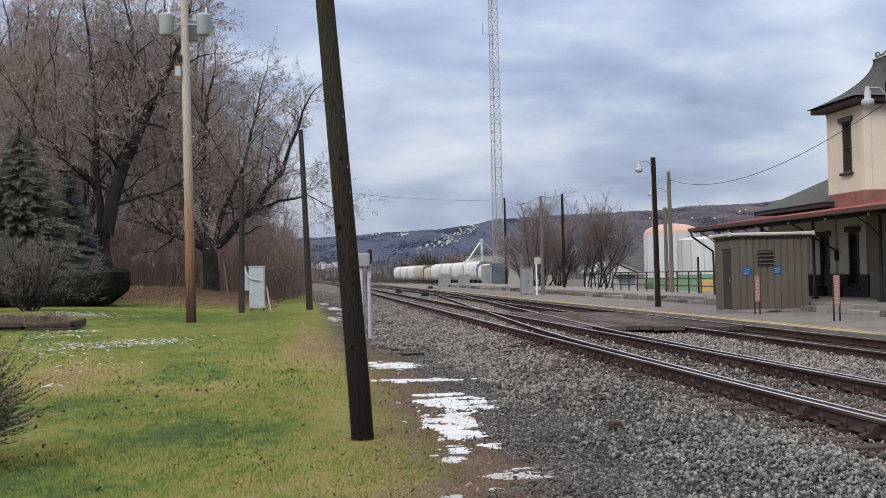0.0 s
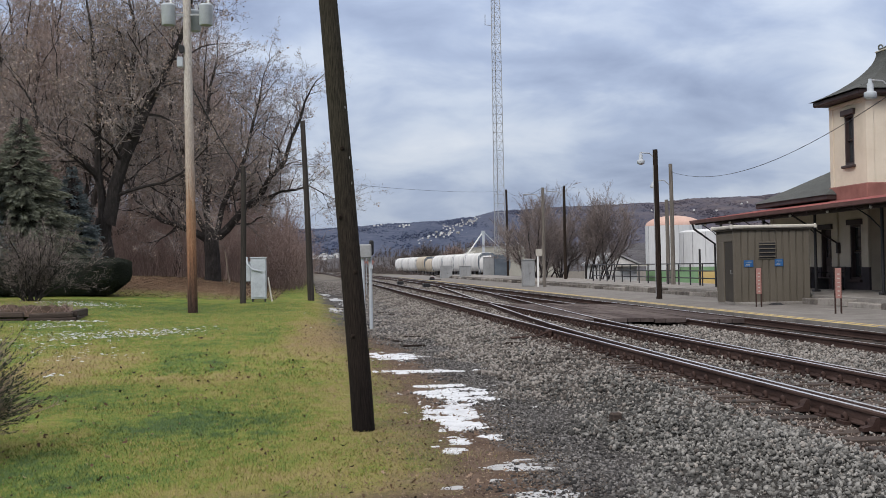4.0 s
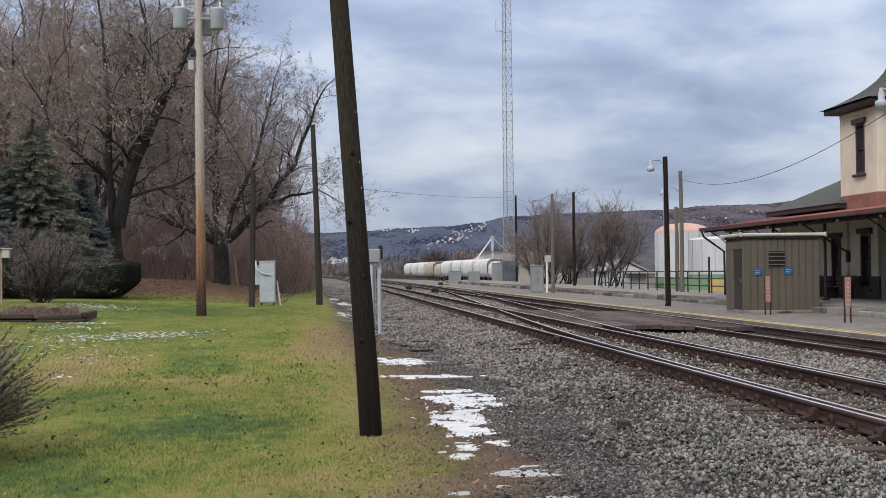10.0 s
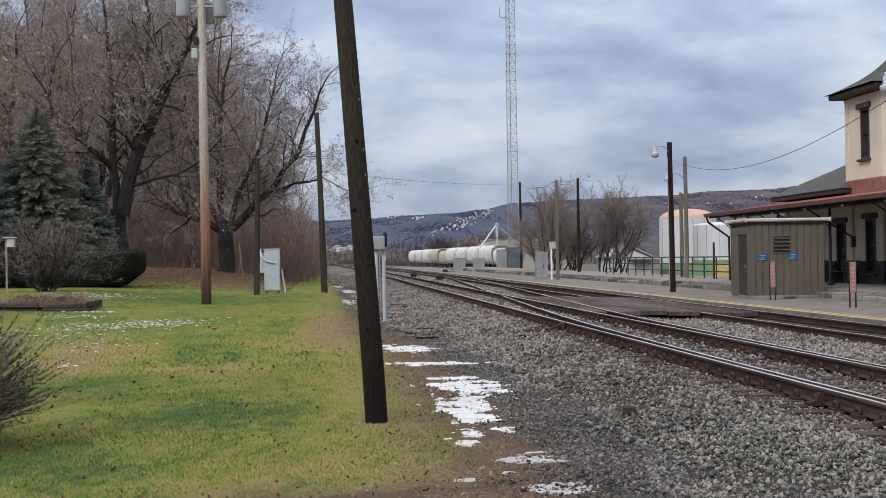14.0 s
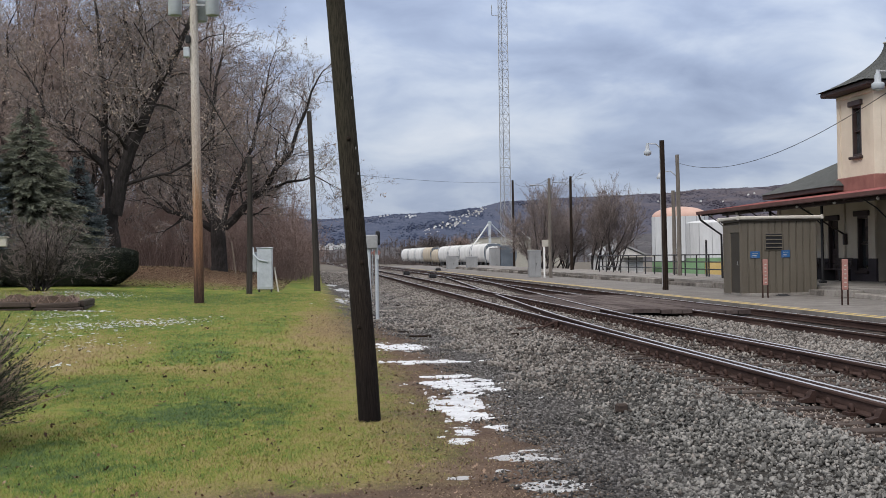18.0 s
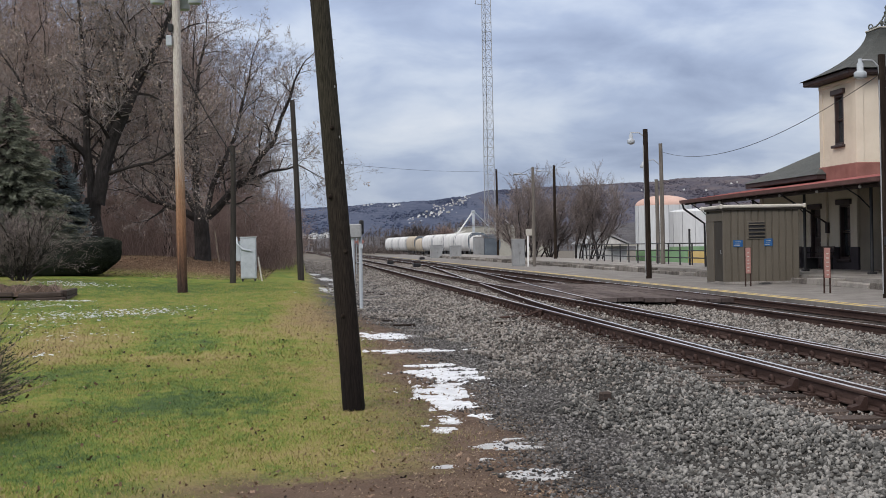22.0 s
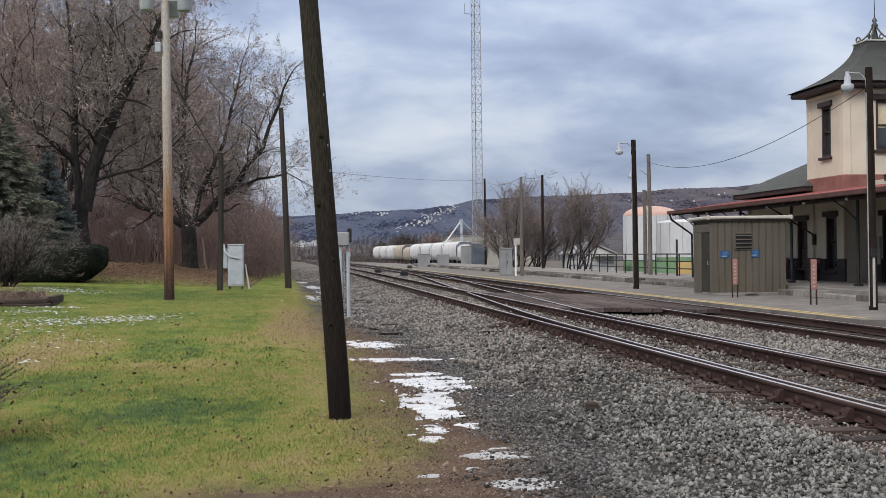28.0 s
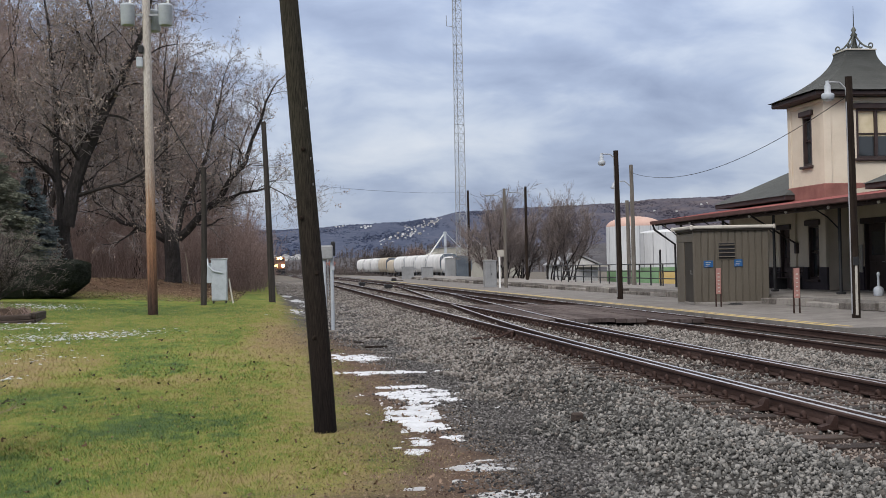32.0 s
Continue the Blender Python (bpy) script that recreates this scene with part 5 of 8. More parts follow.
# pair of diamond boards beyond the signals
dm = thing("diamond_sign", "two faded pink diamond boards on a thin post", "sign", m=pose(3.25, 72.0, 0.2))
part("post", Mb().tube([(0, 0, -0.1), (0, 0, 2.2)], 0.035, 6), GALV, dm)
for sx in (-0.23, 0.23):
    part("board", Mb().prism([(sx, 1.6), (sx + 0.25, 1.87), (sx, 2.14), (sx - 0.25, 1.87)], 1, -0.05, -0.02), RED_SIGN, dm)

# ---- plants ----
class Twigs:
    """Fast builder of many thin three-sided sticks and small leaves."""

    def __init__(self):
        self.v, self.f = [], []

    def stick(self, pts, r0, r1, n=3):
        base = len(self.v)
        m = len(pts) - 1
        d0 = pts[-1] - pts[0]
        s = d0.orthogonal()
        if s.length < 1e-9:
            return
        s.normalize()
        u = d0.normalized().cross(s)
        cs = [(math.cos(6.28319 * k / n), math.sin(6.28319 * k / n)) for k in range(n)]
        for i, p in enumerate(pts):
            r = r0 + (r1 - r0) * i / m
            for c, w in cs:
                self.v.append((p.x + (s.x * c + u.x * w) * r, p.y + (s.y * c + u.y * w) * r, p.z + (s.z * c + u.z * w) * r))
        for i in range(m):
            for k in range(n):
                k2 = (k + 1) % n
                self.f.append((base + i * n + k, base + i * n + k2, base + (i + 1) * n + k2, base + (i + 1) * n + k))

    def ribbon(self, a, b, w):
        k = len(self.v)
        for q in (a - w, a + w, b + w * 0.5, b - w * 0.5):
            self.v.append((q.x, q.y, q.z))
        self.f.append((k, k + 1, k + 2, k + 3))

    def leaf(self, p, d, side, L, W):
        """A folded four-cornered leaf from p along d."""
        b = len(self.v)
        mid = p + d * (L * 0.5)
        nrm = d.cross(side) * (W * 0.18)
        for q in (p, mid + side * (W / 2) + nrm, p + d * L, mid - side * (W / 2) + nrm):
            self.v.append((q.x, q.y, q.z))
        self.f.append((b, b + 1, b + 2, b + 3))

    def make(self, name, mat):
        me = bpy.data.meshes.new(name)
        me.from_pydata(self.v, [], self.f)
        me.materials.append(mat)
        me.update()
        return me


def rnd_dir(rng):
    while True:
        v = Vector((rng.uniform(-1, 1), rng.uniform(-1, 1), rng.uniform(-1, 1)))
        if 0.05 < v.length < 1:
            return v.normalized()


def grow(wood, twig, leaves, rng, p, d, L, r, lvl, cfg):
    """One limb with its side limbs. cfg: depth, kids per level, spread, lift, shrink, leafy."""
    n = 7 if lvl == 0 else (5 if lvl <= 2 else (3 if lvl == 3 else 2))
    pts = [p.copy()]
    dirs = []
    q, e = p.copy(), d.copy()
    wig = (0.2, 0.32, 0.34, 0.32, 0.3, 0.3)[lvl]
    for i in range(n):
        e = (e + rnd_dir(rng) * wig + Vector((0, 0, cfg["lift"] * (0.06 if lvl else 0.02)))).normalized()
        q = q + e * (L / n)
        pts.append(q.copy())
        dirs.append(e.copy())
    rt = r * (0.5 if lvl == 0 else 0.3)
    last = lvl >= cfg["depth"]
    tgt = wood if lvl <= cfg.get("bark", 2) else twig
    if last:
        w = rnd_dir(rng) * max(r, cfg.get("fine", 0.006))
        tgt.ribbon(pts[0], pts[-1], w)
        if leaves is not None and rng.random() < cfg["leafy"]:
            for _ in range(rng.randint(1, 3)):
                leaves.leaf(pts[rng.randint(1, n)], rnd_dir(rng), rnd_dir(rng), 0.12, 0.09)
        return
    if lvl >= 3 and lvl == cfg["depth"] - 1:
        # thin twigs are flat strips
        side = rnd_dir(rng) * max(r, cfg.get("fine", 0.006)) * 1.1
        for a, b in zip(pts, pts[1:]):
            tgt.ribbon(a, b, side)
    else:
        tgt.stick(pts, max(r, 0.0045), max(rt, 0.003), 9 if lvl == 0 else (6 if lvl == 1 else (4 if lvl == 2 else 3)))
    kids = cfg["kids"][lvl]
    kids = rng.randint(max(1, kids - 1), kids + 1)
    start = cfg["bare"] if lvl == 0 else 0.2
    for j in range(kids):
        k = start + (1 - start) * (j + rng.random()) / kids
        i = min(n - 1, int(k * n))
        f = k * n - i
        at = pts[i].lerp(pts[i + 1], max(0, min(1, f)))
        side = rnd_dir(rng)
        side = (side - dirs[i] * side.dot(dirs[i])).normalized()
        spread = cfg["spread"] * rng.uniform(0.65, 1.25)
        nd = (dirs[i] * math.cos(spread) + side * math.sin(spread) + Vector((0, 0, 0.12 * cfg["lift"]))).normalized()
        ratio = cfg["shrink"] * rng.uniform(0.75, 1.15) * (1.0 - 0.35 * k if lvl else 1.0)
        rr = (r + (rt - r) * k) * rng.uniform(0.42, 0.6)
        grow(wood, twig, leaves, rng, at, nd, L * ratio, rr, lvl + 1, cfg)
    if lvl <= 3:
        grow(wood, twig, leaves, rng, pts[-1], dirs[-1], L * cfg["shrink"] * 0.8, rt * 0.95, lvl + 1, cfg)


def bare_tree(seed, label, m, H, r, cfg, stems=None, group="bare trees", root=True, twig_mat=None):
    rng = random.Random(seed)
    wood, twig, lv = Twigs(), Twigs(), Twigs()
    for st in (stems or [(Vector((0, 0, 0)), Vector((0, 0, 1)), 1.0)]):
        grow(wood, twig, lv, rng, st[0], st[1].normalized(), H * st[2], r * (0.6 + 0.4 * st[2]), 0, cfg)
    if root and not stems:
        wood.stick([Vector((0, 0, -0.4)), Vector((0, 0, 0.15)), Vector((0, 0, 0.9))], r * 1.7, r * 1.0, 9)
    ob = thing("tree", label, "tree", group, m=m)
    part("trunk", wood.make("trunk", BARK), None, ob)
    part("crown", twig.make("crown", twig_mat or TWIG), None, ob, "bare grey brown twigs")
    if lv.f:
        part("foliage", lv.make("foliage", DRY_LEAF), None, ob, "last brown leaves")
    return ob


BUSH = dict(fine=0.0085, bark=0, depth=4, kids=(8, 7, 6, 5), spread=0.5, lift=0.9, shrink=0.55, leafy=0.0, bare=0.2)
CROWN = dict(depth=5, kids=(0, 7, 7, 7, 5), spread=0.9, lift=0.25, shrink=0.62, leafy=0.14, bare=0.15, bark=2, fine=0.0068)
CROWN2 = dict(CROWN, leafy=0.05, spread=0.9, lift=0.25)
CROWN3 = dict(CROWN, leafy=0.04, fine=0.0105, kids=(0, 6, 6, 5, 4), lift=0.6)


def limb_tree(seed, label, m, trunk, limbs, cfg, reach, twig_mat, group="bare trees"):
    """A tree of bent main limbs, each a row of (x, y, z) with its two radii, that carry side limbs down to fine twigs."""
    rng = random.Random(seed)
    wood, twig, lv = Twigs(), Twigs(), Twigs()

    def bent(rows):
        pts = [Vector(q) for q in rows]
        out = []
        for a, b in zip(pts, pts[1:]):
            out.append(a)
            out.append(a.lerp(b, 0.5) + rnd_dir(rng) * (b - a).length * 0.07)
        return out + [pts[-1]]

    for rows, r0, r1 in trunk:
        wood.stick(bent(rows), r0, r1, 12)
    for rows, r0, r1 in limbs:
        pts = bent(rows)
        wood.stick(pts, r0, r1, 8)
        n = len(pts) - 1
        total = sum((b - a).length for a, b in zip(pts, pts[1:]))
        for j in range(int(total * 2.3)):
            k = 0.16 + 0.84 * (j + rng.random()) / int(total * 2.3)
            i = min(n - 1, int(k * n))
            at = pts[i].lerp(pts[i + 1], k * n - i)
            d = (pts[i + 1] - pts[i]).normalized()
            side = rnd_dir(rng)
            side = (side - d * side.dot(d)).normalized()
            w = cfg["spread"] * rng.uniform(0.7, 1.3)
            nd = (d * math.cos(w) + side * math.sin(w) + Vector((0, 0, 0.15))).normalized()
            grow(wood, twig, lv, rng, at, nd, reach * rng.uniform(0.6, 1.15) * (1.1 - 0.35 * k), max(0.02, (r0 + (r1 - r0) * k) * rng.uniform(0.3, 0.5)), 2, cfg)
        grow(wood, twig, lv, rng, pts[-1], (pts[-1] - pts[-2]).normalized(), reach * 0.9, r1, 2, cfg)
    ob = thing("tree", label, "tree", group, m=m)
    part("trunk", wood.make("trunk", BARK), None, ob)
    part("crown", twig.make("crown", twig_mat), None, ob, "bare grey brown twigs")
    if lv.f:
        part("foliage", lv.make("foliage", PALE_LEAF), None, ob, "last pale brown leaves")
    return ob


# old trees beside the lawn
limb_tree(11, "massive old bare tree with forked limbs and few brown leaves", pose(-9.93, 63.0, 0.95),
    [([(0.05, 0, -0.4), (-0.02, 0, 0.3)], 0.66, 0.50), ([(-0.02, 0, 0.25), (-0.05, 0, 1.7), (-0.08, 0, 3.5)], 0.50, 0.40)],
    [([(-0.15, 0, 3.2), (-0.35, 0, 5.9), (-0.3, 0.2, 8.4), (-0.6, 0.5, 11.5), (-0.9, 0.6, 14.5)], 0.22, 0.05),
     ([(0.12, 0, 3.2), (0.95, -0.2, 6.4), (2.0, -0.3, 8.7), (2.9, -0.3, 10.4), (3.8, -0.2, 12.4), (4.4, 0, 14.5)], 0.37, 0.06),
     ([(-0.35, 0, 5.6), (-1.6, -0.3, 6.7), (-3.0, -0.6, 8.2), (-4.2, -0.6, 10.5)], 0.18, 0.04),
     ([(0, 0.2, 3.2), (0.5, 1.5, 6.0), (0.6, 3.0, 9.5), (0.2, 3.6, 13.5)], 0.28, 0.05),
     ([(0.5, 0, 4.6), (2.0, -0.6, 5.0), (3.8, -1.0, 5.6), (5.2, -1.0, 7.0)], 0.10, 0.03),
     ([(0.95, -0.2, 6.3), (1.3, 0.6, 9.0), (1.4, 1.0, 12.0), (1.0, 1.0, 15.0)], 0.22, 0.05)], CROWN, 3.1, TWIG)
old_2 = limb_tree(23, "old bare tree with a thick trunk and a long side limb", pose(-5.55, 73.5, 1.15),
    [([(0, 0, -0.4), (0, 0, 0.35)], 0.62, 0.47), ([(0, 0, 0.3), (-0.03, 0, 1.4), (-0.05, 0, 2.9)], 0.47, 0.42)],
    [([(-0.3, 0, 2.4), (-1.6, -0.3, 3.1), (-2.8, -0.5, 3.5), (-4.2, -0.7, 4.7), (-5.0, -0.6, 6.5)], 0.23, 0.04),
     ([(0.25, 0, 2.5), (1.3, -0.2, 3.5), (2.75, -0.4, 4.8), (4.2, -0.5, 6.8), (5.2, -0.5, 9.4), (5.9, -0.4, 11.2)], 0.27, 0.04),
     ([(0, 0, 2.4), (-0.3, 0.2, 6.0), (-0.2, 0.5, 10.0), (0.4, 0.6, 13.0)], 0.24, 0.05),
     ([(-0.2, 0, 2.5), (-1.5, 0.3, 6.0), (-2.4, 0.6, 9.5), (-2.6, 0.8, 13.0)], 0.19, 0.04),
     ([(0.2, 0, 2.5), (1.4, 0.3, 6.0), (2.4, 0.5, 9.2), (3.0, 0.6, 11.8)], 0.17, 0.04),
     ([(2.6, -0.4, 4.7), (4.0, -0.8, 5.1), (5.6, -1.0, 5.4), (6.5, -1.0, 4.9)], 0.10, 0.025)], CROWN2, 2.7, TWIG)
wood_1 = limb_tree(29, "broad bare tree with dense red brown twigs in a grove", pose(-13.2, 74.0, 1.2),
    [([(0, 0, -0.4), (0, 0, 1.2), (0.1, 0, 3.0)], 0.34, 0.26)],
    [([(0.1, 0, 2.8), (-0.6, 0.3, 6.0), (-0.7, 0.5, 9.5), (-1.2, 0.5, 12.8)], 0.20, 0.04),
     ([(0.1, 0, 2.8), (1.2, -0.3, 6.0), (1.9, -0.4, 9.0), (2.6, -0.3, 12.0)], 0.20, 0.04),
     ([(0.1, 0, 2.9), (-1.9, -0.4, 5.6), (-3.3, -0.4, 8.2), (-4.2, -0.2, 11.2)], 0.17, 0.04),
     ([(0.1, 0, 3.0), (0.4, 1.4, 6.2), (0.2, 2.0, 10.0), (0.4, 2.2, 13.5)], 0.18, 0.04)], CROWN3, 3.0, RED_TWIG)
for src, x, y, k, turn in ((wood_1, -18.5, 78, 1.12, 130), (wood_1, -8.6, 84, 1.05, 250), (wood_1, -16.0, 92, 1.42, 60), (wood_1, -21.5, 95, 1.45, 200),
                           (wood_1, -10.8, 97, 1.42, 310), (old_2, -14.0, 86, 1.12, 170), (old_2, -20.0, 86, 1.2, 100), (wood_1, -5.6, 95, 1.0, 20),
                           (wood_1, -6.2, 108, 1.12, 160), (wood_1, -14.0, 108, 1.55, 240)):
    copy_thing(src, pose(x, y, 1.2, 0, 0, turn) @ Matrix.Scale(k, 4))


def thicket():
    rng = random.Random(77)
    t = Twigs()
    for i in range(1250):
        y = rng.uniform(78, 122)
        x = -19.5 + rng.random() * 18.0 * min(1.0, 0.9 + 0.1 * rng.random()) + (y - 78) * 0.02
        by_lane = i >= 900
        if by_lane:
            x = rng.uniform(-6.5, -0.7) + (y - 78) * 0.012
        z0 = land(x, y) - 0.05
        for s in range(5):
            H = rng.uniform(2.4, 6.2) * (1 - 0.35 * S((x + 2.5) / 2)) if by_lane else rng.uniform(1.6, 4.6) + 1.6 * S((-x - 4) / 10)
            d = Vector((rng.uniform(-0.45, 0.45), rng.uniform(-0.3, 0.3), 1)).normalized()
            p0 = Vector((x + rng.uniform(-0.5, 0.5), y + rng.uniform(-0.5, 0.5), z0))
            p1 = p0 + d * H * 0.5
            p2 = p1 + (d + rnd_dir(rng) * 0.25) * H * 0.5
            t.stick([p0, p1, p2], 0.012 if by_lane else 0.02, 0.006)
            for k in range(13 if by_lane else 8):
                a = p0.lerp(p2, rng.uniform(0.25, 0.95))
                e = (d * 0.6 + rnd_dir(rng) * 0.8).normalized()
                b = a + e * rng.uniform(0.4, 1.1)
                t.ribbon(a, b, rnd_dir(rng) * 0.009)
                c = a.lerp(b, 0.6)
                t.ribbon(c, c + (e + rnd_dir(rng)).normalized() * 0.4, rnd_dir(rng) * 0.007)
    ob = new("thicket", t.make("thicket", BRUSHWOOD))
    tagged(ob, "dense brown leafless brush at the wood's edge", "brush", kind="stuff")


thicket()


def deep_wood():
    """The wood behind: slender stems whose fine tops run into one another."""
    rng = random.Random(79)
    t = Twigs()
    for _ in range(110):
        y = rng.uniform(96, 132)
        x = rng.uniform(-33, -3.0 + (y - 96) * 0.03)
        H = rng.uniform(8.0, 12.0) + 7.0 * S((-x - 5) / 12)
        p = Vector((x, y, land(x, y)))
        top = p + Vector((rng.uniform(-0.8, 0.8), 0, H))
        t.stick([p, p.lerp(top, 0.5) + rnd_dir(rng) * 0.3, top], 0.10, 0.015)
        for _ in range(34):
            k = rng.uniform(0.18, 1.0)
            a = p.lerp(top, k)
            d = (rnd_dir(rng) + Vector((0, 0, 0.75))).normalized()
            b = a + d * H * rng.uniform(0.14, 0.30) * (1.25 - 0.7 * k)
            t.ribbon(a, b, rnd_dir(rng) * 0.028)
            for _ in range(5):
                c = a.lerp(b, rng.uniform(0.25, 1.0))
                e = (d + rnd_dir(rng) * 0.9).normalized()
                f = c + e * rng.uniform(0.5, 1.2)
                t.ribbon(c, f, rnd_dir(rng) * 0.014)
                for _ in range(2):
                    g = c.lerp(f, rng.uniform(0.3, 1.0))
                    t.ribbon(g, g + (e + rnd_dir(rng) * 0.9).normalized() * rng.uniform(0.3, 0.7), rnd_dir(rng) * 0.010)
    ob = new("deep_wood", t.make("deep_wood", BRUSHWOOD))
    tagged(ob, "dense leafless brown wood behind the old trees", "woodland", kind="stuff")


deep_wood()


def far_brush():
    rng = random.Random(78)
    t = Twigs()
    for _ in range(420):
        y = rng.uniform(270, 430)
        x = rng.uniform(-45, -bend(y) + 1.0) if rng.random() < 0.45 else rng.uniform(13 - bend(y), 27)
        z0 = land(x, y) - 0.1
        for s in range(4):
            H = rng.uniform(1.5, 4.2) if x < 5 else rng.uniform(0.5, 1.6)
            d = Vector((rng.uniform(-0.5, 0.5), 0, 1)).normalized()
            p0 = Vector((x + rng.uniform(-1.2, 1.2), y, z0))
            p2 = p0 + d * H
            t.ribbon(p0, p2, Vector((0.045, 0, 0)))
            for k in range(8):
                a = p0.lerp(p2, rng.uniform(0.2, 1.0))
                t.ribbon(a, a + (d * 0.6 + rnd_dir(rng) * 0.8).normalized() * rng.uniform(0.6, 1.3), rnd_dir(rng) * 0.04)
    ob = new("far_brush", t.make("far_brush", FAR_TWIG))
    tagged(ob, "low leafless brush beside the distant line", "brush", kind="stuff")


far_brush()


def conifer(seed, label, m, H, R, mat, droop, full=1.0):
    rng = random.Random(seed)
    w, g = Twigs(), Twigs()
    w.stick([Vector((0, 0, -0.2)), Vector((0, 0, H * 0.6)), Vector((0, 0, H))], 0.16, 0.02, 8)
    z = 0.3
    while z < H - 0.08:
        k = z / H
        rad = R * (1 - k) ** 0.66 * rng.uniform(0.85, 1.08) + 0.05
        for b in range(max(8, int(26 * (1 - k) + 7))):
            a = rng.uniform(0, 6.283)
            out = Vector((math.cos(a), math.sin(a), 0))
            L = rad * rng.uniform(0.7, 1.1)
            zz = z + rng.uniform(-0.1, 0.1)
            tip = Vector((0, 0, zz)) + out * L + Vector((0, 0, -droop * L + 0.28 * L))
            root = Vector((0, 0, zz + 0.02))
            mid = root.lerp(tip, 0.5) + Vector((0, 0, -0.08 * L))
            w.stick([root, mid, tip], 0.02, 0.006)
            side = Vector((-math.sin(a), math.cos(a), 0))
            n = max(8, int(L / 0.045 * full))
            for i in range(n):
                f = 0.35 + 0.65 * (i + rng.random()) / n
                p = root.lerp(mid, f * 2) if f < 0.5 else mid.lerp(tip, f * 2 - 1)
                for sd in (-1, 1):
                    d = (out * 0.7 + side * sd * rng.uniform(0.2, 1.0) + Vector((0, 0, rng.uniform(-0.75, 0.35)))).normalized()
                    g.leaf(p, d, rnd_dir(rng), (0.17 + 0.26 * (1 - f)) * rng.uniform(0.7, 1.3) * min(1, 0.5 + L / 2), 0.046)
        z += 0.12 + 0.05 * rng.random()
    ob = thing("conifer", label, "tree", "conifers", m=m)
    part("trunk", w.make("trunk", BARK), None, ob)
    part("needles", g.make("needles", mat), None, ob)
    return ob


conifer(3, "dense dark green spruce with feathery drooping sprays", pose(-12.95, 58.6, 0.85), 8.1, 4.0, SPRUCE, 0.62, 1.0)
conifer(4, "blue spruce with layered boughs", pose(-15.7, 56.5, 0.85), 8.9, 3.3, BLUE_SPRUCE, 0.30, 0.62)
conifer(6, "smaller blue spruce behind the hedge", pose(-11.2, 61.2, 0.85), 6.0, 1.9, BLUE_SPRUCE, 0.4, 0.7)


# clipped hedge, wider at the top than at the foot
def hedge():
    rng = random.Random(9)
    core, lf = Mb(), Twigs()
    nu, nv = 28, 12
    cx0, cy0, z0, LX, LY, HH = -10.9, 56.0, 0.70, 3.1, 1.6, 1.56

    def surf(u, v, k=1.0):
        a = 6.28319 * u
        c, s = math.cos(a), math.sin(a)
        c, s = math.copysign(abs(c) ** 0.62, c), math.copysign(abs(s) ** 0.62, s)
        w = 0.72 + 0.28 * math.sin(1.5708 * min(1.0, v / 0.62)) ** 0.8
        if v > 0.86:
            w *= 1 - 0.16 * ((v - 0.86) / 0.14) ** 2
        bump = 1 + 0.035 * n3(u * 9, v * 4, 2)
        return Vector((cx0 + LX * c * w * bump * k, cy0 + LY * s * w * bump * k, z0 + 0.12 + HH * v * (1 + 0.02 * n3(u * 12, 7)) * k))
    vs = [surf(i / nu, j / nv, 0.97) for j in range(nv + 1) for i in range(nu)]
    core.add(vs, [(j * nu + i, j * nu + (i + 1) % nu, (j + 1) * nu + (i + 1) % nu, (j + 1) * nu + i) for j in range(nv) for i in range(nu)])
    core.add(vs[-nu:], [tuple(range(nu))])
    core.add(vs[:nu], [tuple(range(nu))[::-1]])
    for _ in range(42000):
        u, v = rng.random(), rng.random()
        if rng.random() < 0.3:
            p = surf(u, 1.0)
            q = Vector((cx0, cy0, p.z))
            p = q.lerp(p, math.sqrt(rng.random()))
            d = (Vector((0, 0, 1)) + rnd_dir(rng) * 0.9).normalized()
        else:
            p = surf(u, v)
            d = (Vector((p.x - cx0, (p.y - cy0) * 2, 0)).normalized() + rnd_dir(rng) * 0.9).normalized()
        lf.leaf(p - d * 0.03, d, rnd_dir(rng), 0.075, 0.03)
    ob = thing("hedge", "broad dark clipped yew hedge on the lawn", "hedge")
    part("core", core, YEW, ob)
    part("foliage", lf.make("foliage", YEW), None, ob)
    st = Mb()
    for x in (-12.6, -11.2, -10.2):
        st.tube([(x, 55.8, 0.5), (x + 0.1, 55.8, 1.0)], 0.07, 6)
    part("stem", st, BARK, ob)


hedge()

# twiggy shrub before the hedge
rs = random.Random(41)
sh = [(Vector((rs.uniform(-0.25, 0.25), rs.uniform(-0.2, 0.2), 0)), Vector((rs.uniform(-0.7, 0.9), rs.uniform(-0.5, 0.5), 1)), rs.uniform(0.6, 1.1)) for _ in range(24)]
bare_tree(42, "bare grey twiggy shrub before the clipped hedge", pose(-10.45, 48.5, 0.66), 2.35, 0.03, dict(depth=3, kids=(9, 7, 6), spread=0.55, lift=0.4, shrink=0.5, leafy=0.0, bare=0.15), sh, "bare shrubs", False, SCRUB_TWIG)


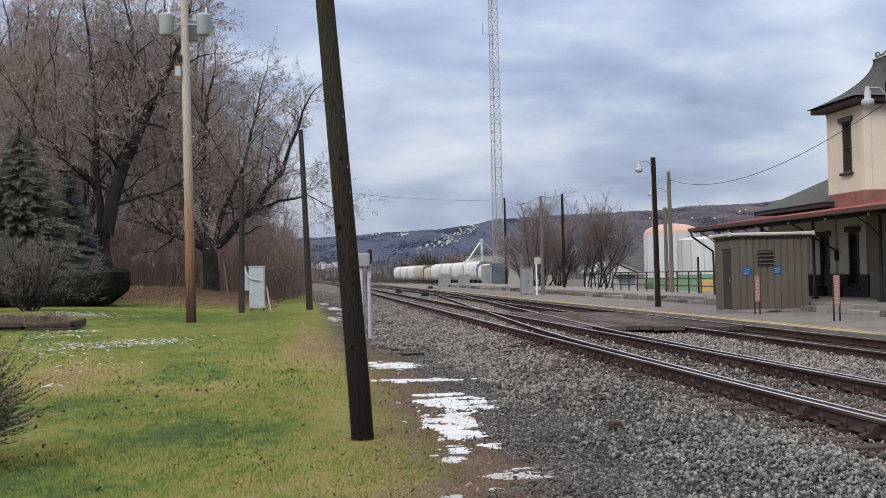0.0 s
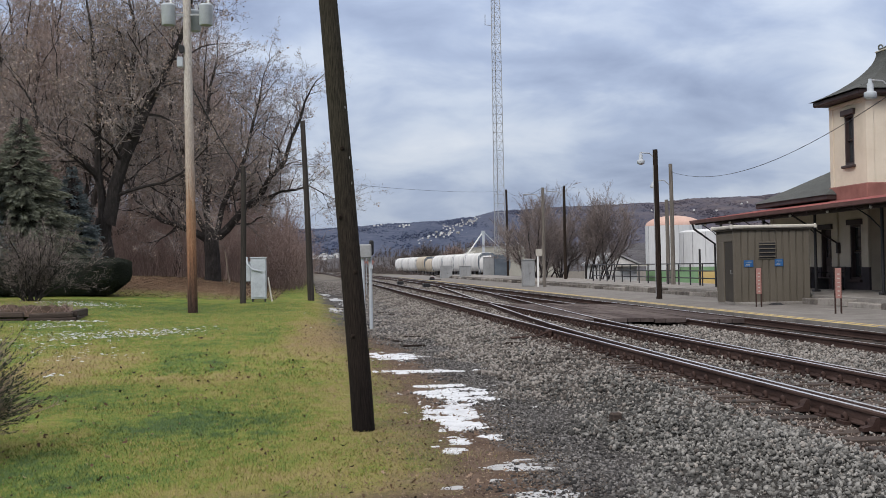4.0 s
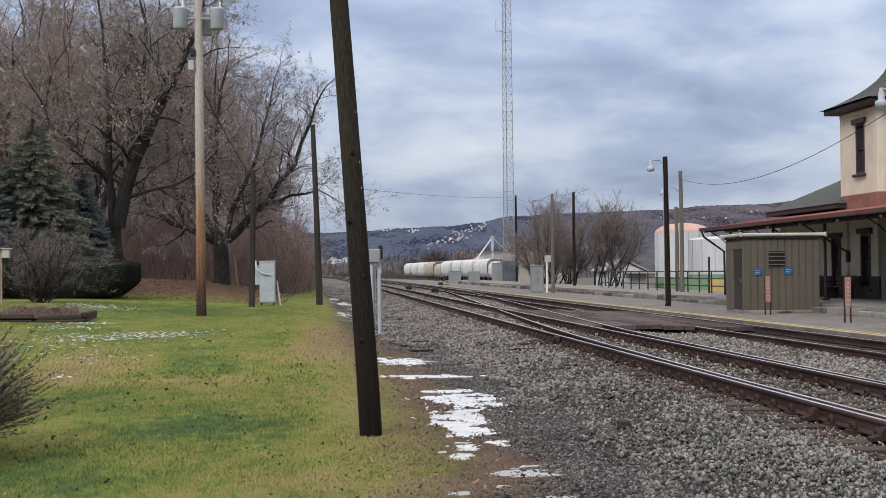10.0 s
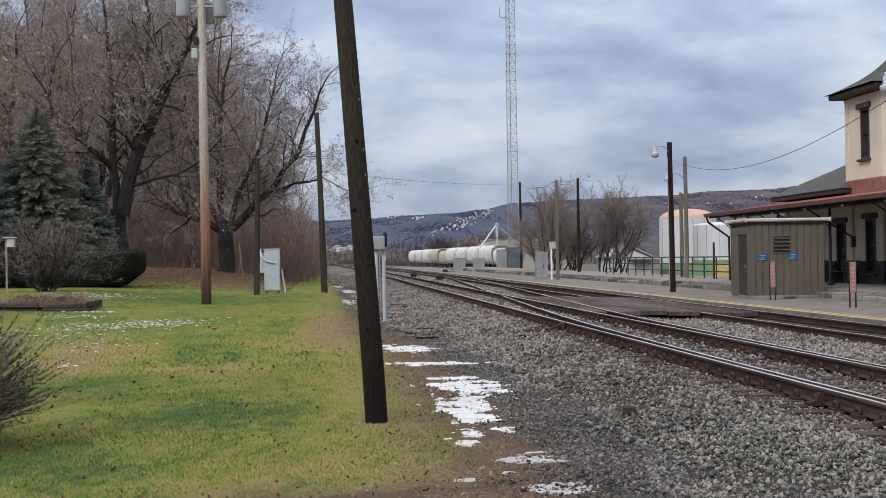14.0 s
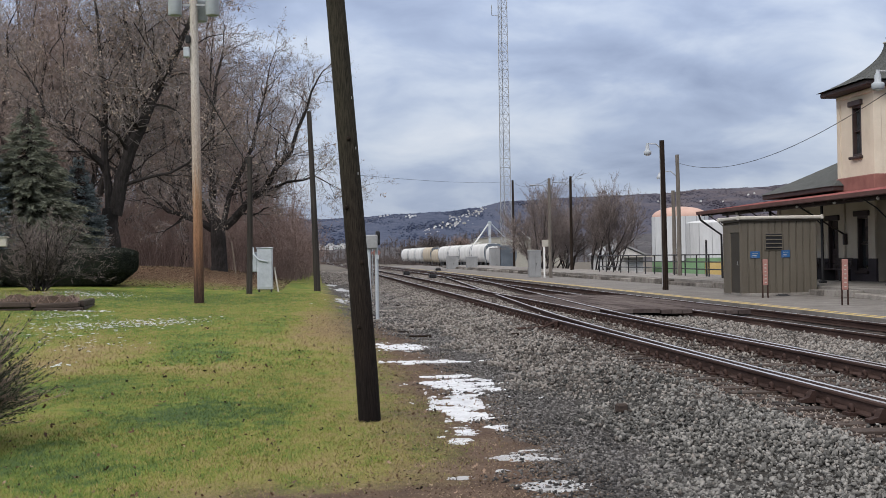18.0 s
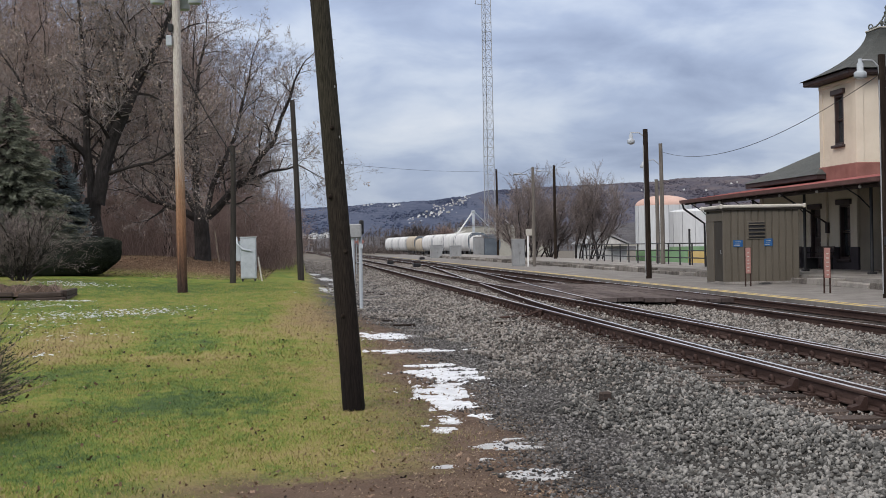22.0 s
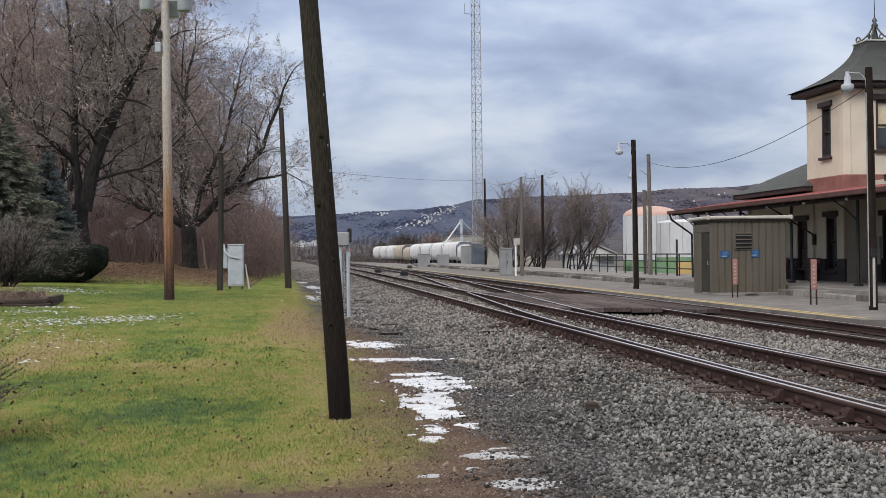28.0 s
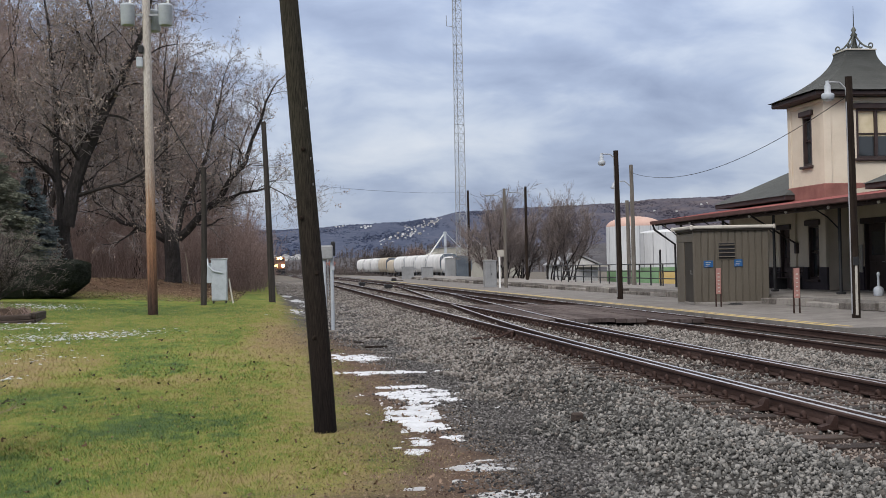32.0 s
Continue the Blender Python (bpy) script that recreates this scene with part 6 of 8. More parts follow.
def juniper():
    """Upswept sprays over a close dark heart, with bare brown twigs standing out."""
    rng = random.Random(12)
    w, g, core = Twigs(), Twigs(), Mb()
    c = Vector((-4.0, 12.5, 0.0))
    nu, nv = 22, 9
    vs = []
    for j in range(nv + 1):
        for i in range(nu):
            a, el = 6.28319 * i / nu, 1.5708 * j / nv
            k = 0.78 * (1 + 0.22 * n3(2 * math.cos(a), 2 * math.sin(a), 2 * el))
            vs.append(c + Vector((math.cos(a) * math.cos(el) * k, math.sin(a) * math.cos(el) * k, math.sin(el) * k * 1.25)))
    core.add(vs, [(j * nu + i, j * nu + (i + 1) % nu, (j + 1) * nu + (i + 1) % nu, (j + 1) * nu + i) for j in range(nv) for i in range(nu)])
    for _ in range(2500):
        a, el = rng.uniform(0, 6.283), rng.uniform(-0.05, 1.45)
        d = Vector((math.cos(a) * math.cos(el), math.sin(a) * math.cos(el), math.sin(el) + 0.1)).normalized()
        L = rng.uniform(0.66, 1.08) * (1.0 + 0.18 * math.sin(3 * a) * math.cos(el))
        p0 = c + Vector((rng.uniform(-0.3, 0.3), rng.uniform(-0.3, 0.3), 0.12)) + d * 0.2
        tip = p0 + d * L + Vector((0, 0, 0.16 * L))
        brown = rng.random() < 0.34
        w.stick([p0, p0.lerp(tip, 0.55) + rnd_dir(rng) * 0.04, tip], 0.006, 0.002)
        for i in range(24 if brown else 52):
            f = rng.uniform(0.45, 1.03)
            p = p0.lerp(tip, f)
            e = (d + Vector((0, 0, 0.35)) + rnd_dir(rng) * 0.7).normalized()
            ln = rng.uniform(0.022, 0.055)
            if brown:
                w.ribbon(p, p + e * ln * 1.4, rnd_dir(rng) * 0.003)
            else:
                g.leaf(p, e, rnd_dir(rng), ln, 0.014)
    ob = thing("juniper_shrub", "dense dark juniper shrub with brown outer twigs", "shrub")
    part("core", core, JUNIPER, ob)
    part("dead_wood", w.make("dead_wood", BRUSHWOOD), None, ob, "brown dead twigs")
    part("foliage", g.make("foliage", JUNIPER), None, ob, "dark green sprays")


def ground_ivy():
    rng = random.Random(13)
    t = Twigs()
    for _ in range(14000):
        a, q = rng.uniform(0, 6.283), math.sqrt(rng.random())
        x, y = -3.95 + 1.0 * q * math.cos(a) - 0.2 * math.sin(a), 11.7 + 1.5 * q * math.sin(a)
        z = land(x, y) + (0.32 * (1 - q ** 2) + 0.03) * rng.random() ** 0.5
        t.leaf(Vector((x, y, z)), (rnd_dir(rng) + Vector((0, 0, 0.3))).normalized(), rnd_dir(rng), rng.uniform(0.02, 0.045), 0.02)
    tagged(new("ground_ivy", t.make("ground_ivy", IVY)), "low dark ivy spreading below the juniper", "ground cover", kind="stuff")


juniper()
ground_ivy()

# bare clumps beyond the platform
rs = random.Random(51)
for seed, x, y, h, k in ((61, 19.0, 104.0, 4.1, 12), (62, 25.2, 108.0, 4.1, 12), (63, 22.1, 111.0, 3.9, 13)):
    stems = [(Vector((rs.uniform(-1.2, 1.2), rs.uniform(-0.8, 0.8), 0)), Vector((rs.uniform(-0.55, 0.55), rs.uniform(-0.3, 0.3), 1)), rs.uniform(0.6, 1.12)) for _ in range(k)]
    bare_tree(seed, "bare many-stemmed scrub tree behind the platform fence", pose(x, y, 0.1), h * 1.12, 0.075, BUSH, stems, "scrub trees", False, SCRUB_TWIG)


def round_tree(seed, label, m, R, H, mat):
    """A far rounded crown: limbs from a short trunk, ending in many twigs on a dome."""
    rng = random.Random(seed)
    w, t = Twigs(), Twigs()
    w.stick([Vector((0, 0, -0.5)), Vector((0, 0, 1.0)), Vector((0, 0, H * 0.4))], 0.4, 0.25, 7)
    for _ in range(170):
        d = rnd_dir(rng)
        d.z = abs(d.z) * 1.1 - 0.12
        k = rng.uniform(0.72, 1.0)
        end = Vector((d.x * R * k, d.y * R * k, H * 0.42 + d.z * H * 0.55 * k))
        a = Vector((0, 0, H * rng.uniform(0.15, 0.4)))
        mid = a.lerp(end, 0.5) + rnd_dir(rng) * 0.3
        w.stick([a, mid, end], 0.10, 0.03)
        for _ in range(26):
            c = mid.lerp(end, rng.uniform(0.0, 1.05))
            e = (d + rnd_dir(rng) * 1.0).normalized()
            t.ribbon(c, c + e * rng.uniform(0.5, 1.3), rnd_dir(rng) * 0.045)
    ob = thing("tree", label, "tree", "far trees", m=m)
    part("trunk", w.make("trunk", BARK), None, ob)
    part("crown", t.make("crown", mat), None, ob)


for seed, x, y, R, H, mat, lab in ((64, 41.0, 432.0, 5.6, 12.5, FAR_TWIG, "distant rounded grey brown bare tree behind the siding"), (65, 50.5, 436.0, 4.6, 11.0, BRUSHWOOD, "distant rounded reddish tree behind the siding"), (66, 33.5, 440.0, 3.6, 8.0, FAR_TWIG, "small distant bare tree beyond the siding"), (67, 58.5, 440.0, 4.2, 9.0, FAR_TWIG, "distant grey bare tree beside the mill")):
    round_tree(seed, lab, pose(x, y, -1.5), R, H, mat)

# planter of old timbers
plr = thing("planter_bed", "low planter bed edged with old dark timbers", "planter", m=pose(-6.6, 36.6, 0.36, 0, 0, 3))
for k in range(2):
    part("timber", Mb().box((-0.72, 0.0, 0.085 + 0.16 * k), (1.36 - 0.16 * k, 0.18, 0.16), 0.03), TIE, plr, m=pose(0, 0.02 * k, 0, 1.5, -1.5 * k, 1.2))
    part("timber", Mb().box((-2.12, 0.0, 0.085 + 0.16 * k), (1.30, 0.18, 0.16), 0.03), TIE, plr, m=pose(0, -0.03, 0, -2, 0.8 * k, -1.0))
    part("timber", Mb().box((-0.1, 1.35, 0.09 + 0.17 * k), (0.18, 2.45, 0.165), 0.015), TIE, plr)
part("timber", Mb().box((-2.9, -0.25, 0.12), (0.5, 0.2, 0.2), 0.02, 25), TIE, plr)
mound = Mb()
mv = []
for j in range(11):
    for i in range(15):
        u, v = i / 14, j / 10
        edge = min(u, 1 - u, v, 1 - v)
        mv.append((-2.85 + 2.7 * u, 0.1 + 2.4 * v, 0.2 + 0.22 * S(edge * 5) * (1 + n3(i * 0.7, j * 0.7, 2)) + 0.05 * n3(i, j, 5)))
mound.add(mv, [(j * 15 + i, j * 15 + i + 1, (j + 1) * 15 + i + 1, (j + 1) * 15 + i) for j in range(10) for i in range(14)])
part("soil", mound, EARTH, plr, "brown mulch and leaves heaped in the bed", fix=False)
stalk, rk = Twigs(), random.Random(15)
for _ in range(260):
    q = Vector((rk.uniform(-2.8, -0.25), rk.uniform(0.2, 2.3), 0.25))
    e = (Vector((0, 0, 1)) + rnd_dir(rk) * 0.8).normalized()
    stalk.stick([q, q + e * rk.uniform(0.15, 0.5)], 0.008, 0.003)
tagged(part("dead_brush", stalk.make("dead_brush", BRUSHWOOD), None, plr, "dry brown plant stalks"), kind="stuff")

# nest box on a stake
bh = thing("nest_box", "small pale nest box on a thin stake", "nest box", m=pose(-11.5, 47.0, 0.72))
part("stake", Mb().box((0, 0, 1.0), (0.06, 0.06, 2.1)), NEW_POLE, bh)
part("box", Mb().box((0.17, 0, 1.86), (0.26, 0.2, 0.3), 0.01), PALE_TRIM, bh)
part("roof", Mb().box((0.14, 0, 2.05), (0.46, 0.3, 0.04), 0.01, 0), PALE_TRIM, bh)

# ---- beyond the line ----
def hopper_car(label, mat, m):
    """Covered hopper: rounded sides, sloped ends, roof walk, hatches, ladders and two trucks."""
    ob = thing("hopper_car", label, "freight car", "parked hopper cars", m=m)
    L = 14.6
    prof = [(-1.2, 1.25), (-1.52, 2.1), (-1.58, 3.0), (-1.45, 3.75), (-0.9, 4.25), (0.9, 4.25), (1.45, 3.75), (1.58, 3.0), (1.52, 2.1), (1.2, 1.25)]
    n = len(prof)
    body = Mb()
    v2 = []
    for y in (-L / 2 + 0.55, L / 2 - 0.55):
        v2 += [(x, y + (0.9 if y < 0 else -0.9) * max(0, (2.4 - z)) / 1.2, z) for x, z in prof]
    body.add(v2, [(i, i + n, (i + 1) % n + n, (i + 1) % n) for i in range(n)], True)
    body.add(v2, [tuple(range(n)), tuple(range(n, 2 * n))[::-1]])
    bd = part("body", body, mat, ob)
    # end posts coloured dark to paint the shaded gaps between cars
    for y in (-L / 2 + 0.6, L / 2 - 0.6):
        part("gap_shade_post", Mb().prism([(p[0] * 1.02, p[1]) for p in prof], 1, y - 0.12, y + 0.12), BLUE_GREY, bd)
    # outlets are black: the shade under the car is put into their colour
    for k in range(3):
        yc = (k - 1) * L / 3.4
        part("outlet", Mb().prism([(yc - 1.5, 1.3), (yc + 1.5, 1.3), (yc + 0.4, 0.55), (yc - 0.4, 0.55)], 0, -0.9, 0.9), BLACK, ob)
    part("sill", Mb().box((0, 0, 1.12), (0.5, L, 0.3)), BLACK, ob)
    part("roof_walk", Mb().box((0, 0, 4.34), (0.6, L - 1.4, 0.06)), GALV, ob)
    for k in range(8):
        part("hatch", Mb().box((0.0, -5.6 + 1.6 * k, 4.3), (1.5, 0.7, 0.1), 0.03), mat, ob)
    for y in (-L / 2 + 0.25, L / 2 - 0.25):
        lad = Mb()
        for x in (-1.4, -1.0):
            lad.tube([(x, y, 1.2), (x, y, 4.1)], 0.025, 4)
        for i in range(8):
            lad.tube([(-1.4, y, 1.4 + 0.36 * i), (-1.0, y, 1.4 + 0.36 * i)], 0.018, 4)
        part("ladder", lad, mat, ob, fix=False)
        part("coupler", Mb().box((0, y * 1.03, 0.9), (0.25, 0.6, 0.25), 0.03), BLACK, ob)
    for y in (-L / 2 + 2.0, L / 2 - 2.0):
        tk = part("truck", Mb().box((0, y, 0.62), (1.9, 0.5, 0.35), 0.05), BLACK, ob)
        for s in (-1, 1):
            part("side_frame", Mb().box((s * 0.98, y, 0.55), (0.14, 2.2, 0.3), 0.05), BLACK, tk)
            for dy2 in (-0.88, 0.88):
                part("wheel", Mb().lathe((0, 0, 0), [(0.3, -0.06), (0.46, -0.06), (0.46, 0.05), (0.42, 0.07), (0.2, 0.06)], 16), RUST, tk, m=pose(s * 0.753, y + dy2, 0.46, 0, 90, 0))
    return ob



def on_siding(k):
    y = 258.0 + 15.5 * k
    return pose(38.7 - 0.0574 * (y - 250), y, -1.2, 0, 0, 3.28) @ Matrix.Scale(1.14, 4)


h_white = hopper_car("dirty white covered hopper car parked on siding", DIRTY_WHITE, on_siding(0))
h_tan = hopper_car("faded tan covered hopper car parked on siding", TAN_CAR, on_siding(5))
for k in (1, 2, 3, 4, 7, 8, 9):
    copy_thing(h_white, on_siding(k))
copy_thing(h_tan, on_siding(6))

# feed mill behind the siding
mill = thing("mill_building", "white metal-clad mill with a lower wing", "industrial building", m=pose(45.0, 335.0, -1.4) @ Matrix.Diagonal((1.4, 1.4, 0.98, 1)))
part("hall", Mb().prism([(0, 0), (9.5, 0), (9.5, 8.5), (0, 8.1)], 1, 0, 14), MILL, mill)
part("roof", Mb().prism([(-0.2, 8.1), (9.7, 8.5), (9.7, 8.65), (-0.2, 8.25)], 1, -0.2, 14.2), STEEL_GREY, mill)
part("lean_to", Mb().prism([(-2.6, 0), (0, 0), (0, 7.2), (-2.6, 5.4)], 1, 0.2, 13.8), MILL, mill)
part("wing", Mb().prism([(4.0, 0), (13.5, 0), (13.5, 4.6), (4.0, 4.9)], 1, -14, -0.1), MILL, mill)
for i in range(12):
    part("cladding_rib", Mb().box((0.4 + 0.8 * i, -0.03, 6.6), (0.09, 0.06, 3.4)), MILL, mill)
leg = thing("grain_leg", "pale steel grain elevator leg with sloping spouts", "grain elevator", m=pose(44.5, 318.0, -1.4) @ Matrix.Diagonal((1.5, 1.5, 1.2, 1)))
part("shaft", Mb().box((0, 0, 4.8), (0.4, 0.4, 9.6), 0.03), PALE_STEEL, leg)
part("head", Mb().box((0, 0, 9.7), (0.6, 0.6, 0.5), 0.08), PALE_STEEL, leg)
part("spout", Mb().tube([(0, 0, 9.8), (-3.6, 0, 3.6)], 0.13, 8), WHITE, leg, "white sloping spout")
part("spout", Mb().tube([(0, 0, 9.8), (2.6, 0.5, 6.6)], 0.09, 8), PALE_STEEL, leg)
part("spout", Mb().tube([(5.6, 4, 8.6), (7.6, 4, 6.2)], 0.1, 8), WHITE, leg)

# storage tanks below the embankment
def tank(x, y, z, r, h, dome, label, band):
    ob = thing("storage_tank", label, "storage tank", "storage tanks", m=pose(x, y, z))
    part("shell", Mb().lathe((0, 0, band), [(r, 0), (r, h - band)], 48), TANK_WHITE, ob)
    part("skirt", Mb().lathe((0, 0, 0), [(r + 0.01, 0), (r + 0.01, band)], 48), GREEN, ob, "pale green painted base band")
    k = [(r * math.cos(a), (dome) * math.sin(a)) for a in [i * 1.5708 / 8 for i in range(9)]]
    part("dome", Mb().lathe((0, 0, h), [(max(0.02, a), b) for a, b in k], 48), DOME_RED if dome > 0.5 else TANK_WHITE, ob)
    for a in range(0, 360, 24):
        part("seam", Mb().box((r * math.cos(radians(a)), r * math.sin(radians(a)), band + (h - band) / 2), (0.05, 0.05, h - band), 0.0, a), GALV, ob)
    return ob


tank(35.7, 120.0, -2.6, 2.75, 7.9, 1.0, "tall white tank with faded orange dome and green base", 3.6)
tank(35.0, 106.0, -2.6, 2.85, 6.9, 0.3, "squat white tank with green base band", 3.9)
shedw = thing("outbuilding", "small white gabled outbuilding below the fence", "shed", m=pose(31.0, 118.0, -2.6))
part("body", Mb().prism([(-3.4, 0), (0.4, 0), (0.4, 4.2), (-1.6, 5.1), (-3.4, 4.2)], 1, 0, 6), DIRTY_WHITE, shedw)
part("roof", Mb().prism([(-3.7, 4.15), (-1.6, 5.2), (0.7, 4.15), (0.7, 4.3), (-1.6, 5.38), (-3.7, 4.3)], 1, -0.3, 6.3), STEEL_GREY, shedw)
part("gable", Mb().prism([(-1.7, 4.0), (1.4, 4.0), (1.4, 4.15), (-1.7, 4.15)], 1, -1, 0), PALE_TRIM, shedw)
gs = thing("wall_panel", "ochre painted wall panel behind the fence", "wall", m=pose(27.0, 88.0, -2.2))
part("panel", Mb().box((2.2, 0, 1.8), (2.4, 0.2, 3.0)), OCHRE, gs)
part("panel", Mb().box((-0.6, 0.1, 1.8), (3.0, 0.2, 3.0)), GREEN, gs)

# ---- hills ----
# the blue of distance haze is put into these base colours
HILL = paint("winter hillside woods in blue haze", [(0.026, 0.036, 0.07), (0.036, 0.048, 0.088), (0.05, 0.062, 0.102), (0.08, 0.087, 0.122)], 0.009, 0.09, 0.95, bump=0.5, depth=3.0, coord="World", mixing=0.5, rand=0.18, island=True)
CREST = ((-1600, 45), (-700, 55), (-100, 62), (2, 65), (73, 67), (127, 71), (200, 74), (255, 80), (311, 91), (420, 96), (536, 98), (632, 105), (710, 107), (799, 115), (1000, 128), (1500, 140), (2600, 120))


def crest(x):
    for (a, za), (b, zb) in zip(CREST, CREST[1:]):
        if x <= b:
            return za + (zb - za) * S((x - a) / (b - a))
    return CREST[-1][1]


def hill_mesh(y0, y1, x0, x1, top, step, bump):
    mb, rh = Mb(), random.Random(2)
    xs = axis_steps([(x0, x1, step)])
    ks = axis_steps([(0, 1, 0.04)]) + [1.06, 1.3]
    vs = []
    for k in ks:
        for x in xs:
            h = top(x) * (S(k) if k <= 1 else 1 - (k - 1) * 1.5)
            h += bump * n3(x * 0.02, k * 9, 1) * min(1, k * 3) + (0.6 * bump * n3(x * 0.13, 5) + rh.uniform(-0.3, 0.3) * bump) * S((k - 0.85) / 0.12)
            vs.append((x, y0 + (y1 - y0) * k + 40 * n3(x, k * 3, 9, 0.004), h - 2.8))
    n = len(xs)
    mb.add(vs, [(j * n + i, j * n + i + 1, (j + 1) * n + i + 1, (j + 1) * n + i) for j in range(len(ks) - 1) for i in range(n - 1)], True)
    return mb


def brown_flank(m):
    """Bare brown hardwoods on the nearer flank of the ridge, towards the east, with less painted haze."""
    t = m.node_tree
    b = t.nodes["Principled BSDF"]
    old = b.inputs["Base Color"].links[0].from_socket
    geo = t.nodes.new("ShaderNodeNewGeometry")
    sp = t.nodes.new("ShaderNodeSeparateXYZ")
    t.links.new(geo.outputs["Position"], sp.inputs[0])
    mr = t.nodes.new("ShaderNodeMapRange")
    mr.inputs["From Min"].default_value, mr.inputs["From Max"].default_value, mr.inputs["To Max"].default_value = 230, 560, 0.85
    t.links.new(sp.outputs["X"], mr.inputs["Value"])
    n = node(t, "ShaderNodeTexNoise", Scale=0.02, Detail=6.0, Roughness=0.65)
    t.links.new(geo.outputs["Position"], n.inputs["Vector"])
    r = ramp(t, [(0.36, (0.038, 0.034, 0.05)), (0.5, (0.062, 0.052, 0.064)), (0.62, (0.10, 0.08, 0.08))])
    t.links.new(n.outputs["Fac"], r.inputs[0])
    mx = t.nodes.new("ShaderNodeMixRGB")
    t.links.new(mr.outputs[0], mx.inputs[0])
    t.links.new(old, mx.inputs[1])
    t.links.new(r.outputs[0], mx.inputs[2])
    t.links.new(mx.outputs[0], b.inputs["Base Color"])


brown_flank(HILL)
solo("hill_ridge", hill_mesh(1300, 2000, -1600, 2600, crest, 5.0, 3.4), HILL, "long wooded winter ridge tinted with blue haze", "hill", kind="structure", fix=False)
LOW = paint("grey brown bottomland woods", [(0.042, 0.040, 0.045), (0.068, 0.064, 0.07), (0.105, 0.098, 0.102)], 0.03, 0.3, 0.95, bump=0.8, depth=4.0, coord="World", mixing=0.5)
solo("valley_woods", hill_mesh(430, 640, -500, 900, lambda x: 9.5 + 3 * S((x - 30) / 60) + 9 * S((x - 120) / 200), 2.5, 1.8), LOW, "low grey brown woods on the valley floor", "woodland", kind="structure", fix=False)

rngh = random.Random(8)
protos = []
for mt, lab in ((WHITE, "small white house on the wooded hillside"), (DIRTY_WHITE, "small grey house on the wooded hillside"), (PALE_TRIM, "small tan house on the wooded hillside")):
    protos.append((mt, lab))


def far_house(mt, lab, m):
    ob = thing("house", lab, "house", "hillside houses", m=m)
    part("body", Mb().prism([(-1.7, -1.5), (1.7, -1.5), (1.7, 1.2), (0, 2.2), (-1.7, 1.2)], 1, -2, 2), mt, ob)
    part("roof", Mb().prism([(-1.9, 1.1), (0, 2.25), (1.9, 1.1), (1.9, 1.3), (0, 2.45), (-1.9, 1.3)], 1, -2.2, 2.2), STEEL_GREY, ob)
    for x in (-0.8, 0.8):
        part("window", Mb().box((x, -2.02, 0.5), (0.5, 0.1, 0.7)), PANE, ob)
    return ob


made = [far_house(mt, lab, pose(60 + 40 * i, 1500, 20)) for i, (mt, lab) in enumerate(protos)]


def on_hill(x, k):
    return (x, 1300 + 700 * k + 40 * n3(x, k * 3, 9, 0.004), crest(x) * S(k) - 1.6)


for i, ob in enumerate(made):
    ob.matrix_world = pose(*on_hill(180 + 12 * i, 0.6), 0, 0, 20 * i)
for _ in range(85):
    x = rngh.uniform(140, 262)
    k = 0.50 + 0.27 * (x - 145) / 90 + rngh.gauss(0, 0.04)
    if not (138 < x < 300 and 0.45 < k < 0.95):
        continue
    copy_thing(made[rngh.randrange(3)], pose(*on_hill(x, k), 0, 0, rngh.uniform(0, 180)) @ Matrix.Scale(rngh.uniform(0.35, 0.62), 4))
for x, k in ((132, 0.78), (137, 0.76), (142, 0.79), (139, 0.82), (147, 0.80), (98, 0.86), (103, 0.85), (109, 0.87)):
    copy_thing(made[0], pose(*on_hill(x, k), 0, 0, rngh.uniform(0, 60)) @ Matrix.Scale(rngh.uniform(0.5, 0.9), 4))
for _ in range(14):
    x, y = rngh.uniform(-9, 16), rngh.uniform(580, 618)
    z = 9.5 * S((y - 430) / 210) - 2.2
    copy_thing(made[rngh.randrange(2)], pose(x, y, z, 0, 0, rngh.uniform(0, 180)) @ Matrix.Scale(rngh.uniform(0.6, 0.95), 4))
for x in (560, 585, 640, 655, 700, 330, 345, 505):
    copy_thing(made[rngh.randrange(2)], pose(*on_hill(x, 0.72 + rngh.uniform(-0.06, 0.06)), 0, 0, rngh.uniform(0, 180)) @ Matrix.Scale(0.6, 4))
# white buildings by the far end of the line
for x, y, z, s in ((-24, 470, 3.2, 0), (-18, 500, 4.0, 60), (-10, 540, 4.2, 80)):
    copy_thing(made[0], pose(x, y, z, 0, 0, s))

# bare trees over the valley floor
vb, rv = Twigs(), random.Random(21)
for _ in range(900):
    x, k = rv.uniform(-60, 130), rv.uniform(0.1, 1.0)
    y = 430 + 210 * k + 40 * n3(x, k * 3, 9, 0.004)
    z = (9.5 + 3 * S((x - 30) / 60) + 9 * S((x - 120) / 200)) * S(k) - 3.2
    H = rv.uniform(2.5, 5.5)
    q = Vector((x, y, z))
    vb.ribbon(q, q + Vector((rv.uniform(-0.4, 0.4), 0, H)), Vector((0.12, 0, 0)))
    for _ in range(14):
        a = q + Vector((0, 0, H * rv.uniform(0.3, 0.95)))
        vb.ribbon(a, a + (Vector((0, 0, 0.7)) + rnd_dir(rv)).normalized() * H * rv.uniform(0.2, 0.42), rnd_dir(rv) * 0.09)
tagged(new("valley_trees", vb.make("valley_trees", FAR_TWIG)), "distant bare grey trees on the valley floor", "woodland", kind="stuff")

# trees over the ridge, one low clump each
rw = np.random.default_rng(12)
wx, wk = rw.uniform(-60, 800, 14000), np.concatenate([rw.uniform(0.1, 1.0, 12000), rw.uniform(0.93, 1.01, 2000)])
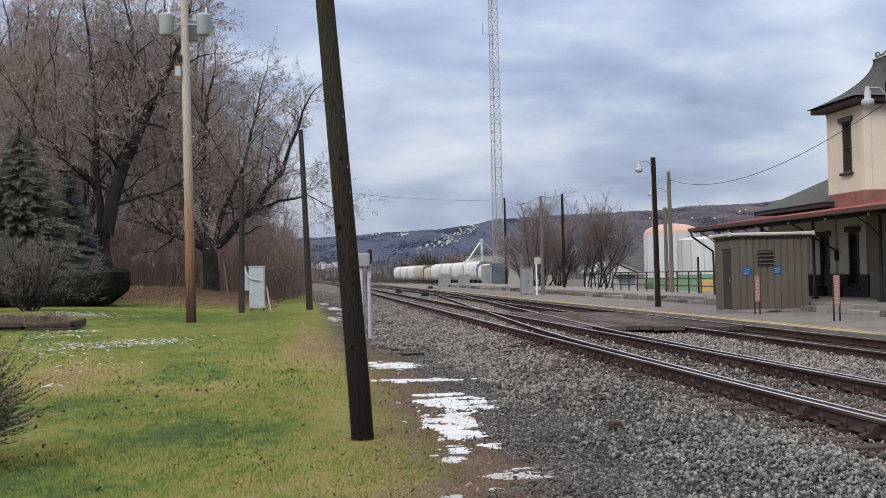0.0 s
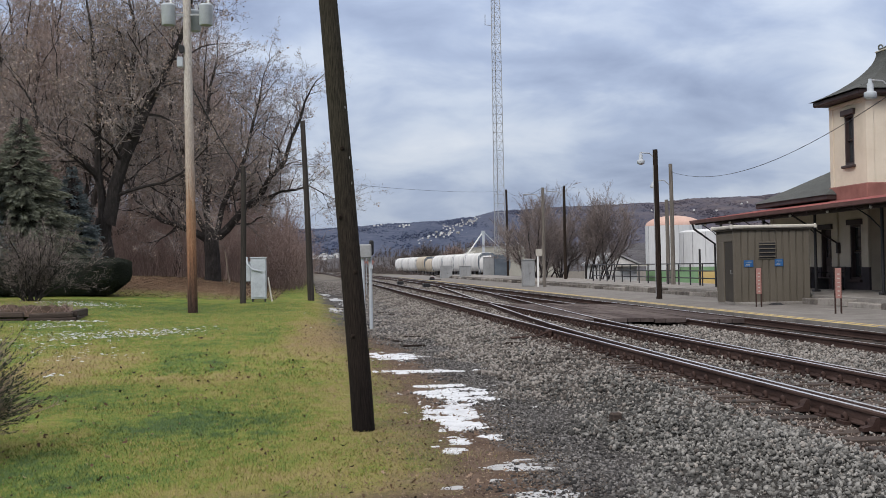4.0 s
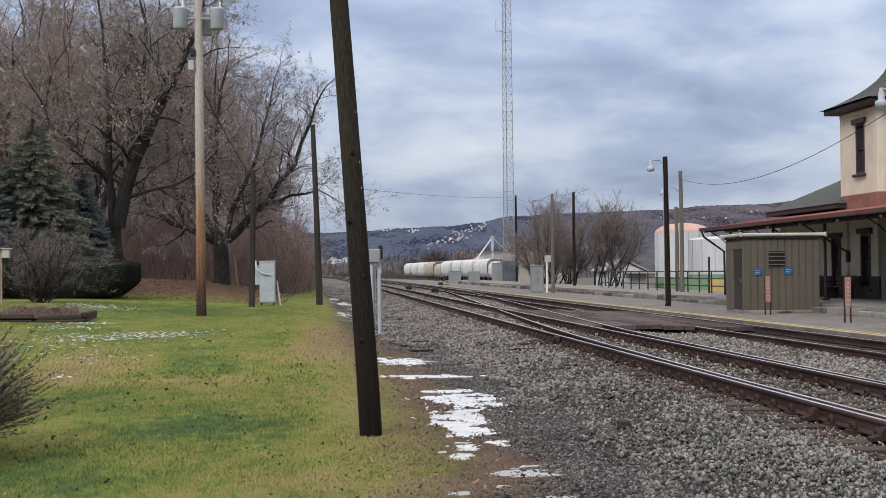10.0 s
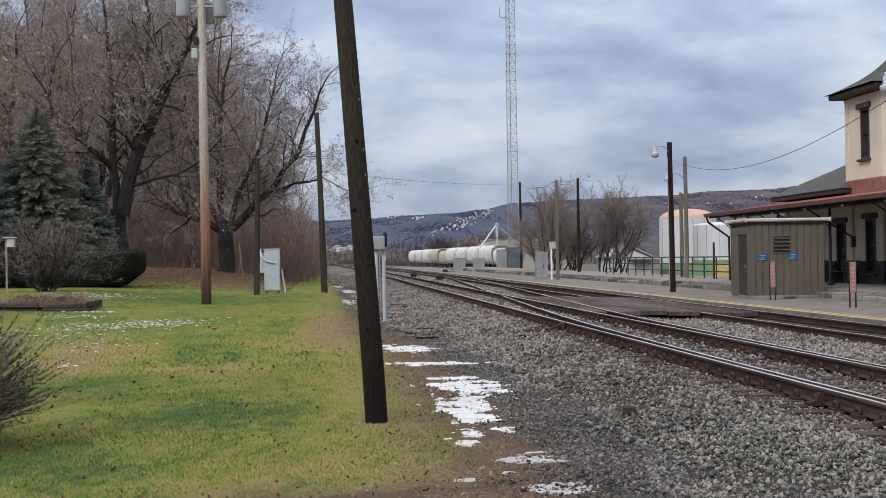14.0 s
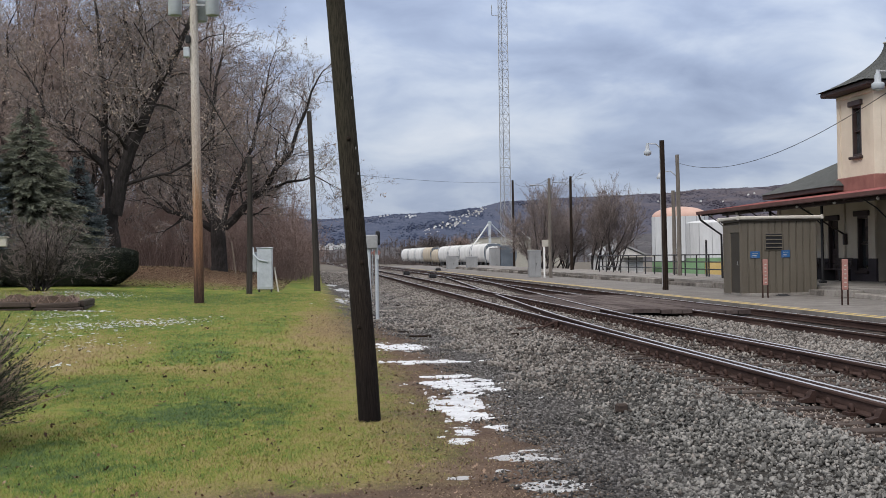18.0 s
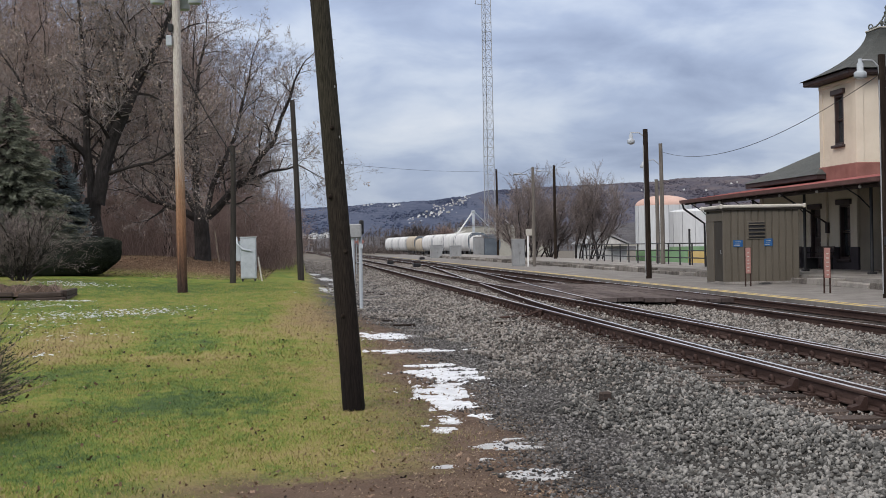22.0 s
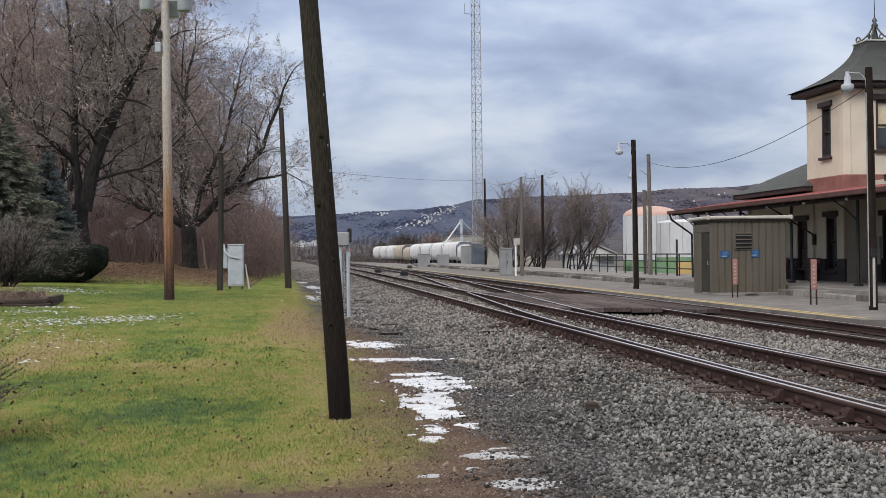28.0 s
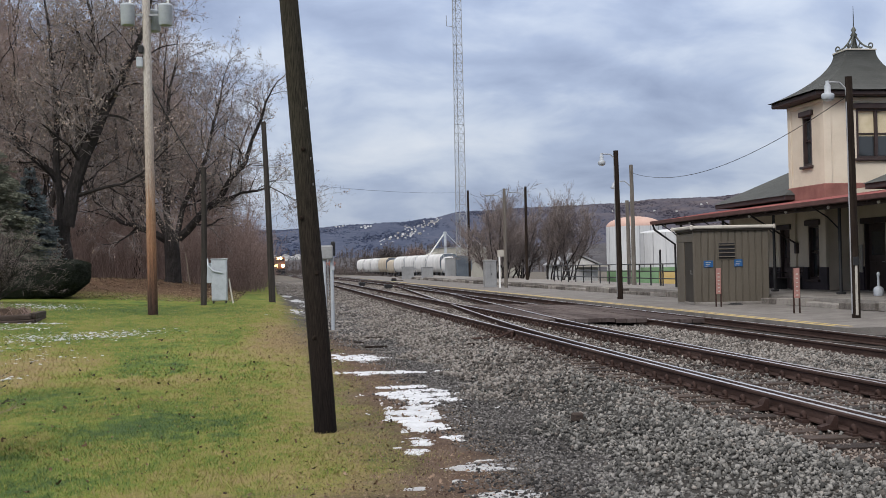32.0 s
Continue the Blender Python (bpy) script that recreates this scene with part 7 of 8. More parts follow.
wz = np.array([crest(a) * S(b) - 2.8 for a, b in zip(wx, wk)])
wy = np.array([1300 + 700 * b + 40 * n3(a, b * 3, 9, 0.004) for a, b in zip(wx, wk)])

# ---- near ground: stones, grass, leaves and snow ----
def np_step(t):
    t = np.clip(t, 0, 1)
    return t * t * (3 - 2 * t)


def land_np(x, y):
    lawn = 0.40 * np_step((y - 13) / 30) + 0.35 * np_step((-x - 3) / 8) * np_step((y - 25) / 25)
    lawn = lawn + 0.75 * np_step((y - 52) / 25) * np_step((-x - 1.0) / 5)
    lane = 0.02 + 0.13 * np_step((y - 20) / 40)
    k = np_step((x + 0.6) / 2.6)
    z = lawn * (1 - k) + lane * k + (0.262 - lane) * np_step((x - 2.7) / 1.6)
    return z - 0.075 * np_step((x - 7.2) / 1.2)


def swarm(name, mat, label, category, shapes, faces, pos, size, rng, flat=0.0):
    """Many small pieces in one mesh: shapes (k, v, 3), one turned copy for each place."""
    n = len(pos)
    pick = rng.integers(0, len(shapes), n)
    q = rng.normal(size=(n, 4))
    if flat:
        q[:, 1:3] *= flat
    q /= np.linalg.norm(q, axis=1)[:, None]
    w, x, y, z = q.T
    R = np.stack([1 - 2 * (y * y + z * z), 2 * (x * y - w * z), 2 * (x * z + w * y), 2 * (x * y + w * z), 1 - 2 * (x * x + z * z), 2 * (y * z - w * x),
                  2 * (x * z - w * y), 2 * (y * z + w * x), 1 - 2 * (x * x + y * y)], 1).reshape(n, 3, 3)
    v = np.einsum("nij,nkj->nki", R, shapes[pick]) * size[:, None, None] + pos[:, None, :]
    k = shapes.shape[1]
    f = (faces[None] + (np.arange(n) * k)[:, None, None]).reshape(-1, faces.shape[1])
    me = bpy.data.meshes.new(name)
    me.vertices.add(n * k)
    me.vertices.foreach_set("co", v.reshape(-1).astype(np.float32))
    c = faces.shape[1]
    me.loops.add(len(f) * c)
    me.loops.foreach_set("vertex_index", f.reshape(-1).astype(np.int32))
    me.polygons.add(len(f))
    me.polygons.foreach_set("loop_start", np.arange(0, len(f) * c, c, dtype=np.int32))
    me.polygons.foreach_set("loop_total", np.full(len(f), c, dtype=np.int32))
    me.materials.append(mat)
    me.update(calc_edges=True)
    me.validate()
    return tagged(new(name, me), label, category, kind="stuff")


rg = np.random.default_rng(4)
cube = np.array([(x, y, z) for x in (-1, 1) for y in (-1, 1) for z in (-1, 1)], float)
cube_faces = np.array([(0, 1, 3, 2), (4, 6, 7, 5), (0, 4, 5, 1), (2, 3, 7, 6), (0, 2, 6, 4), (1, 5, 7, 3)])
octa = np.array([(1, 0, 0), (-1, 0, 0), (0, 1, 0), (0, -1, 0), (0, 0, 1), (0, 0, -1)], float)
octa_faces = np.array([(0, 2, 4), (2, 1, 4), (1, 3, 4), (3, 0, 4), (2, 0, 5), (1, 2, 5), (3, 1, 5), (0, 3, 5)])
chips = np.stack([(octa * rg.uniform(0.7, 1.15, (6, 1)) + rg.uniform(-0.4, 0.4, (6, 3))) * np.array((1.0, 0.8, 0.62)) for _ in range(32)])
rocks = np.stack([(cube * rg.uniform(0.6, 0.95, 3) * np.where(cube[:, 2:] > 0, 0.72, 1.0) + rg.uniform(-0.3, 0.3, (8, 3))) * np.array((0.85, 0.68, 0.6)) for _ in range(40)])


shard = np.array([(1.05 * math.cos(2.0944 * k), 1.05 * math.sin(2.0944 * k), -0.55) for k in range(3)] + [(0.85 * math.cos(2.0944 * k + 1.0472), 0.85 * math.sin(2.0944 * k + 1.0472), 0.55) for k in range(3)])
shard_faces = np.array([(0, 2, 1), (3, 4, 5), (0, 1, 3), (1, 4, 3), (1, 2, 4), (2, 5, 4), (2, 0, 5), (0, 3, 5)])
stones = np.stack([(shard + rg.uniform(-0.3, 0.3, (6, 3))) * rg.uniform((0.85, 0.65, 0.45), (1.35, 1.0, 0.8)) for _ in range(64)])
swarm("hill_woods", HILL, "bare woods tinted with haze covering the distant ridge", "woodland", chips * np.array((1, 1, 1.3)), octa_faces, np.stack([wx, wy, wz - 0.9], 1), rw.uniform(1.6, 3.4, len(wx)), rw, 0.3)


def scatter(n, x0, x1, y0, y1, power=1.0):
    y = y0 + (y1 - y0) * rg.random(n) ** power
    x = rg.uniform(x0, x1, n)
    a = np.degrees(np.arctan2(x, y))
    keep = (a > -16) & (a < 30)
    return x[keep], y[keep]


def edge_noise(x, y):
    return 0.35 * np.sin(1.7 * y + 0.6 * x) + 0.25 * np.sin(0.9 * y + 2.0) + 0.15 * np.sin(5.1 * y + 3 * x)


x, y = scatter(190000, 2.2, 9.4, 7.5, 40, 1.7)
keep = (x > 2.8 + edge_noise(x, y) * 0.6)
gap = np.minimum(np.abs(x - 4.95), np.abs(x - 6.46))
bare = (x > 4.33 + 0.12 * edge_noise(x, y)) & (x < 7.1) & (rg.random(len(x)) < np.where(x < 4.9, 0.93, 0.8))
keep &= (gap > 0.11) & (np.abs(x - 9.37) > 0.12) & ~bare & ~((x > 6.5) & (y > 30.0) & (y < 43.3))
x, y = x[keep], y[keep]
s = (0.012 + 0.019 * rg.random(len(x)) ** 1.6) * (0.95 + 0.35 * np_step((y - 11) / 10))
z = land_np(x, y) + 0.02 * np.sin(2.3 * x + 1.1 * y) * (x < 4.2) + s * rg.uniform(-0.5, 1.5, len(x))
dusty = rg.random(len(x)) < 0.06 + 0.8 * np_step((y - 11) / 9)
for mat, pick, lab in ((STONE, ~dusty, "angular grey crushed ballast stones"), (DUSTY_STONE, dusty, "rust-dusted crushed ballast stones")):
    swarm("ballast", mat, lab, "gravel", stones, shard_faces, np.stack([x, y, z], 1)[pick], s[pick], rg, 0.8)

x, y = scatter(95000, 1.0, 3.9, 7.5, 60, 1.9)
keep = (x > 1.75 - 0.7 * np_step((y - 26) / 8) + edge_noise(x, y) * 0.7) & (x < 3.15 + edge_noise(x, y) * 0.5)
keep &= rg.random(len(x)) < np.clip((x - 1.2) / 1.2, 0.15, 1)
x, y = x[keep], y[keep]
s = (0.007 + 0.016 * rg.random(len(x)) ** 1.7) * (1 + np_step((y - 20) / 20))
swarm("lane_gravel", WET_STONE, "dark damp gravel beside the ballast", "gravel", stones, shard_faces, np.stack([x, y, land_np(x, y) + s * rg.uniform(-0.2, 0.5, len(x))], 1), s, rg, 0.4)

x, y = scatter(27000, 1.5, 9.2, 30, 80, 1.25)
keep = (np.minimum(np.minimum(np.abs(x - 4.95), np.abs(x - 6.46)), np.abs(x - 9.37)) > 0.14) & ~((x > 6.5) & (y < 43.3)) & (x > 1.9 + edge_noise(x, y))
x, y = x[keep], y[keep]
s = rg.uniform(0.026, 0.052, len(x))
swarm("ballast", DUSTY_STONE, "angular grey brown ballast stones further along the line", "gravel", stones, shard_faces, np.stack([x, y, land_np(x, y) + s * rg.uniform(-0.2, 0.35, len(x))], 1), s, rg)

x, y = scatter(15000, 0.4, 10.0, 75, 150, 1.3)
keep = (np.minimum(np.minimum(np.abs(x - 4.95), np.abs(x - 6.46)), np.abs(x - 9.37)) > 0.14)
x, y = x[keep], y[keep]
s = rg.uniform(0.05, 0.10, len(x))
swarm("ballast", DUSTY_STONE, "coarse gravel of the distant track bed", "gravel", stones, shard_faces, np.stack([x, y, land_np(x, y) - s * 0.2], 1), s, rg)

# rust-stained fines between the ties
x, y = scatter(34000, 4.25, 7.2, 8.5, 36, 1.6)
keep = np.minimum(np.abs(x - 4.95), np.abs(x - 6.46)) > 0.09
x, y = x[keep], y[keep]
s = 0.008 + 0.013 * rg.random(len(x)) ** 1.5
swarm("track_fines", FINES, "rust-stained fine gravel between the ties", "gravel", stones, shard_faces, np.stack([x, y, land_np(x, y) + 0.002 + s * rg.uniform(-0.2, 1.0, len(x))], 1), s, rg, 0.7)

# grass blades
tri = []
for _ in range(16):
    a, l = rg.uniform(0, 6.28), rg.uniform(0.5, 2.2)
    sx, sy = math.cos(a), math.sin(a)
    tri.append([(-sy * 0.11, sx * 0.11, 0), (sy * 0.11, -sx * 0.11, 0), (sx * l * 0.8, sy * l * 0.8, 1.0)])
tri = np.array(tri)


def grass_material():
    m = bpy.data.materials.new("winter grass blades")
    m.use_nodes = True
    t = m.node_tree
    b = t.nodes["Principled BSDF"]
    b.inputs["Roughness"].default_value = 0.8
    b.inputs["Specular IOR Level"].default_value = 0.2
    geo = t.nodes.new("ShaderNodeNewGeometry")
    sp = t.nodes.new("ShaderNodeSeparateXYZ")
    t.links.new(geo.outputs["Position"], sp.inputs[0])
    d = t.nodes.new("ShaderNodeMath")
    d.operation = "MULTIPLY_ADD"
    d.inputs[1].default_value = 0.40
    t.links.new(geo.outputs["Random Per Island"], d.inputs[0])
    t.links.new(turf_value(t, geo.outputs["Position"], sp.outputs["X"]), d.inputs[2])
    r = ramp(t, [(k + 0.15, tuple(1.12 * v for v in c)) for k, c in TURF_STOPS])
    t.links.new(d.outputs[0], r.inputs[0])
    t.links.new(r.outputs[0], b.inputs["Base Color"])
    return m


GRASS = grass_material()


def blades(name, n, x0, x1, y0, y1, h0, h1, wide, power=1.3):
    x, y = scatter(n, x0, x1, y0, y1, power)
    keep = (x < 0.85 + 0.8 * edge_noise(x, y) + rg.normal(0, 0.35, len(x))) & ((y > 9.9 + 0.5 * edge_noise(y, 2 * x) + rg.normal(0, 0.25, len(x))) | (x < -1.2 + rg.normal(0, 0.4, len(x))))
    x, y = x[keep], y[keep]
    k = tri.copy()
    k[:, :2, :] *= wide
    swarm(name, GRASS, "short patchy winter grass blades", "grass", k, np.array([(0, 1, 2)]), np.stack([x, y, land_np(x, y) - 0.004], 1), rg.uniform(h0, h1, len(x)), rg, 0.03)


blades("grass", 420000, -7.5, 1.8, 7.6, 20, 0.014, 0.034, 1.0, 1.4)
blades("grass", 150000, -12.5, 1.5, 20, 52, 0.02, 0.042, 1.9, 1.3)

# fallen leaves
leafs = []
for _ in range(14):
    c = rg.uniform(0.0, 0.75, 8)
    u = rg.uniform(0.75, 1.15, 8)
    leafs.append([(-1.0 * u[0], 0, c[0]), (-0.55, -0.55 * u[1], c[1]), (-0.1, -0.28, 0.1 * c[2]), (0.45, -0.62 * u[3], c[3]), (1.05 * u[4], 0.05, c[4]), (0.35, 0.58 * u[5], c[5]), (0.0, 0.25, 0.1 * c[6]), (-0.6, 0.5 * u[7], c[7])])
leafs = np.array(leafs)
bits = leafs[:, [0, 1, 4, 6], :]
BIT_FACES = np.array([(0, 1, 2, 3)])
LEAF_FACES = np.array([(0, 1, 2, 7), (7, 2, 5, 6), (2, 3, 4, 5)])
x, y = scatter(11000, -8, 1.9, 7.6, 36, 1.3)
keep = rg.random(len(x)) < np.where((x > 0.6) | ((y < 10) & (x > -1.5)), 0.5, 0.10)
x, y = x[keep], y[keep]
swarm("fallen_leaves", DRY_LEAF, "scattered curled brown fallen leaves", "leaves", leafs, LEAF_FACES, np.stack([x, y, land_np(x, y) + 0.012], 1), rg.uniform(0.010, 0.027, len(x)), rg, 0.3)
x, y = scatter(760, -8, 1.2, 7.6, 34, 1.2)
x, y = x + 0.35 * np.sin(9 * y) + 0.2 * np.sin(4 * y + 3 * x), y
swarm("fallen_leaves", DARK_LEAF, "dark wet leaves lying singly in the grass", "leaves", leafs, LEAF_FACES, np.stack([x, y, land_np(x, y) + 0.025], 1), 0.012 + 0.03 * rg.random(len(x)) ** 2, rg, 0.45)
x, y = rg.normal(0.25, 0.45, 1700), rg.normal(30.0, 3.0, 1700)
swarm("leaf_litter", CHIP, "brown leaf bits on a bare patch of lawn", "leaves", bits, BIT_FACES, np.stack([x, y, land_np(x, y) + 0.02], 1), rg.uniform(0.008, 0.022, len(x)), rg, 0.3)
x, y = scatter(48000, -0.6, 2.4, 7.5, 34, 1.4)
keep = rg.random(len(x)) < np.clip(1.25 - np.abs(x - 1.35 - 0.6 * edge_noise(x, y)) * 0.9, 0.02, 1)
x, y = x[keep], y[keep]
swarm("mulch", CHIP, "trodden brown mulch and dead grass bits", "litter", bits * np.array((1.0, 0.8, 0.8)), BIT_FACES, np.stack([x, y, land_np(x, y) + 0.006], 1), rg.uniform(0.005, 0.014, len(x)), rg, 0.35)
x, y = rg.uniform(-16, -1.5, 16000), rg.uniform(56, 80, 16000)
swarm("leaf_litter", CHIP, "brown leaf litter under the trees", "leaves", bits, BIT_FACES, np.stack([x, y, land_np(x, y) + 0.015], 1), rg.uniform(0.02, 0.05, len(x)), rg, 0.3)


def snow_patch(blobs, cell, ragged, lift, seed, mat, label, fn=(2.0, 6.0), less=0.24):
    """Thin melting snow: cells where ragged ellipses (x, y, rx, ry) rise above the ground."""
    for bx, by, rx, ry in blobs:
        mb = Mb()
        nx2, ny2 = int(2.6 * rx / cell) + 2, int(2.6 * ry / cell) + 2
        idx = {}
        vs = []

        def field(i, j):
            x, y = bx + (i - nx2 / 2) * cell, by + (j - ny2 / 2) * cell
            f = 1 - math.hypot((x - bx) / rx, (y - by) / ry)
            return x, y, f + ragged * (n3(x * fn[0], y * fn[1], seed) + 0.6 * n3(x * fn[0] * 3, y * fn[1] * 3, seed + 3) + 0.5 * n3(x * fn[0] * 8, y * fn[1] * 6, seed + 6)) - less
        for i in range(nx2 + 1):
            for j in range(ny2 + 1):
                x, y, f = field(i, j)
                idx[i, j] = (len(vs), f)
                vs.append((x, y, land(x, y) - 0.012 + lift * min(1.0, max(0.0, 0.5 + f * 3.0)) + 0.006 * n3(x * 9, y * 9, 2)))
        fs = []
        for i in range(nx2):
            for j in range(ny2):
                q = [idx[i, j], idx[i + 1, j], idx[i + 1, j + 1], idx[i, j + 1]]
                if max(a[1] for a in q) > 0:
                    fs.append([a[0] for a in q])
        used = sorted({k for fc in fs for k in fc})
        re = {k: n for n, k in enumerate(used)}
        mb.add([vs[k] for k in used], [[re[k] for k in fc] for fc in fs], True)
        if fs:
            solo("snow_patch", mb, mat, label, "snow", "snow patches", fix=False)


snow_patch([(2.02, 17.0, 0.50, 1.05), (1.72, 17.5, 0.42, 0.35), (1.72, 15.2, 0.30, 0.9), (1.62, 14.2, 0.30, 0.85), (1.9, 18.4, 0.5, 0.22)], 0.022, 0.8, 0.03, 1, SNOW, "melting white snow patch on the gravel lane", (4.0, 3.0), 0.25)
snow_patch([(1.84, 20.95, 0.85, 0.30), (1.62, 24.5, 0.55, 1.0)], 0.025, 0.85, 0.03, 2, SNOW, "thin streaks of snow on the gravel lane", (3.0, 4.0), 0.30)
snow_patch([(1.47, 12.56, 0.14, 0.34), (1.36, 11.92, 0.15, 0.22), (1.85, 12.84, 0.12, 0.34), (2.76, 15.4, 0.06, 0.08), (1.2, 12.3, 0.06, 0.06)], 0.018, 0.6, 0.02, 3, SNOW, "small leftover bits of snow")
snow_patch([(1.78, 10.9, 0.36, 0.42), (1.84, 9.5, 0.34, 0.3), (1.13, 9.98, 0.14, 0.1), (1.5, 10.25, 0.12, 0.1)], 0.018, 0.5, 0.018, 4, ICE, "grey slushy ice patch on the lane")
crumbs = []
for bx, by, rx, ry, n in ((-4.9, 31.0, 1.5, 1.9, 330), (-3.6, 31.6, 1.2, 1.5, 170), (-5.9, 30.6, 1.1, 1.6, 90), (-4.5, 25.2, 1.2, 1.6, 50), (-6.7, 34.4, 1.0, 1.0, 110), (-5.8, 28.2, 1.3, 1.6, 60), (-4.3, 21.4, 0.3, 0.5, 14), (-7.9, 46.0, 1.3, 2.2, 260), (-9.2, 47.5, 1.0, 1.4, 80), (-6.5, 36.15, 0.8, 0.3, 90)):
    crumbs.append(np.stack([rg.normal(bx, rx * 0.5, n), rg.normal(by, ry * 0.5, n)], 1))
crumbs = np.concatenate(crumbs)
for bx, by, rx, ry, n in ((2.0, 17.0, 0.8, 2.6, 70), (1.75, 14.2, 0.6, 1.6, 40), (1.7, 20.9, 0.9, 0.7, 30), (1.7, 23.5, 0.8, 1.2, 30), (1.5, 12.4, 0.6, 0.8, 25), (1.2, 40.0, 0.9, 9.0, 70)):
    c2 = np.stack([rg.normal(bx, rx * 0.5, n), rg.normal(by, ry * 0.5, n)], 1)
    crumbs = np.concatenate([crumbs, c2])
fine_crumb = np.where(crumbs[:, 0] > 0.3, 0.5, 1.0)
swarm("snow_crumbs", SNOW, "scattered crumbs of old snow in the grass", "snow", rocks * np.array((1.5, 1.5, 0.25)), cube_faces, np.stack([crumbs[:, 0], crumbs[:, 1], land_np(crumbs[:, 0], crumbs[:, 1]) + 0.022], 1), (0.010 + 0.034 * rg.random(len(crumbs)) ** 2.2) * fine_crumb, rg, 0.05)
snow_patch([(0.95, 47.0, 0.4, 3.2), (1.25, 62.0, 0.5, 4.0), (1.6, 86.0, 0.6, 5.0), (1.5, 54.0, 0.35, 3.0), (0.9, 72.0, 0.3, 3.0)], 0.10, 0.9, 0.02, 7, ICE, "grey frozen puddle along the lane", (2.5, 0.8))

rock = thing("loose_stone", "single squared brown stone on the ballast shoulder", "stone", m=pose(3.22, 13.1, 0.10, 0, 0, 15))
part("block", Mb().box((0, 0, 0.05), (0.12, 0.10, 0.10), 0.018), TIE, rock)
for bx, by, ang in ((2.0, 29.0, 20), (2.5, 30.5, 60), (2.25, 27.3, 80), (2.9, 43.0, 75), (2.6, 45.0, 100), (4.0, 24.0, 85)):
    stk = thing("wood_scrap", "dark splintered piece of old tie on the gravel", "wood scrap", "wood scraps", m=pose(bx, by, land(bx, by) + 0.03, 0, 0, ang))
    part("splinter", Mb().box((0, 0, 0), (0.06, 0.5, 0.045), 0.015), OLD_POLE, stk)

# bond cables beside the joint
bc = thing("bond_cables", "looped rusty bond cables beside a rail joint", "cable", m=pose(4.86, 25.3, 0.285))
for k in range(3):
    part("loop", Mb().tube([(0, 0.1 * k, 0.12), (-0.25, -0.05 + 0.1 * k, 0.03), (-0.62, -0.3 + 0.12 * k, 0.03), (-0.8, -0.2 + 0.1 * k, 0.02)], 0.016, 6), RUST, bc)
part("clamp", Mb().box((0.02, 0.1, 0.09), (0.09, 0.36, 0.13), 0.02), RUST, bc)

# ---- sleepers, clips and crossing panels ----
tie_me = Mb().box((0, 0, -0.09), (2.6, 0.22, 0.18), 0.006).mesh("tie", TIE)
plate_me = Mb().box((0, 0, -0.006), (0.27, 0.17, 0.048), 0.004).mesh("tie_plate", RUST)
clip_b = Mb().tube([(0, -0.035, 0.012), (0.0, -0.03, 0.045), (0, 0.0, 0.062), (0, 0.03, 0.045), (0, 0.04, 0.012)], [0.018, 0.024, 0.026, 0.024, 0.018], 6)
clip_b.box((0, 0, 0.012), (0.05, 0.07, 0.025), 0.005)
clip_me = clip_b.mesh("rail_clip", RUST)
rt = random.Random(3)
for trk, cx0, zr in ((track_near, NEAR_X, RAIL_NEAR), (track_far, FAR_X, RAIL_FAR)):
    far_ties = Mb()
    for i in range(480):
        y = 5.0 + 0.505 * i
        zt = zr - 0.156
        wide = 0.0
        if i < 150:
            t = part("tie", tie_me, None, trk, m=pose(cx0 + rt.uniform(-0.06, 0.06), y, zt - 0.004 + rt.uniform(-0.012, 0.004), 0, 0, rt.uniform(-0.8, 0.8)))
        else:
            far_ties.box((cx0 - bend(y), y, zt - 0.09), (2.6, 0.22, 0.18))
        if i < 72 and trk is track_near:
            for sd in (-1, 1):
                xr = cx0 + sd * HALF
                part("tie_plate", plate_me, None, trk, m=pose(xr, y, zt))
                for so in (-1, 1):
                    part("rail_clip", clip_me, None, trk, m=pose(xr + so * 0.085, y, zt + 0.012))
    rest = part("distant_ties", far_ties, TIE, trk, fix=False)
    tagged(rest, kind="stuff")
for y in (8.9, 10.42, 11.95):
    br = Mb()
    br.prism([(0, 0.0), (0.15, 0.0), (0.15, 0.03), (0.07, 0.05), (0.03, 0.12), (0, 0.12)], 1, -0.05, 0.05)
    part("rail_brace", br, RUST, track_near, "cast brace against the rail", m=pose(4.88, y, 0.296) @ pose(0, 0, 0, 0, 0, 180))

crossing = thing("crossing", "dark timber crossing panels between the tracks", "level crossing", kind="structure")
yc = (30.2, 33.4, 36.6, 39.8, 43.0)
for a, b in zip(yc, yc[1:]):
    for lo, hi, z in ((lambda y: 6.56, lambda y: cross_x(y) + HALF - 0.10, 0.425), (lambda y: cross_x(y) + HALF + 0.07, lambda y: 8.45, 0.42), (lambda y: 8.47, lambda y: 9.27, 0.39),
                      (lambda y: 9.50, lambda y: 10.10, 0.345), (lambda y: 10.12, lambda y: 10.76, 0.345)):
        # each panel is a row of planks along the line
        n = max(2, round((hi(a) - lo(a)) / 0.3))
        for i in range(n):
            def edge(y, k):
                return lo(y) + (hi(y) - lo(y)) * k / n
            mb = Mb().prism([(edge(a + 0.02, i) + 0.008, a + 0.02), (edge(a + 0.02, i + 1) - 0.008, a + 0.02), (edge(b - 0.02, i + 1) - 0.008, b - 0.02), (edge(b - 0.02, i) + 0.008, b - 0.02)], 2, z - 0.10, z + rt.uniform(-0.008, 0.004))
            part("plank", mb, CROSSING, crossing)

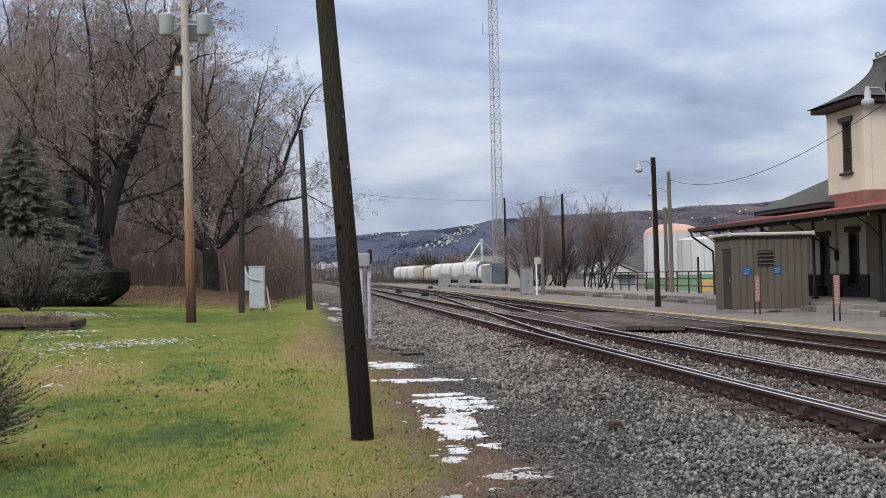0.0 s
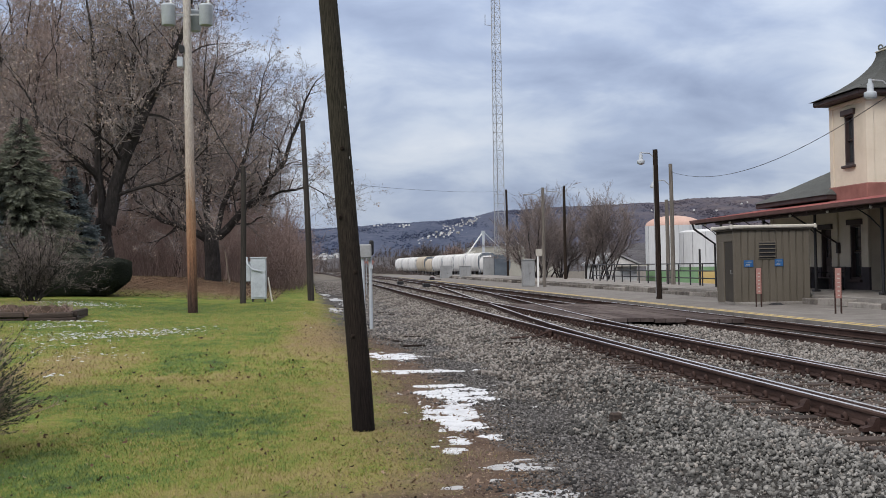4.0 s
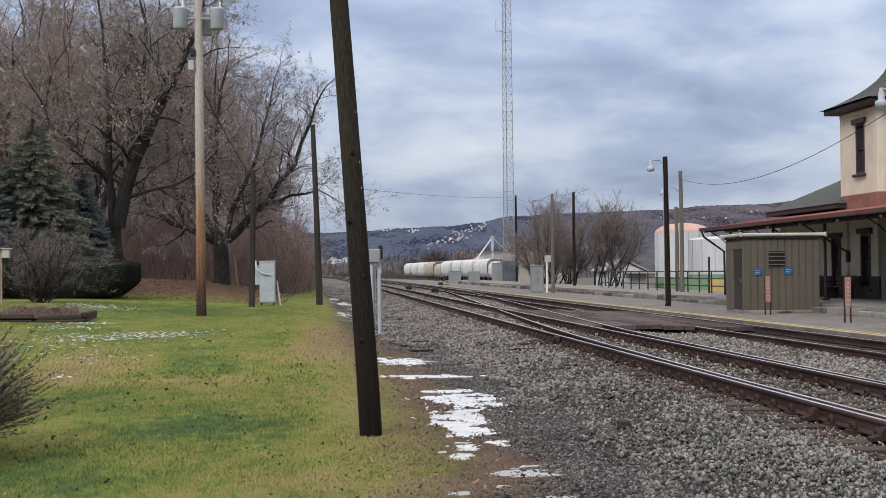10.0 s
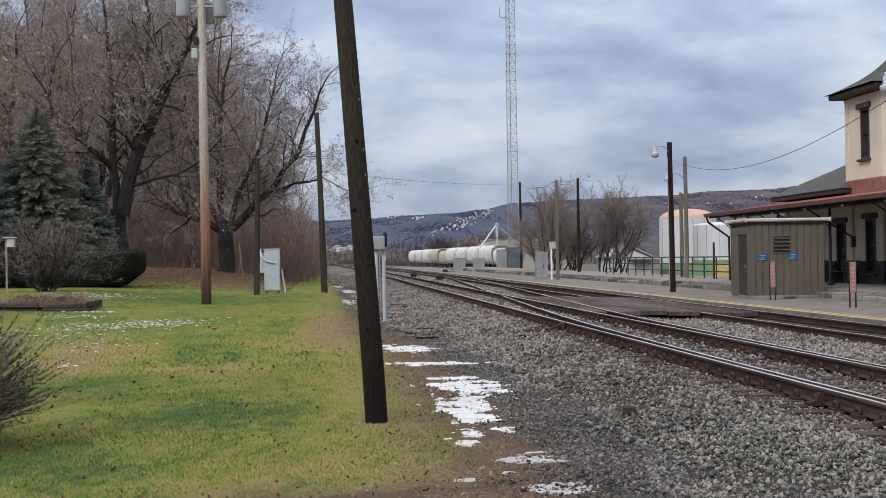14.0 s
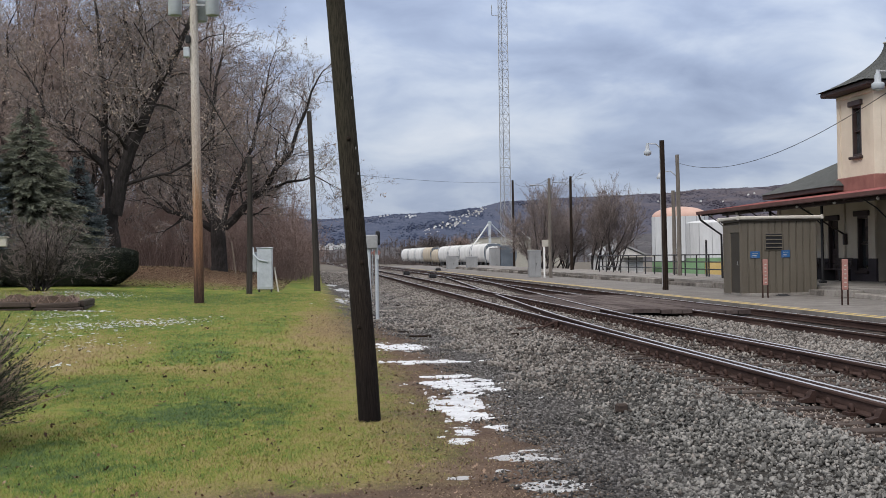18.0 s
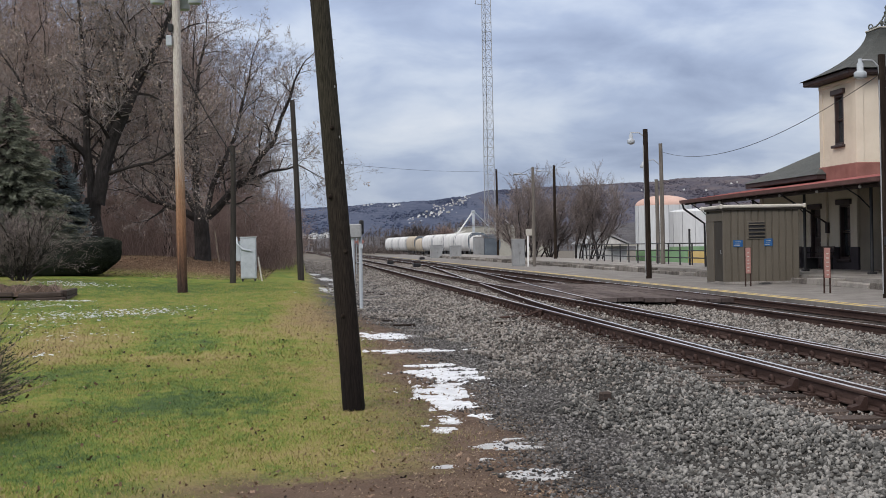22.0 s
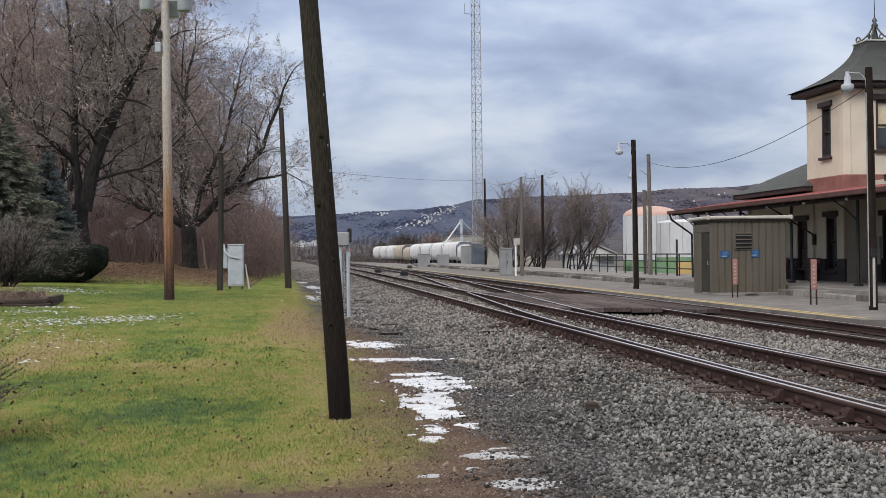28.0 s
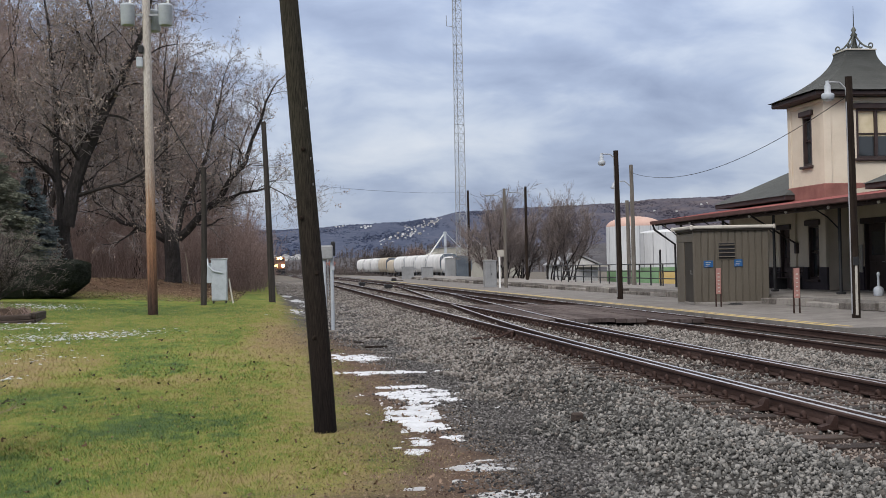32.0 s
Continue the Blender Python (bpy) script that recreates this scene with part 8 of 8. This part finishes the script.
# ---- approaching train ----
def locomotive():
    ob = thing("locomotive", "diesel locomotive with lit headlights and their orange glow in its paint", "locomotive")
    part("frame", Mb().box((0, 10, 1.25), (2.9, 21, 0.35), 0.05), BLACK, ob)
    part("nose", Mb().prism([(0.4, 1.4), (2.2, 1.4), (2.2, 3.0), (0.7, 3.0), (0.4, 2.6)], 0, -0.95, 0.95), ORANGE_RED, ob)
    part("cab", Mb().box((0, 3.5, 2.95), (3.0, 2.7, 3.1), 0.12), ORANGE_RED, ob)
    part("hood", Mb().box((0, 12.5, 2.75), (2.1, 15, 2.7), 0.1), ORANGE_RED, ob)
    for x in (-0.75, 0.75):
        part("windscreen", Mb().box((x, 2.13, 3.75), (1.05, 0.06, 0.6), 0.02), PANE, ob)
    part("plough", Mb().prism([(-1.4, 0.15), (1.4, 0.15), (1.4, 0.95), (-1.4, 0.95)], 1, -0.1, 0.2), BLACK, ob)
    # lamp discs are drawn oversize, so that their shape stands for the glow
    for x in (-0.36, 0.36):
        part("headlamp", Mb().lathe((0, 0, 0), [(0.34, 0), (0.37, 0.06), (0.2, 0.1)], 14), BEAM, ob, "lit headlamp", m=pose(x, 2.12, 4.28, 90))
    for x in (-0.85, 0.85):
        part("ditch_light", Mb().lathe((0, 0, 0), [(0.42, 0), (0.45, 0.06), (0.2, 0.1)], 14), BEAM, ob, "lit ditch light", m=pose(x, 0.3, 2.25, 90))
    for x in (-1.35, 1.35):
        part("handrail", Mb().tube([(x, 0.2, 1.4), (x, 0.2, 2.4), (x, 2.2, 2.4)], 0.025, 5), PALE_TRIM, ob)
    for y in (4.0, 16.5):
        tk = part("truck", Mb().box((0, y, 0.65), (2.2, 3.9, 0.6), 0.08), BLACK, ob)
        for s in (-0.753, 0.753):
            for dy2 in (-1.5, 0, 1.5):
                part("wheel", Mb().lathe((0, 0, 0), [(0.3, -0.06), (0.5, -0.06), (0.5, 0.05), (0.2, 0.06)], 14), RUST, tk, m=pose(s, y + dy2, 0.5, 0, 90, 0))
    return ob


def box_car(m):
    ob = thing("box_car", "pale weathered box car coupled behind the locomotive", "freight car", "train cars", m=m)
    part("body", Mb().box((0, 8, 2.9), (2.9, 15.6, 3.5), 0.08), DIRTY_WHITE, ob)
    for i in range(9):
        part("rib", Mb().box((0, 0.8 + 1.8 * i, 2.9), (3.0, 0.1, 3.3)), DIRTY_WHITE, ob)
    part("sill", Mb().box((0, 8, 1.05), (2.6, 16, 0.25)), BLACK, ob)
    for y in (2.2, 13.8):
        tk = part("truck", Mb().box((0, y, 0.6), (2.1, 2.2, 0.4), 0.05), BLACK, ob)
        for s in (-0.753, 0.753):
            for dy2 in (-0.88, 0.88):
                part("wheel", Mb().lathe((0, 0, 0), [(0.3, -0.06), (0.46, -0.06), (0.46, 0.05), (0.2, 0.06)], 14), RUST, tk, m=pose(s, y + dy2, 0.46, 0, 90, 0))
    return ob


loco = locomotive()
cars = [box_car(pose(0, 0, 0))]
for i in range(2):
    cars.append(copy_thing(cars[0], pose(0, 0, 0)))


def on_line(y):
    slope = (bend(y + 8) - bend(y - 8)) / 16
    return pose(NEAR_X - bend(y), y, RAIL_NEAR, 0, 0, math.degrees(math.atan(slope)))


def motions():
    """The train rolls towards the junction at a steady pace."""
    for k, ob in enumerate([loco] + cars):
        lag = 0 if k == 0 else 22 + 17 * (k - 1)
        walk(ob, [(t, on_line(334 + 18.7 * (32 - t) + lag)) for t in range(0, 33, 2)])


motions()
